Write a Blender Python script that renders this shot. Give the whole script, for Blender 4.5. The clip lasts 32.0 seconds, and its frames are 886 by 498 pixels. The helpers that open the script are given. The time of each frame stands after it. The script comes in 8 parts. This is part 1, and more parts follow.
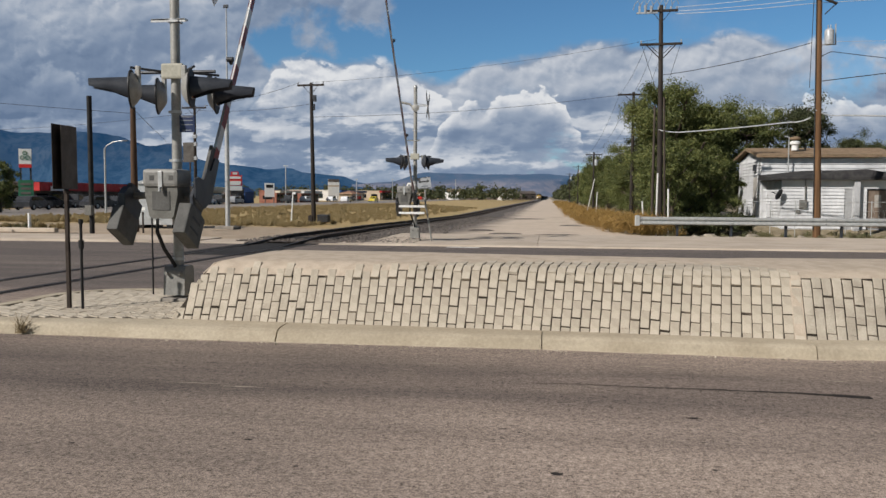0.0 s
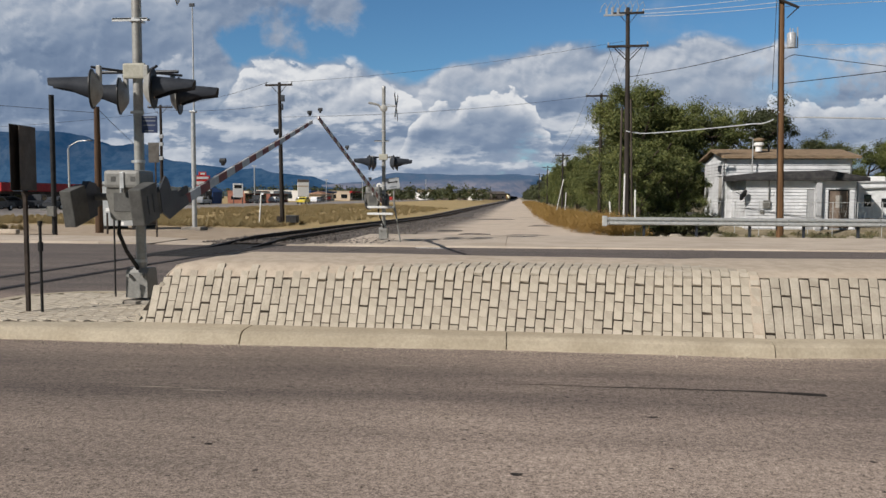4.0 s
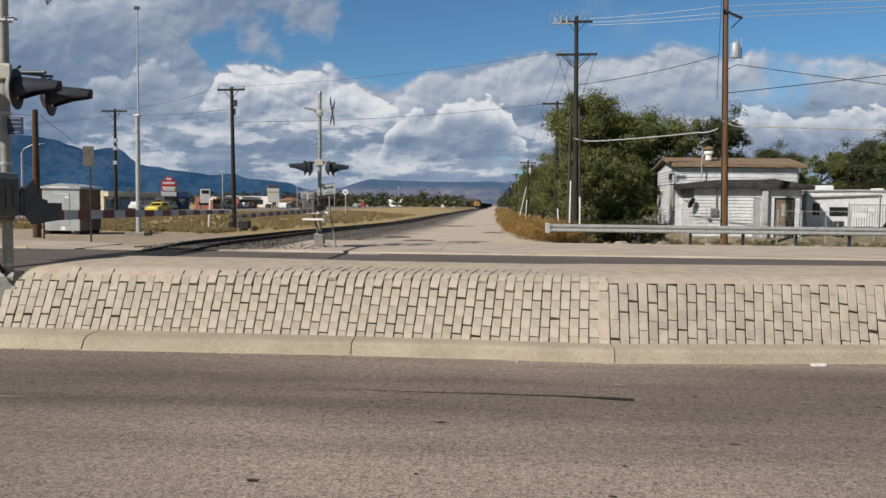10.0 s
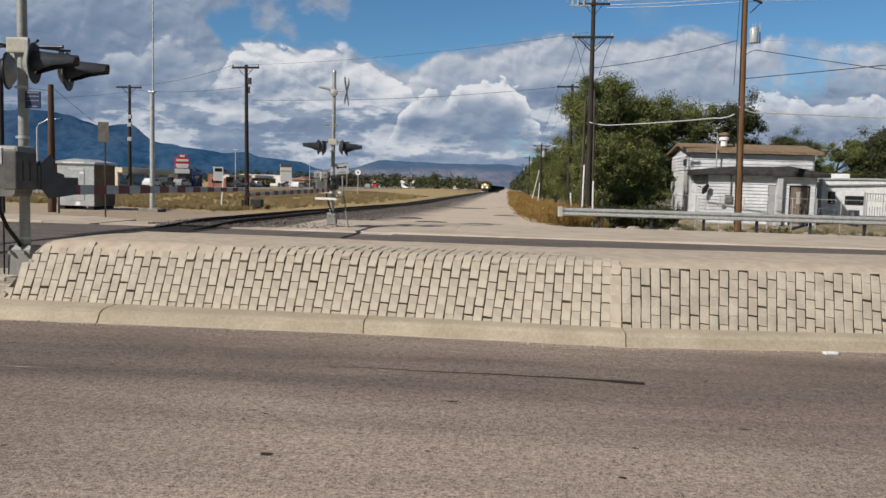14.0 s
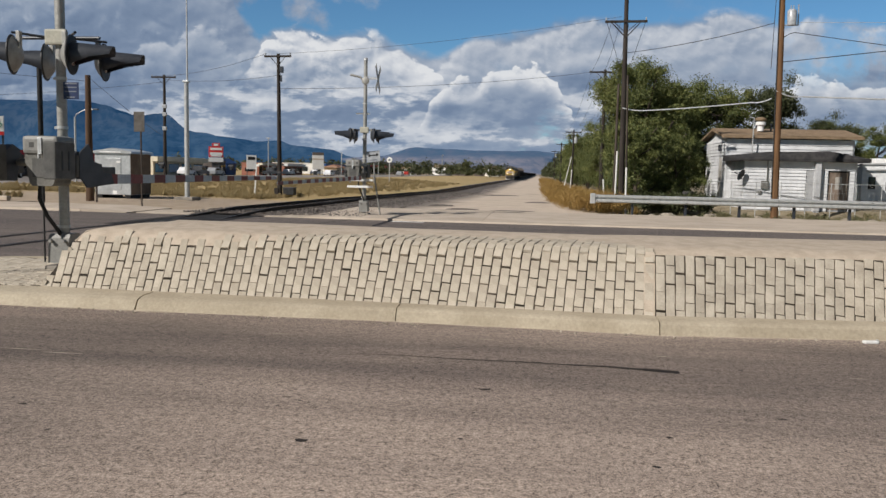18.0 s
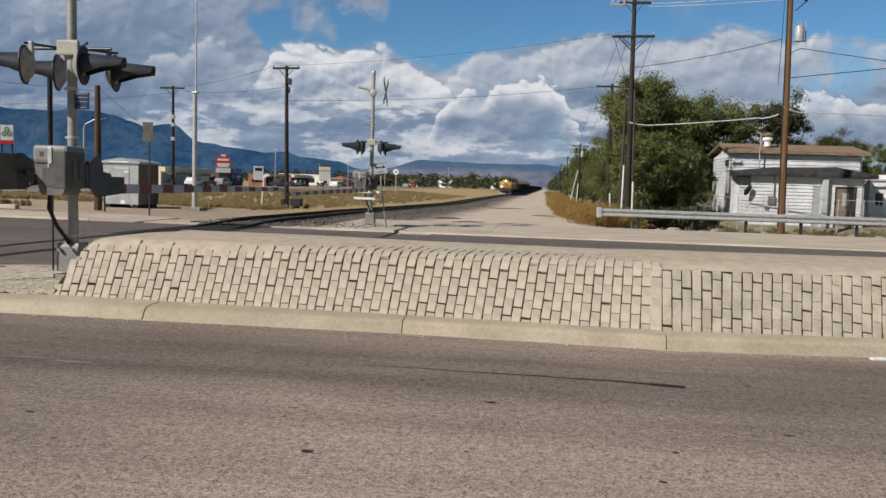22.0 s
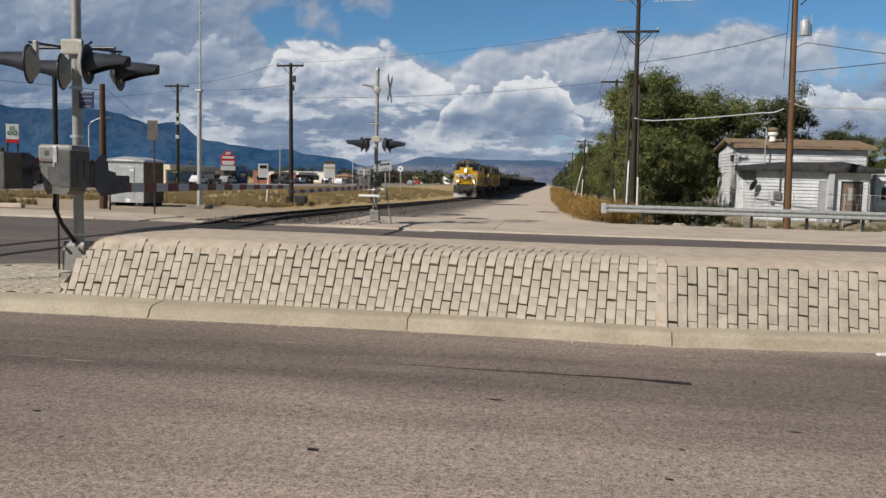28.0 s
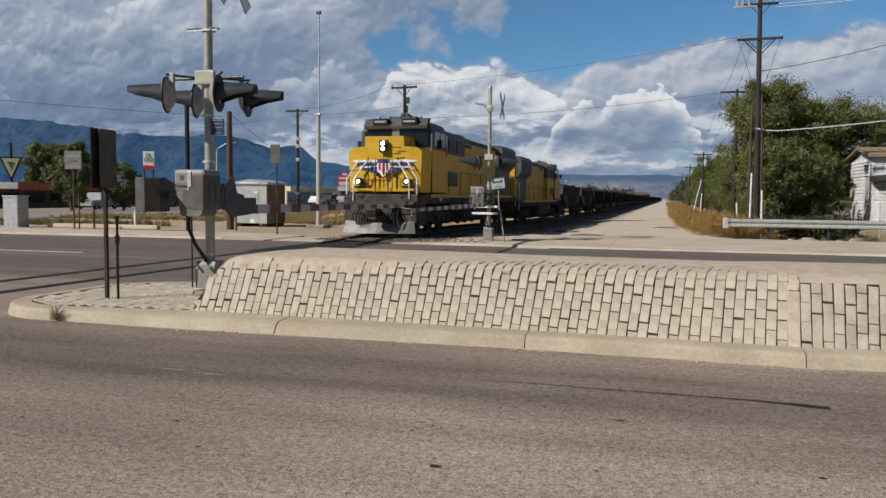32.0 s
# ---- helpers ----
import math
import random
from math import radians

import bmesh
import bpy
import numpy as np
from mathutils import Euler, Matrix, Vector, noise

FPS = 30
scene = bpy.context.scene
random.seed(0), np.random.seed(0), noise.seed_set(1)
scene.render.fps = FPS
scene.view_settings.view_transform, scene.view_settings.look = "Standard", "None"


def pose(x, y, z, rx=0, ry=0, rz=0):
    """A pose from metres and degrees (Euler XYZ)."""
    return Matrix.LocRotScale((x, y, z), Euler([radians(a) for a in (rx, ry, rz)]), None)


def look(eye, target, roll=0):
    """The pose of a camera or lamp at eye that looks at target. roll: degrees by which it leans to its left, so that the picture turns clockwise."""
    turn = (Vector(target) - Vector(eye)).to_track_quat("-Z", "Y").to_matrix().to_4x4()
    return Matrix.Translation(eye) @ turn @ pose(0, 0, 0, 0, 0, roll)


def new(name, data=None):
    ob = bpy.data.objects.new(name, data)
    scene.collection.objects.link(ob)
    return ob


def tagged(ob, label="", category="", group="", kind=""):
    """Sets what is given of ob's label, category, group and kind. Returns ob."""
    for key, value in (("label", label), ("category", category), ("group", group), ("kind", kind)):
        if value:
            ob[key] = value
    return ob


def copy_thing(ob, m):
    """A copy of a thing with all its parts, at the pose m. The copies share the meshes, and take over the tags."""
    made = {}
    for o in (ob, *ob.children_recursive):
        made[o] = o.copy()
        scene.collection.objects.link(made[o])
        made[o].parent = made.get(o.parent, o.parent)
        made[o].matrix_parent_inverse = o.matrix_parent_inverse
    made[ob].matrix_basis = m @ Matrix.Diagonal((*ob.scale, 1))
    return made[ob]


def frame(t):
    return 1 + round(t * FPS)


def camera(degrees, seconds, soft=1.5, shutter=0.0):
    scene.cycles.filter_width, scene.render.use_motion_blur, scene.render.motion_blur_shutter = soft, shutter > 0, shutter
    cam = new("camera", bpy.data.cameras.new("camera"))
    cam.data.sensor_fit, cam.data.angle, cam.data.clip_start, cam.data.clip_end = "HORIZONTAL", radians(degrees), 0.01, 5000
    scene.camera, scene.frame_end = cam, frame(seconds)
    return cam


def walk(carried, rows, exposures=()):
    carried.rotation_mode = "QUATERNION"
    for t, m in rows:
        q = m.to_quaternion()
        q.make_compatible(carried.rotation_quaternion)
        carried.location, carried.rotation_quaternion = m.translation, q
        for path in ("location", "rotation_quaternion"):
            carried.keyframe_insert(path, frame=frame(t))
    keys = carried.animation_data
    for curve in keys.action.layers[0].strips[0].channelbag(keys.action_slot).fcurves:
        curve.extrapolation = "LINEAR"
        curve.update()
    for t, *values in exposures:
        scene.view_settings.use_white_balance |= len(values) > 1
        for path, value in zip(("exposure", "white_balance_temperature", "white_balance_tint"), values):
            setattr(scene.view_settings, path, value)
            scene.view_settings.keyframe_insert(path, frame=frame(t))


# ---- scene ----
cam = camera(58.5, 32.0)
PATH = [
    (0, (0.006, 0.029, 1.702), (-0.253, 2.007, 1.569), 0.3),
    (0.5, (0.003, 0.025, 1.7), (-0.254, 2.004, 1.571), 0.4),
    (1, (0.014, 0.018, 1.702), (-0.231, 1.998, 1.566), 0.0),
    (1.5, (0.015, 0.027, 1.694), (-0.227, 2.008, 1.564), -0.0),
    (2, (0.025, 0.004, 1.701), (-0.259, 1.98, 1.586), 0.2),
    (2.5, (0.014, 0.017, 1.702), (-0.213, 2.0, 1.585), 0.2),
    (3, (0.028, 0.024, 1.705), (-0.161, 2.011, 1.581), 0.1),
    (3.5, (0.018, 0.027, 1.712), (-0.163, 2.015, 1.58), 0.2),
    (5.5, (0.454, -0.107, 1.724), (0.157, 1.867, 1.6), 1.2),
    (6, (0.588, -0.169, 1.728), (0.177, 1.788, 1.667), -0.1),
    (6.5, (0.99, -0.108, 1.679), (0.664, 1.864, 1.611), 0.7),
    (7, (1.107, 0.036, 1.646), (1.029, 2.028, 1.486), -0.0),
    (7.5, (1.308, 0.214, 1.703), (1.286, 2.209, 1.568), -2.8),
    (8, (1.494, 0.224, 1.699), (1.264, 2.209, 1.615), 0.0),
    (8.5, (1.587, 0.189, 1.7), (1.307, 2.168, 1.622), 0.6),
    (9, (1.547, 0.176, 1.654), (1.334, 2.163, 1.588), -0.9),
    (9.5, (1.541, 0.179, 1.698), (1.394, 2.17, 1.581), 0.2),
    (10, (1.527, 0.198, 1.694), (1.402, 2.191, 1.58), 0.6),
    (10.5, (1.526, 0.187, 1.706), (1.34, 2.176, 1.601), 0.3),
    (11, (1.524, 0.182, 1.699), (1.38, 2.174, 1.595), 0.9),
    (11.5, (1.516, 0.179, 1.705), (1.381, 2.171, 1.588), 1.1),
    (12, (1.518, 0.167, 1.697), (1.365, 2.158, 1.59), 1.0),
    (12.5, (1.511, 0.183, 1.687), (1.338, 2.172, 1.567), 1.2),
    (13, (1.508, 0.176, 1.695), (1.336, 2.165, 1.566), 1.5),
    (13.5, (1.513, 0.189, 1.685), (1.378, 2.179, 1.536), 1.9),
    (14, (1.504, 0.175, 1.683), (1.352, 2.163, 1.523), 1.6),
    (14.5, (1.519, 0.169, 1.694), (1.363, 2.156, 1.523), 2.0),
    (16.5, (1.516, 0.173, 1.686), (1.343, 2.157, 1.501), 2.0),
    (17, (1.499, 0.181, 1.687), (1.296, 2.163, 1.517), 1.8),
    (17.5, (1.503, 0.167, 1.68), (1.306, 2.149, 1.496), 1.6),
    (18, (1.497, 0.177, 1.689), (1.267, 2.155, 1.495), 1.3),
    (18.5, (1.498, 0.181, 1.693), (1.289, 2.161, 1.497), 1.3),
    (19, (1.492, 0.182, 1.683), (1.264, 2.16, 1.501), 1.1),
    (19.5, (1.497, 0.164, 1.695), (1.259, 2.141, 1.507), 1.1),
    (20, (1.493, 0.167, 1.693), (1.25, 2.144, 1.522), 1.3),
    (20.5, (1.504, 0.159, 1.693), (1.26, 2.136, 1.521), 1.4),
    (21, (1.492, 0.17, 1.708), (1.276, 2.151, 1.54), 1.5),
    (21.5, (1.486, 0.171, 1.696), (1.262, 2.152, 1.538), 1.6),
    (22, (1.485, 0.158, 1.69), (1.24, 2.136, 1.527), 1.8),
    (22.5, (1.487, 0.151, 1.698), (1.232, 2.129, 1.55), 1.6),
    (23, (1.493, 0.153, 1.69), (1.241, 2.13, 1.522), 1.5),
    (23.5, (1.489, 0.152, 1.684), (1.233, 2.13, 1.528), 1.4),
    (24, (1.493, 0.158, 1.69), (1.242, 2.136, 1.527), 1.3),
    (24.5, (1.486, 0.165, 1.694), (1.237, 2.143, 1.531), 1.1),
    (25, (1.482, 0.169, 1.69), (1.239, 2.146, 1.52), 1.4),
    (25.5, (1.485, 0.167, 1.688), (1.225, 2.142, 1.515), 1.2),
    (27.5, (1.483, 0.159, 1.693), (1.219, 2.133, 1.512), 1.4),
    (28, (1.485, 0.166, 1.697), (1.228, 2.142, 1.525), 1.5),
    (28.5, (1.485, 0.17, 1.696), (1.232, 2.146, 1.525), 1.2),
    (29, (1.483, 0.176, 1.697), (1.236, 2.152, 1.512), 1.3),
    (29.5, (1.481, 0.183, 1.694), (1.223, 2.159, 1.525), 1.0),
    (30, (1.483, 0.183, 1.689), (1.234, 2.159, 1.507), 0.9),
    (30.5, (1.485, 0.163, 1.699), (1.234, 2.138, 1.512), 0.9),
    (31, (1.478, 0.178, 1.694), (1.212, 2.153, 1.525), 0.8),
    (31.5, (1.461, 0.174, 1.704), (1.116, 2.14, 1.567), 0.8),
    (32, (1.432, 0.154, 1.697), (0.897, 2.076, 1.564), 0.5),
]
walk(cam, [(t, look(eye, target, roll)) for t, eye, target, roll in PATH])

# ---------------------------------------------------------------- light
SUN_DIR = Vector((-0.72, -0.69, 0.0)).normalized()
SUN_ELEV = 36.0
scene.view_settings.exposure = -0.04

sun = new("sun", bpy.data.lights.new("sun", "SUN"))
sun.data.energy, sun.data.angle, sun.data.color = 5.0, radians(0.6), (1.0, 0.955, 0.905)
to_sun = Vector((SUN_DIR.x * math.cos(radians(SUN_ELEV)), SUN_DIR.y * math.cos(radians(SUN_ELEV)), math.sin(radians(SUN_ELEV))))
sun.matrix_world = look(to_sun * 100, (0, 0, 0))


class Net:
    """A small node builder."""

    def __init__(self, tree):
        self.tree = tree
        tree.nodes.clear()

    def add(self, kind, **inputs):
        n = self.tree.nodes.new(kind)
        for key, value in inputs.items():
            self.put(n, key, value)
        return n

    def put(self, n, key, value):
        sock = n.inputs[int(key[1:])] if key[0] == "i" and key[1:].isdigit() else n.inputs[key.replace("_", " ")]
        if isinstance(value, bpy.types.NodeSocket):
            self.tree.links.new(value, sock)
        else:
            sock.default_value = value

    def math(self, op, a, b=0.0, c=0.0, clamp=False):
        n = self.tree.nodes.new("ShaderNodeMath")
        n.operation, n.use_clamp = op, clamp
        for i, v in enumerate((a, b, c)):
            self.put(n, "i%d" % i, v)
        return n.outputs[0]

    def mix(self, fac, a, b, blend="MIX"):
        n = self.tree.nodes.new("ShaderNodeMix")
        n.data_type, n.blend_type = "RGBA", blend
        self.put(n, "i0", fac), self.put(n, "i6", a), self.put(n, "i7", b)
        return n.outputs[2]

    def ramp(self, fac, stops, mode="LINEAR"):
        n = self.tree.nodes.new("ShaderNodeValToRGB")
        n.color_ramp.interpolation = mode
        while len(n.color_ramp.elements) < len(stops):
            n.color_ramp.elements.new(0.5)
        for e, (p, c) in zip(n.color_ramp.elements, stops):
            e.position = p
            e.color = (c, c, c, 1) if isinstance(c, (int, float)) else (*c, 1)
        self.put(n, "i0", fac)
        return n.outputs[0]

    def noise(self, vec, scale, detail=4.0, rough=0.55):
        n = self.tree.nodes.new("ShaderNodeTexNoise")
        self.put(n, "Vector", vec)
        n.inputs["Scale"].default_value, n.inputs["Detail"].default_value, n.inputs["Roughness"].default_value = scale, detail, rough
        return n.outputs[0]

    def step(self, v, lo, hi):
        n = self.tree.nodes.new("ShaderNodeMapRange")
        n.interpolation_type = "SMOOTHSTEP"
        for i, x in enumerate((v, lo, hi, 0.0, 1.0)):
            self.put(n, "i%d" % i, x)
        return n.outputs[0]

    def vec(self, x, y, z=0.0):
        n = self.tree.nodes.new("ShaderNodeCombineXYZ")
        for i, v in enumerate((x, y, z)):
            self.put(n, "i%d" % i, v)
        return n.outputs[0]

    def split(self, v):
        n = self.tree.nodes.new("ShaderNodeSeparateXYZ")
        self.put(n, "i0", v)
        return n.outputs


def make_sky():
    world = bpy.data.worlds.new("sky")
    scene.world = world
    world.use_nodes = True
    t = Net(world.node_tree)
    sky = t.add("ShaderNodeTexSky")
    sky.sky_type, sky.sun_disc = "NISHITA", False
    sky.sun_elevation, sky.sun_rotation = radians(SUN_ELEV), math.atan2(SUN_DIR.x, SUN_DIR.y)
    sky.altitude, sky.air_density, sky.dust_density, sky.ozone_density = 1600, 1.1, 0.4, 1.5
    blue = t.mix(1.0, sky.outputs[0], (SKY_GAIN * 0.60, SKY_GAIN * 0.95, SKY_GAIN * 1.17, 1), "MULTIPLY")
    d = t.split(t.add("ShaderNodeTexCoord").outputs["Generated"])
    fwd = t.math("MAXIMUM", t.math("ABSOLUTE", d[1]), 0.08)
    u, v = t.math("DIVIDE", d[0], fwd), t.math("DIVIDE", d[2], fwd)
    # the upper outline of the cloud bank, as height over bearing
    q = t.math("MULTIPLY_ADD", u, 0.5, 0.5, clamp=True)
    def outline(*stops):
        """Height over bearing as a ramp; stops are (bearing, height)."""
        return t.ramp(q, [((a + 1) / 2, b) for a, b in stops])

    bank = outline((-1.0, 0.9), (-0.48, 0.6), (-0.39, 0.205), (-0.36, 0.172), (-0.306, 0.186), (-0.276, 0.175), (-0.222, 0.177), (-0.189, 0.169), (-0.15, 0.152), (-0.12, 0.147), (-0.09, 0.166), (-0.06, 0.175), (0.004, 0.181), (0.128, 0.196), (0.223, 0.199), (0.31, 0.19), (0.45, 0.185), (0.7, 0.15), (1.0, 0.1))

    def puffs(du, dv):
        """Cloud density at a small offset: heaped billows above, flattened rows towards the horizon."""
        uu, vv = t.math("ADD", u, du), t.math("ADD", v, dv)
        rows = t.noise(t.vec(uu, t.math("MULTIPLY", vv, 2.8), 1.3), 8.0, 11.0, 0.55)
        heaps = t.noise(t.vec(uu, t.math("MULTIPLY", vv, 1.35), 3.1), 6.0, 11.0, 0.545)
        bump = t.tree.nodes.new("ShaderNodeTexVoronoi")
        bump.feature = "SMOOTH_F1"
        t.put(bump, "Vector", t.vec(t.math("MULTIPLY_ADD", heaps, 0.12, uu), t.math("MULTIPLY_ADD", heaps, 0.12, t.math("MULTIPLY", vv, 1.5)), 2.0))
        bump.inputs["Scale"].default_value, bump.inputs["Smoothness"].default_value = 17.0, 0.6
        heaps = t.math("SUBTRACT", heaps, t.math("MULTIPLY_ADD", bump.outputs[0], 0.10, -0.045))
        k = t.step(vv, 0.04, 0.13)
        return t.math("ADD", t.math("MULTIPLY", heaps, k), t.math("MULTIPLY", rows, t.math("SUBTRACT", 1.0, k)))

    here, there = puffs(0.0, 0.0), puffs(-0.009, 0.014)
    def lumps(du, dv):
        """Cauliflower heads: rounded cells on rounded cells."""
        uu, vv = t.math("ADD", u, du), t.math("MULTIPLY", t.math("ADD", v, dv), 1.35)
        warp = t.noise(t.vec(uu, vv, 4.4), 16.0, 6.0, 0.6)
        total = t.math("MULTIPLY", warp, 0.9)
        for size, weight in ((21.0, 0.75), (52.0, 0.40)):
            cell = t.tree.nodes.new("ShaderNodeTexVoronoi")
            cell.feature = "SMOOTH_F1"
            t.put(cell, "Vector", t.vec(t.math("MULTIPLY_ADD", warp, 0.10, uu), t.math("MULTIPLY_ADD", warp, 0.07, vv), 1.7))
            cell.inputs["Scale"].default_value, cell.inputs["Smoothness"].default_value = size, 0.35
            total = t.math("SUBTRACT", total, t.math("MULTIPLY_ADD", cell.outputs[0], weight, -0.42 * weight))
        return total

    lump, lump_off = lumps(0.0, 0.0), lumps(-0.004, 0.0065)
    soft = t.noise(t.vec(u, t.math("MULTIPLY", v, 1.8), 7.7), 4.0, 5.0, 0.5)
    wander = t.noise(t.vec(u, v, 5.5), 7.0, 7.0, 0.6)
    rough = t.math("MULTIPLY_ADD", t.math("SUBTRACT", here, 0.5), 0.04, t.math("MULTIPLY", t.math("SUBTRACT", lump, 0.45), 0.014))
    below = t.math("ADD", t.math("SUBTRACT", bank, v), rough)
    low = t.step(below, -0.004, 0.010)
    # the high mass, broken at its rim
    shift = t.math("MULTIPLY", t.math("SUBTRACT", wander, 0.5), 0.34)
    rim = t.math("MINIMUM", t.math("SUBTRACT", t.math("MULTIPLY_ADD", v, 0.10, -0.215), u), t.math("SUBTRACT", v, t.math("MULTIPLY_ADD", u, 0.12, 0.235)))
    high = t.step(t.math("ADD", rim, t.math("ADD", shift, t.math("MULTIPLY", rough, 0.6))), -0.01, 0.035)
    clear = t.math("MULTIPLY", t.step(v, 0.75, 0.40), t.step(d[1], -0.25, 0.1))
    wisp = t.math("MULTIPLY", t.step(wander, 0.60, 0.80), 0.30)
    cover = t.math("MULTIPLY", t.math("MAXIMUM", t.math("MAXIMUM", low, high), wisp), clear, clamp=True)
    gap = t.math("MULTIPLY", t.step(here, 0.40, 0.30), t.step(v, 0.16, 0.02))
    cover = t.math("MULTIPLY", cover, t.math("SUBTRACT", 1.0, t.math("MULTIPLY", gap, 0.8)))
    hole = t.math("MULTIPLY", t.math("MULTIPLY", t.step(wander, 0.50, 0.60), t.step(u, 0.25, 0.34)), t.step(v, 0.10, 0.14))
    cover = t.math("MULTIPLY", cover, t.math("SUBTRACT", 1.0, t.math("MULTIPLY", hole, 0.75)))
    relief = t.math("ADD", t.math("MULTIPLY", t.math("SUBTRACT", here, there), 2.4), t.math("MULTIPLY", t.math("SUBTRACT", lump, lump_off), 1.0))
    swell = t.math("SUBTRACT", soft, 0.5)
    # the high grey mass: broad soft tones
    lit = t.math("MULTIPLY_ADD", swell, 0.9, t.math("MULTIPLY_ADD", relief, 0.38, 0.44))
    lit = t.math("ADD", lit, t.math("MULTIPLY", t.step(u, -0.52, -0.72), 0.06))

    def heap(lit, top, ragged, crisp, bright, floor, deep, gain, part_=1.0):
        """A bank of cloud in front of the rest: bright below its outline, greyer further down."""
        top = t.math("MULTIPLY_ADD", t.math("SUBTRACT", here, 0.5), ragged * 1.2, t.math("MULTIPLY_ADD", t.math("SUBTRACT", lump, 0.45), ragged * 0.85, top))
        down = t.math("SUBTRACT", top, v)
        fade = t.step(t.math("MULTIPLY_ADD", swell, deep * 1.2, down), 0.0, deep)
        face = t.math("ADD", t.math("MULTIPLY_ADD", fade, floor - bright, bright), t.math("MULTIPLY_ADD", swell, 0.35, t.math("MULTIPLY", relief, t.math("MULTIPLY_ADD", fade, -0.55 * gain, gain))))
        mask = t.math("MULTIPLY", t.step(down, 0.0, crisp), part_)
        return t.math("ADD", t.math("MULTIPLY", face, mask), t.math("MULTIPLY", lit, t.math("SUBTRACT", 1.0, mask)))

    for k, (base, size) in enumerate(((0.27, 5.0), (0.215, 6.0), (0.165, 7.0))):
        crest = t.noise(t.vec(t.math("ADD", u, 5.1 * k), 0.4 * k, 2.0 + k), size, 3.0, 0.5)
        top = t.math("MULTIPLY_ADD", t.math("SUBTRACT", crest, 0.5), 0.22, base)
        far = t.math("MULTIPLY", t.step(crest, 0.42, 0.58), t.step(u, -0.33, -0.43))
        lit = heap(lit, top, 0.06, 0.012, 0.80, 0.42, 0.07, 0.7, t.math("MULTIPLY", far, 0.75))
    wide = outline((-1.0, 0.0), (-0.2, 0.02), (-0.13, 0.135), (-0.09, 0.166), (-0.06, 0.175), (0.004, 0.181), (0.128, 0.196), (0.223, 0.199), (0.31, 0.19), (0.45, 0.185), (0.7, 0.15), (1.0, 0.1))
    lit = heap(lit, wide, 0.03, 0.012, 0.70, 0.33, 0.115, 0.5)
    tower = outline((-1.0, 0.0), (-0.50, 0.02), (-0.42, 0.085), (-0.385, 0.125), (-0.355, 0.165), (-0.306, 0.184), (-0.276, 0.173), (-0.222, 0.175), (-0.189, 0.168), (-0.15, 0.150), (-0.125, 0.125), (-0.10, 0.085), (-0.05, 0.0), (1.0, 0.0))
    lit = heap(lit, tower, 0.035, 0.005, 0.86, 0.40, 0.085, 0.9)
    lobe = outline((-1.0, 0.10), (-0.75, 0.085), (-0.66, 0.10), (-0.57, 0.082), (-0.5, 0.098), (-0.443, 0.112), (-0.398, 0.126), (-0.34, 0.122), (-0.28, 0.10), (-0.2, 0.085), (-0.13, 0.06), (1.0, 0.0))
    lit = heap(lit, lobe, 0.05, 0.010, 0.58, 0.36, 0.05, 0.6, 0.6)
    # flat layers towards the horizon: long grey decks with broken white rolls between them
    deck = t.noise(t.vec(t.math("MULTIPLY", u, 0.14), v, 6.2), 36.0, 6.0, 0.55)
    roll = t.noise(t.vec(t.math("MULTIPLY", u, 0.33), v, 2.6), 34.0, 9.0, 0.6)
    streak = t.math("ADD", t.math("MULTIPLY", t.step(deck, 0.38, 0.60), 0.22), t.math("MULTIPLY", t.step(roll, 0.49, 0.58), 0.46))
    strata = t.math("ADD", t.math("MULTIPLY_ADD", relief, 0.35, 0.25), streak)

    def layers(lit, hi, lo):
        k = t.math("MULTIPLY", t.step(t.math("MULTIPLY_ADD", t.math("SUBTRACT", roll, 0.5), 0.10, v), hi, lo), 0.88)
        return t.math("ADD", t.math("MULTIPLY", strata, k), t.math("MULTIPLY", lit, t.math("SUBTRACT", 1.0, k)))

    lit = layers(lit, 0.128, 0.098)
    head = outline((-1.0, 0.0), (-0.16, 0.03), (-0.13, 0.100), (-0.09, 0.115), (-0.064, 0.130), (-0.032, 0.138), (0.005, 0.131), (0.021, 0.112), (0.045, 0.07), (0.09, 0.03), (1.0, 0.0))
    lit = heap(lit, head, 0.045, 0.004, 0.98, 0.36, 0.045, 1.0)
    east = outline((-1.0, 0.0), (0.24, 0.02), (0.27, 0.115), (0.31, 0.132), (0.36, 0.118), (0.42, 0.135), (0.5, 0.12), (0.62, 0.14), (1.0, 0.1))
    lit = heap(lit, east, 0.05, 0.005, 0.84, 0.42, 0.05, 0.9)
    lit = layers(lit, 0.080, 0.058)
    # the heavy cloud over the mountains
    gloom = t.math("MULTIPLY", t.step(u, -0.28, -0.70), t.step(v, 0.26, 0.12))
    lit = t.math("SUBTRACT", lit, t.math("MULTIPLY", gloom, 0.34))
    lit = t.math("MINIMUM", t.math("MAXIMUM", lit, 0.0), 1.0)
    cloud = t.ramp(lit, [(0.0, (0.13, 0.19, 0.30)), (0.28, (0.205, 0.270, 0.385)), (0.52, (0.325, 0.385, 0.485)), (0.72, (0.50, 0.54, 0.61)), (0.88, (0.64, 0.665, 0.71)), (1.0, (0.74, 0.755, 0.78))])
    cloud = t.mix(t.math("MULTIPLY", t.step(v, 0.09, 0.0), 0.30), cloud, (0.19, 0.275, 0.41, 1))
    # unseen grey cloud cover overhead and behind, added to dim the fill light
    roof = t.math("MULTIPLY", t.math("SUBTRACT", 1.0, clear), t.step(d[2], 0.0, 0.15))
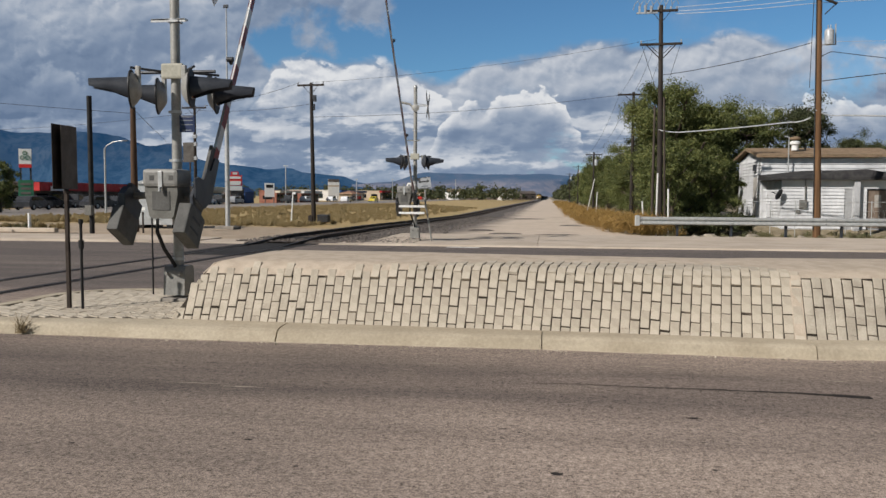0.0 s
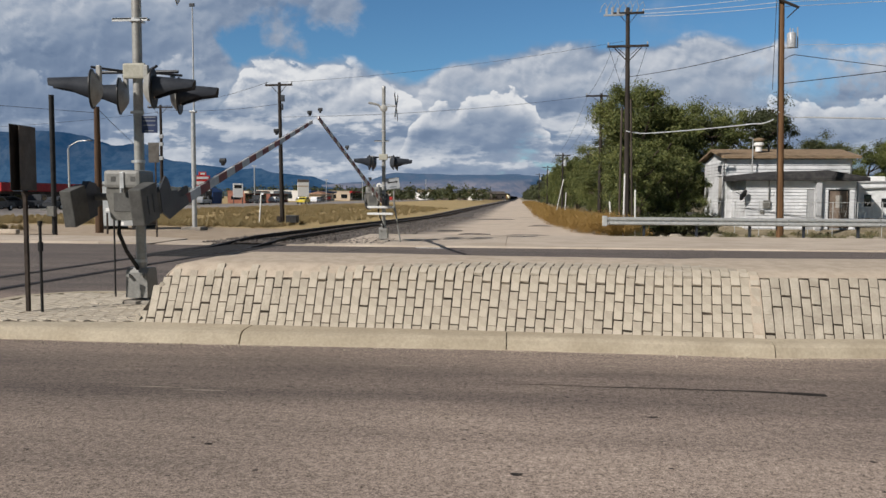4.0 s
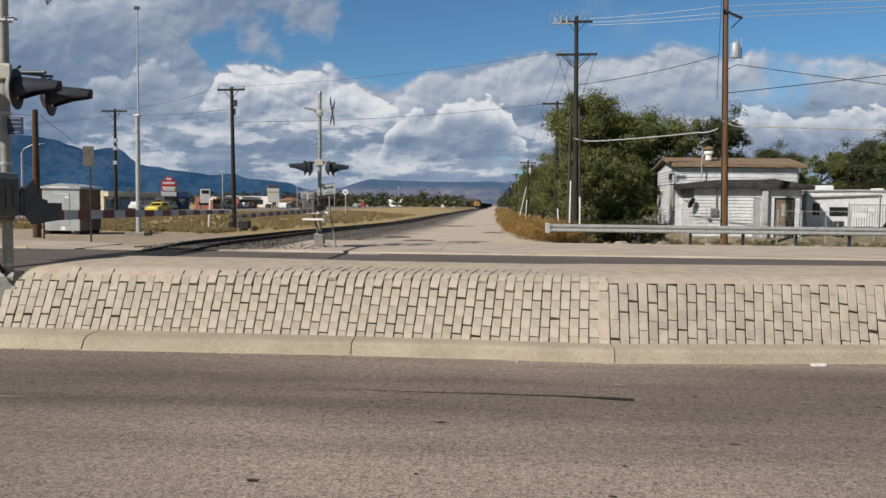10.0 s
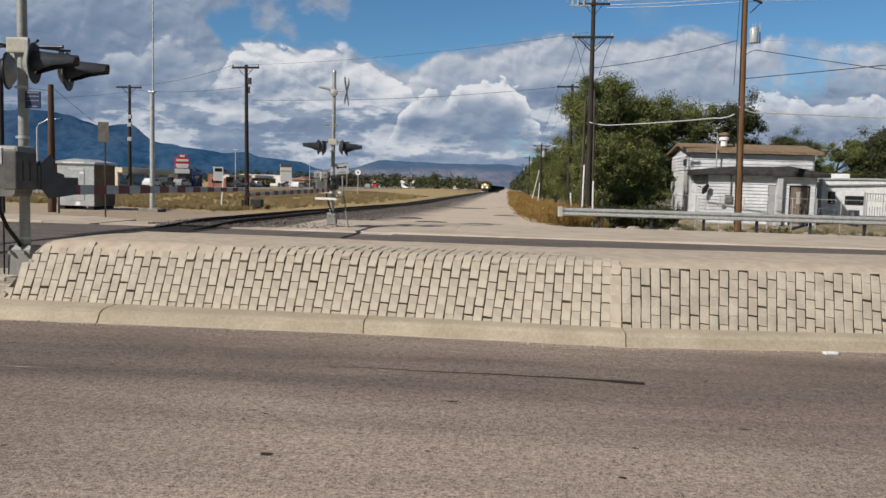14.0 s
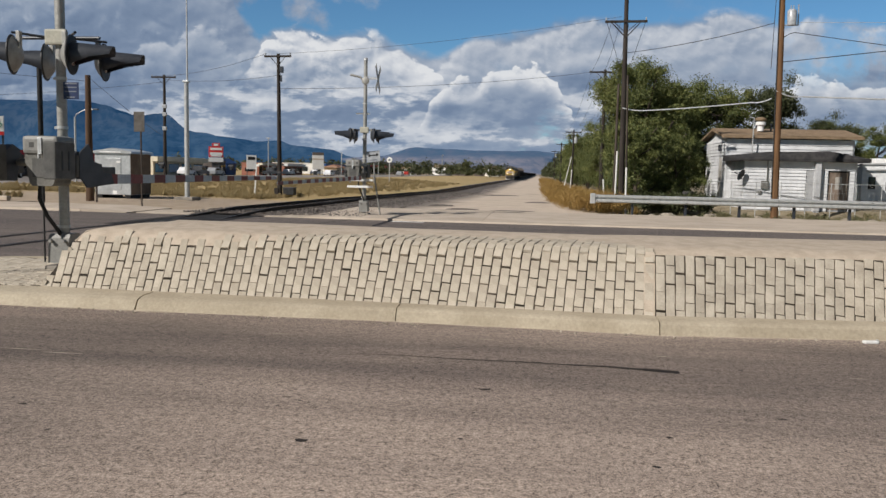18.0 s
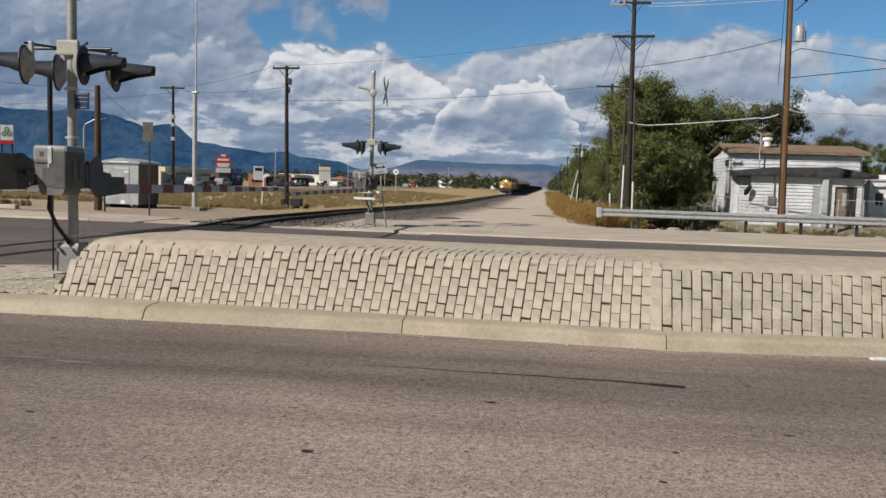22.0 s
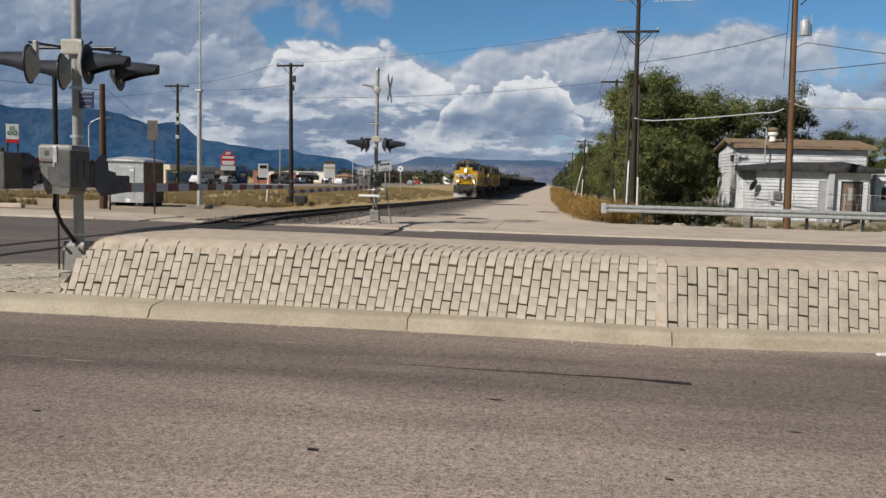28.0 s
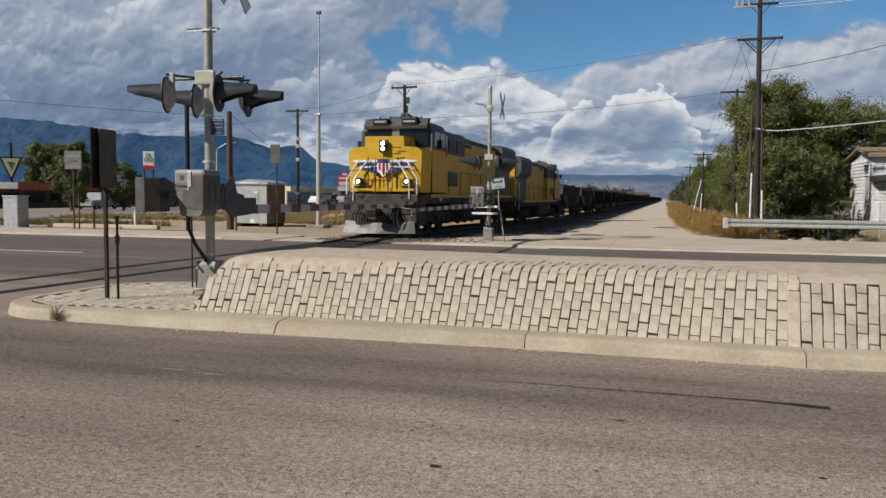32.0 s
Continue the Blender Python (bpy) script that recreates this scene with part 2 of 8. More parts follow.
    blue = t.mix(t.math("MULTIPLY", roof, 0.75), blue, (0.06, 0.064, 0.074, 1))
    out = t.mix(cover, blue, cloud)
    bg = t.add("ShaderNodeBackground", Color=out, Strength=1.0)
    t.tree.links.new(bg.outputs[0], t.add("ShaderNodeOutputWorld").inputs[0])


SKY_GAIN = 0.075
make_sky()

# ---------------------------------------------------------------- materials
MATS = {}


def surface(name, a, b, scale=8.0, rough=0.8, metal=0.0, bump=0.15, fine=6.0, vary=0.0, spots=0.0, spot_color=(0.05, 0.045, 0.04), coords="Object", stretch=(1, 1, 1), contrast=(0.35, 0.65)):
    """Two tones mixed by broad noise, a finer grain over them, relief, and a per-object shift (vary)."""
    m = bpy.data.materials.new(name)
    m.use_nodes = True
    t = Net(m.node_tree)
    tc = t.add("ShaderNodeTexCoord").outputs[coords]
    mp = t.add("ShaderNodeMapping", Vector=tc, Scale=stretch).outputs[0]
    big = t.noise(mp, scale, 5.0)
    grain = t.noise(mp, scale * fine, 4.0, 0.65)
    col = t.mix(t.step(big, *contrast), (*a, 1), (*b, 1))
    tone = t.math("MULTIPLY_ADD", t.math("SUBTRACT", grain, 0.5), 0.7, 1.0)
    if vary:
        rnd = t.add("ShaderNodeObjectInfo").outputs["Random"]
        tone = t.math("MULTIPLY", tone, t.math("MULTIPLY_ADD", t.math("SUBTRACT", rnd, 0.5), vary, 1.0))
    col = t.mix(1.0, col, t.vec(tone, tone, tone), "MULTIPLY")
    if spots:
        s = t.step(t.noise(mp, scale * 2.3, 6.0, 0.7), 0.74 - spots * 0.25, 0.80 - spots * 0.2)
        col = t.mix(s, col, (*spot_color, 1))
    p = t.add("ShaderNodeBsdfPrincipled", Base_Color=col, Metallic=metal, Roughness=t.math("MULTIPLY_ADD", t.math("SUBTRACT", grain, 0.5), 0.25, rough, clamp=True))
    p.inputs["Specular IOR Level"].default_value = 0.22 if rough >= 0.6 else 0.4
    if bump:
        b_ = t.add("ShaderNodeBump", Strength=bump, Distance=0.02, Height=t.math("ADD", grain, t.math("MULTIPLY", big, 0.5)))
        t.put(p, "Normal", b_.outputs[0])
    t.tree.links.new(p.outputs[0], t.add("ShaderNodeOutputMaterial").inputs[0])
    MATS[name] = m
    return m


def glow(name, color, strength):
    m = bpy.data.materials.new(name)
    m.use_nodes = True
    t = Net(m.node_tree)
    e = t.add("ShaderNodeEmission", Color=(*color, 1), Strength=strength)
    t.tree.links.new(e.outputs[0], t.add("ShaderNodeOutputMaterial").inputs[0])
    MATS[name] = m
    return m


def ground_material():
    """Ballast, dirt lane, dry grass and bare earth, laid out by where they lie beside the track."""
    m = bpy.data.materials.new("ground_soil")
    m.use_nodes = True
    t = Net(m.node_tree)
    tc = t.add("ShaderNodeTexCoord").outputs["Object"]
    p = t.split(tc)
    wob = t.math("MULTIPLY", t.math("SUBTRACT", t.noise(tc, 0.35, 5.0, 0.65), 0.5), 3.4)
    x = t.math("ADD", p[0], wob)
    big, mid, fine = t.noise(tc, 0.12, 5.0), t.noise(tc, 1.3, 6.0, 0.65), t.noise(tc, 22.0, 4.0, 0.7)
    gravel = t.mix(t.step(fine, 0.35, 0.7), (0.10, 0.083, 0.07, 1), (0.27, 0.225, 0.185, 1))
    dirt = t.mix(t.step(mid, 0.3, 0.7), (0.49, 0.395, 0.305, 1), (0.60, 0.50, 0.40, 1))
    worn = t.noise(t.add("ShaderNodeMapping", Vector=tc, Scale=(0.35, 0.5, 1)).outputs[0], 0.55, 6.0, 0.6)
    dirt = t.mix(t.math("MULTIPLY", t.step(worn, 0.54, 0.70), 0.6), dirt, (0.20, 0.155, 0.115, 1))
    grass = t.mix(t.step(mid, 0.3, 0.68), (0.36, 0.25, 0.10, 1), (0.45, 0.33, 0.155, 1))
    grass = t.mix(t.math("MULTIPLY", t.step(big, 0.5, 0.7), 0.6), grass, (0.26, 0.21, 0.09, 1))
    bare = t.mix(t.step(mid, 0.35, 0.7), (0.34, 0.26, 0.18, 1), (0.42, 0.33, 0.24, 1))
    # weedy rubble, its colour also lowered for the shade it lies in
    weeds = t.mix(t.step(mid, 0.35, 0.65), (0.19, 0.15, 0.09, 1), (0.30, 0.245, 0.155, 1))
    col = t.mix(t.step(x, -5.0, -2.6), gravel, dirt)
    col = t.mix(t.step(x, 3.2, 5.0), col, weeds)
    left = t.mix(t.step(t.math("ADD", p[1], t.math("MULTIPLY", wob, 1.2)), 41.0, 45.0), bare, grass)
    col = t.mix(t.step(x, -10.9, -11.8), col, left)
    tone = t.math("MULTIPLY_ADD", t.math("SUBTRACT", fine, 0.5), 0.5, 1.0)
    col = t.mix(1.0, col, t.vec(tone, tone, tone), "MULTIPLY")
    b = t.add("ShaderNodeBump", Strength=0.5, Distance=0.05, Height=t.math("ADD", fine, mid))
    s = t.add("ShaderNodeBsdfPrincipled", Base_Color=col, Roughness=0.95, Normal=b.outputs[0])
    t.tree.links.new(s.outputs[0], t.add("ShaderNodeOutputMaterial").inputs[0])
    MATS["ground_soil"] = m


def asphalt_material():
    """Worn asphalt: pale aggregate, darker wheel lanes along the road, stains, fine cracks."""
    m = bpy.data.materials.new("asphalt")
    m.use_nodes = True
    t = Net(m.node_tree)
    tc = t.add("ShaderNodeTexCoord").outputs["Object"]
    p = t.split(tc)
    y = t.math("ADD", p[1], t.math("MULTIPLY", t.math("SUBTRACT", t.noise(tc, 0.5, 4.0), 0.5), 1.1))
    grit, grit2, mid = t.noise(tc, 85.0, 3.0, 0.8), t.noise(tc, 36.0, 4.0, 0.75), t.noise(tc, 1.1, 6.0, 0.6)
    long = t.noise(t.add("ShaderNodeMapping", Vector=tc, Scale=(0.12, 1.0, 1)).outputs[0], 1.4, 5.0)
    lane = t.ramp(t.math("MULTIPLY_ADD", y, 0.033333, 0.1), [(0.0, 0.25), (0.2, 0.1), (0.275, 0.15), (0.32, 0.8), (0.355, 0.85), (0.39, 0.45), (0.56, 0.7), (0.64, 0.95), (0.72, 0.6), (0.80, 0.95), (0.90, 0.85), (1.0, 0.8)])
    k = t.math("MULTIPLY_ADD", t.math("SUBTRACT", long, 0.5), 1.5, lane, clamp=True)
    col = t.mix(k, (0.400, 0.315, 0.256, 1), (0.165, 0.131, 0.112, 1))
    col = t.mix(t.math("MULTIPLY", t.step(mid, 0.55, 0.75), 0.35), col, (0.30, 0.24, 0.185, 1))
    # the near lane made darker towards its left and right ends
    dark_left = t.math("MULTIPLY", t.step(t.math("ADD", p[0], t.math("MULTIPLY", t.math("SUBTRACT", mid, 0.5), 2.0)), 0.6, -2.6), t.step(p[1], 9.5, 8.0))
    worn = t.math("MULTIPLY", t.step(t.math("ADD", p[0], t.math("MULTIPLY", t.math("SUBTRACT", mid, 0.5), 2.0)), 2.2, 4.6), t.step(p[1], 9.5, 8.0))
    col = t.mix(t.math("MULTIPLY", worn, 0.26), col, (0.07, 0.06, 0.054, 1))
    col = t.mix(t.math("MULTIPLY", dark_left, 0.34), col, (0.07, 0.06, 0.052, 1))
    col = t.mix(t.math("MULTIPLY", t.step(p[1], 12.5, 14.0), 0.55), col, (0.085, 0.078, 0.075, 1))
    tone = t.math("MULTIPLY_ADD", t.math("SUBTRACT", grit, 0.5), 3.6, t.math("MULTIPLY_ADD", t.math("SUBTRACT", grit2, 0.5), 3.2, t.math("MULTIPLY_ADD", t.math("SUBTRACT", t.noise(tc, 14.0, 4.0, 0.65), 0.5), 1.5, 1.0)))
    col = t.mix(1.0, col, t.vec(tone, tone, tone), "MULTIPLY")
    oil = t.step(t.noise(t.add("ShaderNodeMapping", Vector=tc, Scale=(0.6, 1.3, 1)).outputs[0], 4.2, 2.0, 0.4), 0.765, 0.80)
    col = t.mix(t.math("MULTIPLY", oil, 0.75), col, (0.045, 0.035, 0.03, 1))
    b = t.add("ShaderNodeBump", Strength=0.6, Distance=0.01, Height=t.math("ADD", grit, grit2))
    s = t.add("ShaderNodeBsdfPrincipled", Base_Color=col, Roughness=0.9, Specular_IOR_Level=0.2, Normal=b.outputs[0])
    t.tree.links.new(s.outputs[0], t.add("ShaderNodeOutputMaterial").inputs[0])
    MATS["asphalt"] = m


def leaf_material(name, a, b, c, through_=0.25):
    m = bpy.data.materials.new(name)
    m.use_nodes = True
    t = Net(m.node_tree)
    rnd = t.add("ShaderNodeNewGeometry").outputs["Random Per Island"]
    tc = t.add("ShaderNodeTexCoord").outputs["Object"]
    clump = t.noise(tc, 0.55, 3.0)
    col = t.ramp(t.math("MULTIPLY_ADD", rnd, 0.55, t.math("MULTIPLY_ADD", clump, 1.1, -0.33), clamp=True), [(0.0, a), (0.5, b), (1.0, c)])
    s = t.add("ShaderNodeBsdfPrincipled", Base_Color=col, Roughness=0.65)
    tr = t.add("ShaderNodeBsdfTranslucent", Color=col)
    mx = t.add("ShaderNodeMixShader", Fac=through_)
    t.tree.links.new(s.outputs[0], mx.inputs[1])
    t.tree.links.new(tr.outputs[0], mx.inputs[2])
    t.tree.links.new(mx.outputs[0], t.add("ShaderNodeOutputMaterial").inputs[0])
    MATS[name] = m


def glass_material(name, tint, rough=0.05):
    m = bpy.data.materials.new(name)
    m.use_nodes = True
    t = Net(m.node_tree)
    s = t.add("ShaderNodeBsdfPrincipled", Base_Color=(*tint, 1), Roughness=rough, Metallic=0.0)
    s.inputs["IOR"].default_value = 1.5
    t.tree.links.new(s.outputs[0], t.add("ShaderNodeOutputMaterial").inputs[0])
    MATS[name] = m


def ridge_material(name, low, high, dark, haze, split):
    """Wooded slopes and bare patches, paler towards the foot, with blue air haze added as a glow."""
    m = bpy.data.materials.new(name)
    m.use_nodes = True
    t = Net(m.node_tree)
    tc = t.add("ShaderNodeTexCoord").outputs["Object"]
    z = t.split(tc)[2]
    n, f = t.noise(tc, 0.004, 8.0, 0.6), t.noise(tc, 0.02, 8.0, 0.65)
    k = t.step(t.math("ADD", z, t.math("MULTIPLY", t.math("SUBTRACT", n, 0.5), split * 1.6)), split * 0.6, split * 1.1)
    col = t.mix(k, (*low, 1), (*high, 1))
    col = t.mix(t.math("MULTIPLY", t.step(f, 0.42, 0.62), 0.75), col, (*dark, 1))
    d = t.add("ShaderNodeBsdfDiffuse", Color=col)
    # the haze of distance, put in as an even blue glow
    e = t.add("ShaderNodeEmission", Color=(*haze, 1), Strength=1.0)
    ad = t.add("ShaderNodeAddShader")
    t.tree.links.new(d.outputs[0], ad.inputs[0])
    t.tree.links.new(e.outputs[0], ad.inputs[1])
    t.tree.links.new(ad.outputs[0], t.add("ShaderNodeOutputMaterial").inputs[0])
    MATS[name] = m


ground_material()
asphalt_material()
leaf_material("leaf_cottonwood", (0.032, 0.046, 0.012), (0.112, 0.132, 0.035), (0.30, 0.30, 0.092))
leaf_material("leaf_dark", (0.024, 0.032, 0.012), (0.058, 0.068, 0.025), (0.125, 0.13, 0.05))
leaf_material("dry_stem", (0.20, 0.115, 0.026), (0.285, 0.172, 0.042), (0.36, 0.235, 0.07), 0.15)
leaf_material("dry_grass", (0.25, 0.182, 0.078), (0.33, 0.252, 0.118), (0.40, 0.32, 0.17), 0.25)
leaf_material("weed_green", (0.06, 0.08, 0.03), (0.14, 0.13, 0.06), (0.28, 0.22, 0.11), 0.15)
glass_material("glass_dark", (0.012, 0.014, 0.016))
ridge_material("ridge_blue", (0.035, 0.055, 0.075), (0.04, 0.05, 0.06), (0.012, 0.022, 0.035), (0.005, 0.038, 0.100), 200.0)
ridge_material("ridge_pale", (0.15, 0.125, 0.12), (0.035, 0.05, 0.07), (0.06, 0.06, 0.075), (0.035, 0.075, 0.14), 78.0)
surface("concrete_kerb", (0.365, 0.308, 0.224), (0.435, 0.372, 0.277), 1.6, 0.9, bump=0.1, fine=18, vary=0.06, spots=0.07, spot_color=(0.25, 0.20, 0.14))
surface("concrete_walk", (0.43, 0.355, 0.28), (0.51, 0.43, 0.345), 0.7, 0.9, bump=0.2, fine=30, vary=0.1, spots=0.1, spot_color=(0.34, 0.28, 0.21))
surface("concrete_base", (0.22, 0.195, 0.165), (0.31, 0.28, 0.24), 3.0, 0.9, bump=0.3, fine=14)
surface("brick_buff", (0.39, 0.337, 0.264), (0.483, 0.423, 0.337), 5.0, 0.88, bump=0.25, fine=12, vary=0.13)
surface("brick_grey", (0.385, 0.335, 0.266), (0.470, 0.415, 0.334), 5.0, 0.88, bump=0.25, fine=12, vary=0.13)
surface("joint_sand", (0.42, 0.345, 0.265), (0.50, 0.415, 0.325), 6.0, 0.95, bump=0.3, fine=16)
surface("ballast_dark", (0.03, 0.025, 0.021), (0.07, 0.058, 0.05), 2.0, 0.9, bump=0.6, fine=14)
surface("mortar", (0.034, 0.027, 0.020), (0.17, 0.135, 0.10), 5.0, 0.95, bump=0.4, fine=8, contrast=(0.45, 0.72))
surface("ballast", (0.08, 0.068, 0.06), (0.15, 0.13, 0.115), 2.0, 0.95, bump=0.8, fine=14)
surface("ballast_stone", (0.09, 0.077, 0.068), (0.20, 0.175, 0.155), 1.2, 0.9, bump=0.1)
surface("rail_steel", (0.022, 0.016, 0.013), (0.038, 0.028, 0.023), 3.0, 0.5, 0.6, bump=0.1)
surface("rail_head", (0.42, 0.40, 0.38), (0.50, 0.48, 0.46), 3.0, 0.3, 0.9, bump=0.05)
surface("tie_wood", (0.035, 0.026, 0.02), (0.07, 0.053, 0.042), 4.0, 0.9, bump=0.3, vary=0.3)
surface("rubber_pad", (0.016, 0.015, 0.014), (0.035, 0.032, 0.03), 3.0, 0.85, bump=0.2)
surface("galvanised", (0.44, 0.44, 0.425), (0.54, 0.54, 0.525), 6.0, 0.4, 0.35, bump=0.05)
surface("mast_paint", (0.29, 0.28, 0.255), (0.36, 0.35, 0.32), 5.0, 0.5, 0.25, bump=0.08)
surface("box_paint", (0.135, 0.13, 0.115), (0.175, 0.169, 0.15), 5.0, 0.6, 0.1, bump=0.08, spots=0.1, spot_color=(0.20, 0.19, 0.17))
surface("weight_paint", (0.088, 0.086, 0.080), (0.118, 0.115, 0.107), 6.0, 0.7, 0.1, bump=0.12)
surface("signal_black", (0.012, 0.012, 0.013), (0.024, 0.024, 0.025), 5.0, 0.55, bump=0.05)
surface("hood_grey", (0.028, 0.031, 0.038), (0.045, 0.049, 0.057), 4.0, 0.42, bump=0.06)
surface("lens_red", (0.035, 0.006, 0.005), (0.05, 0.008, 0.007), 10.0, 0.15, bump=0.0)
surface("rail_white", (0.68, 0.67, 0.64), (0.76, 0.75, 0.72), 4.0, 0.5, bump=0.03)
surface("gate_white", (0.54, 0.535, 0.52), (0.62, 0.615, 0.60), 4.0, 0.5, bump=0.03, spots=0.08, spot_color=(0.45, 0.42, 0.38))
surface("gate_red", (0.20, 0.042, 0.034), (0.26, 0.06, 0.048), 4.0, 0.5, bump=0.03)
surface("sign_white", (0.74, 0.73, 0.70), (0.80, 0.79, 0.76), 3.0, 0.5, bump=0.02)
surface("sign_back", (0.085, 0.075, 0.065), (0.12, 0.108, 0.095), 5.0, 0.6, 0.2, bump=0.05)
surface("sign_brown", (0.024, 0.018, 0.014), (0.04, 0.031, 0.025), 5.0, 0.7, bump=0.06)
surface("post_brown", (0.03, 0.022, 0.017), (0.055, 0.041, 0.032), 8.0, 0.7, bump=0.1)
surface("sign_blue", (0.010, 0.020, 0.06), (0.018, 0.03, 0.085), 5.0, 0.4, bump=0.0)
surface("sign_back_dark", (0.085, 0.068, 0.055), (0.12, 0.098, 0.08), 5.0, 0.6, bump=0.05)
surface("sign_cream", (0.36, 0.345, 0.28), (0.43, 0.41, 0.335), 5.0, 0.6, bump=0.03)
surface("box_light", (0.20, 0.195, 0.178), (0.25, 0.243, 0.223), 5.0, 0.55, 0.1, bump=0.06)
surface("siding_grey", (0.40, 0.40, 0.40), (0.48, 0.48, 0.48), 2.0, 0.8, bump=0.06)
surface("black_paint", (0.014, 0.013, 0.013), (0.026, 0.025, 0.024), 5.0, 0.6, bump=0.05)
surface("print_grey", (0.16, 0.17, 0.19), (0.20, 0.21, 0.23), 5.0, 0.6, bump=0.0)
surface("pole_wood", (0.055, 0.043, 0.034), (0.09, 0.072, 0.058), 2.2, 0.85, bump=0.35, fine=9, stretch=(3, 3, 0.25), vary=0.15)
surface("pole_brown", (0.07, 0.042, 0.026), (0.115, 0.07, 0.043), 2.2, 0.85, bump=0.35, fine=9, stretch=(3, 3, 0.25))
surface("pole_red", (0.11, 0.058, 0.028), (0.175, 0.096, 0.048), 2.2, 0.85, bump=0.35, fine=9, stretch=(3, 3, 0.25))
surface("pole_dark", (0.026, 0.021, 0.018), (0.05, 0.041, 0.035), 2.2, 0.85, bump=0.35, fine=9, stretch=(3, 3, 0.25))
surface("cable", (0.03, 0.03, 0.03), (0.05, 0.05, 0.05), 5.0, 0.6, bump=0.0)
surface("cable_silver", (0.55, 0.55, 0.55), (0.66, 0.66, 0.66), 5.0, 0.4, 0.4, bump=0.0)
surface("porcelain", (0.30, 0.31, 0.32), (0.42, 0.43, 0.44), 9.0, 0.3, bump=0.0)
surface("siding_white", (0.57, 0.57, 0.57), (0.64, 0.64, 0.64), 0.5, 0.7, bump=0.02, fine=3)
surface("siding_gap", (0.30, 0.30, 0.30), (0.36, 0.36, 0.36), 2.0, 0.8, bump=0.06)
surface("roof_tan", (0.205, 0.145, 0.09), (0.275, 0.195, 0.125), 3.0, 0.9, bump=0.3, fine=10)
surface("roof_dark", (0.028, 0.027, 0.028), (0.055, 0.052, 0.05), 3.0, 0.9, bump=0.3, fine=10)
surface("door_brown", (0.17, 0.125, 0.095), (0.235, 0.18, 0.14), 3.0, 0.7, bump=0.1)
surface("door_grey", (0.36, 0.33, 0.29), (0.44, 0.41, 0.37), 3.0, 0.7, bump=0.1)
surface("bark", (0.065, 0.05, 0.038), (0.13, 0.10, 0.078), 3.0, 0.95, bump=0.6, fine=6, stretch=(2, 2, 0.4))
surface("rubble", (0.26, 0.22, 0.17), (0.40, 0.345, 0.275), 2.0, 0.95, bump=0.4, vary=0.4)
surface("loco_yellow", (0.52, 0.30, 0.010), (0.58, 0.34, 0.014), 1.5, 0.55, bump=0.04, spots=0.04, spot_color=(0.35, 0.2, 0.03))
surface("dry_stalk", (0.20, 0.15, 0.08), (0.30, 0.23, 0.13), 9.0, 0.9, bump=0.0)
surface("loco_grey", (0.055, 0.055, 0.054), (0.085, 0.084, 0.08), 1.5, 0.55, bump=0.05, spots=0.08, spot_color=(0.06, 0.055, 0.05))
surface("loco_roof", (0.06, 0.056, 0.052), (0.10, 0.094, 0.086), 1.2, 0.7, bump=0.05)
surface("loco_silver", (0.15, 0.143, 0.133), (0.22, 0.21, 0.195), 3.0, 0.5, 0.2, bump=0.05, spots=0.15, spot_color=(0.22, 0.18, 0.14))
surface("truck_dirt_shade", (0.045, 0.04, 0.036), (0.085, 0.072, 0.06), 3.0, 0.9, bump=0.2)
surface("truck_silver", (0.24, 0.225, 0.205), (0.33, 0.31, 0.28), 3.0, 0.8, bump=0.1, spots=0.2, spot_color=(0.1, 0.08, 0.06))
surface("decal_red", (0.42, 0.04, 0.03), (0.48, 0.05, 0.04), 4.0, 0.5, bump=0.0)
surface("decal_blue", (0.02, 0.045, 0.17), (0.03, 0.06, 0.21), 4.0, 0.5, bump=0.0)
surface("hopper_black", (0.020, 0.020, 0.021), (0.038, 0.037, 0.037), 0.8, 0.75, bump=0.08, vary=0.3, spots=0.1, spot_color=(0.07, 0.055, 0.045))
surface("hopper_grey", (0.06, 0.058, 0.054), (0.10, 0.096, 0.09), 0.8, 0.8, bump=0.08)
surface("coal", (0.012, 0.012, 0.013), (0.022, 0.022, 0.023), 3.0, 0.8, bump=0.8)
surface("car_white", (0.72, 0.72, 0.72), (0.78, 0.78, 0.78), 2.0, 0.3, bump=0.0)
surface("car_silver", (0.35, 0.36, 0.37), (0.42, 0.43, 0.44), 2.0, 0.3, 0.3, bump=0.0)
surface("car_red", (0.35, 0.03, 0.02), (0.42, 0.04, 0.03), 2.0, 0.3, bump=0.0)
surface("car_dark", (0.03, 0.032, 0.036), (0.05, 0.052, 0.056), 2.0, 0.3, bump=0.0)
surface("car_yellow", (0.70, 0.55, 0.05), (0.75, 0.6, 0.07), 2.0, 0.3, bump=0.0)
surface("tyre", (0.016, 0.016, 0.016), (0.03, 0.03, 0.03), 9.0, 0.9, bump=0.1)
surface("shop_stucco", (0.50, 0.40, 0.30), (0.58, 0.48, 0.37), 1.0, 0.9, bump=0.1)
surface("shop_brick", (0.27, 0.115, 0.08), (0.34, 0.155, 0.11), 1.2, 0.9, bump=0.1)
surface("shop_red", (0.40, 0.028, 0.03), (0.48, 0.04, 0.04), 1.0, 0.6, bump=0.05)
surface("shop_white", (0.68, 0.66, 0.62), (0.75, 0.73, 0.69), 1.0, 0.8, bump=0.05)
surface("shop_cream", (0.62, 0.55, 0.42), (0.68, 0.61, 0.48), 1.0, 0.8, bump=0.05)
surface("shop_dark", (0.09, 0.075, 0.065), (0.14, 0.115, 0.10), 1.0, 0.8, bump=0.05)
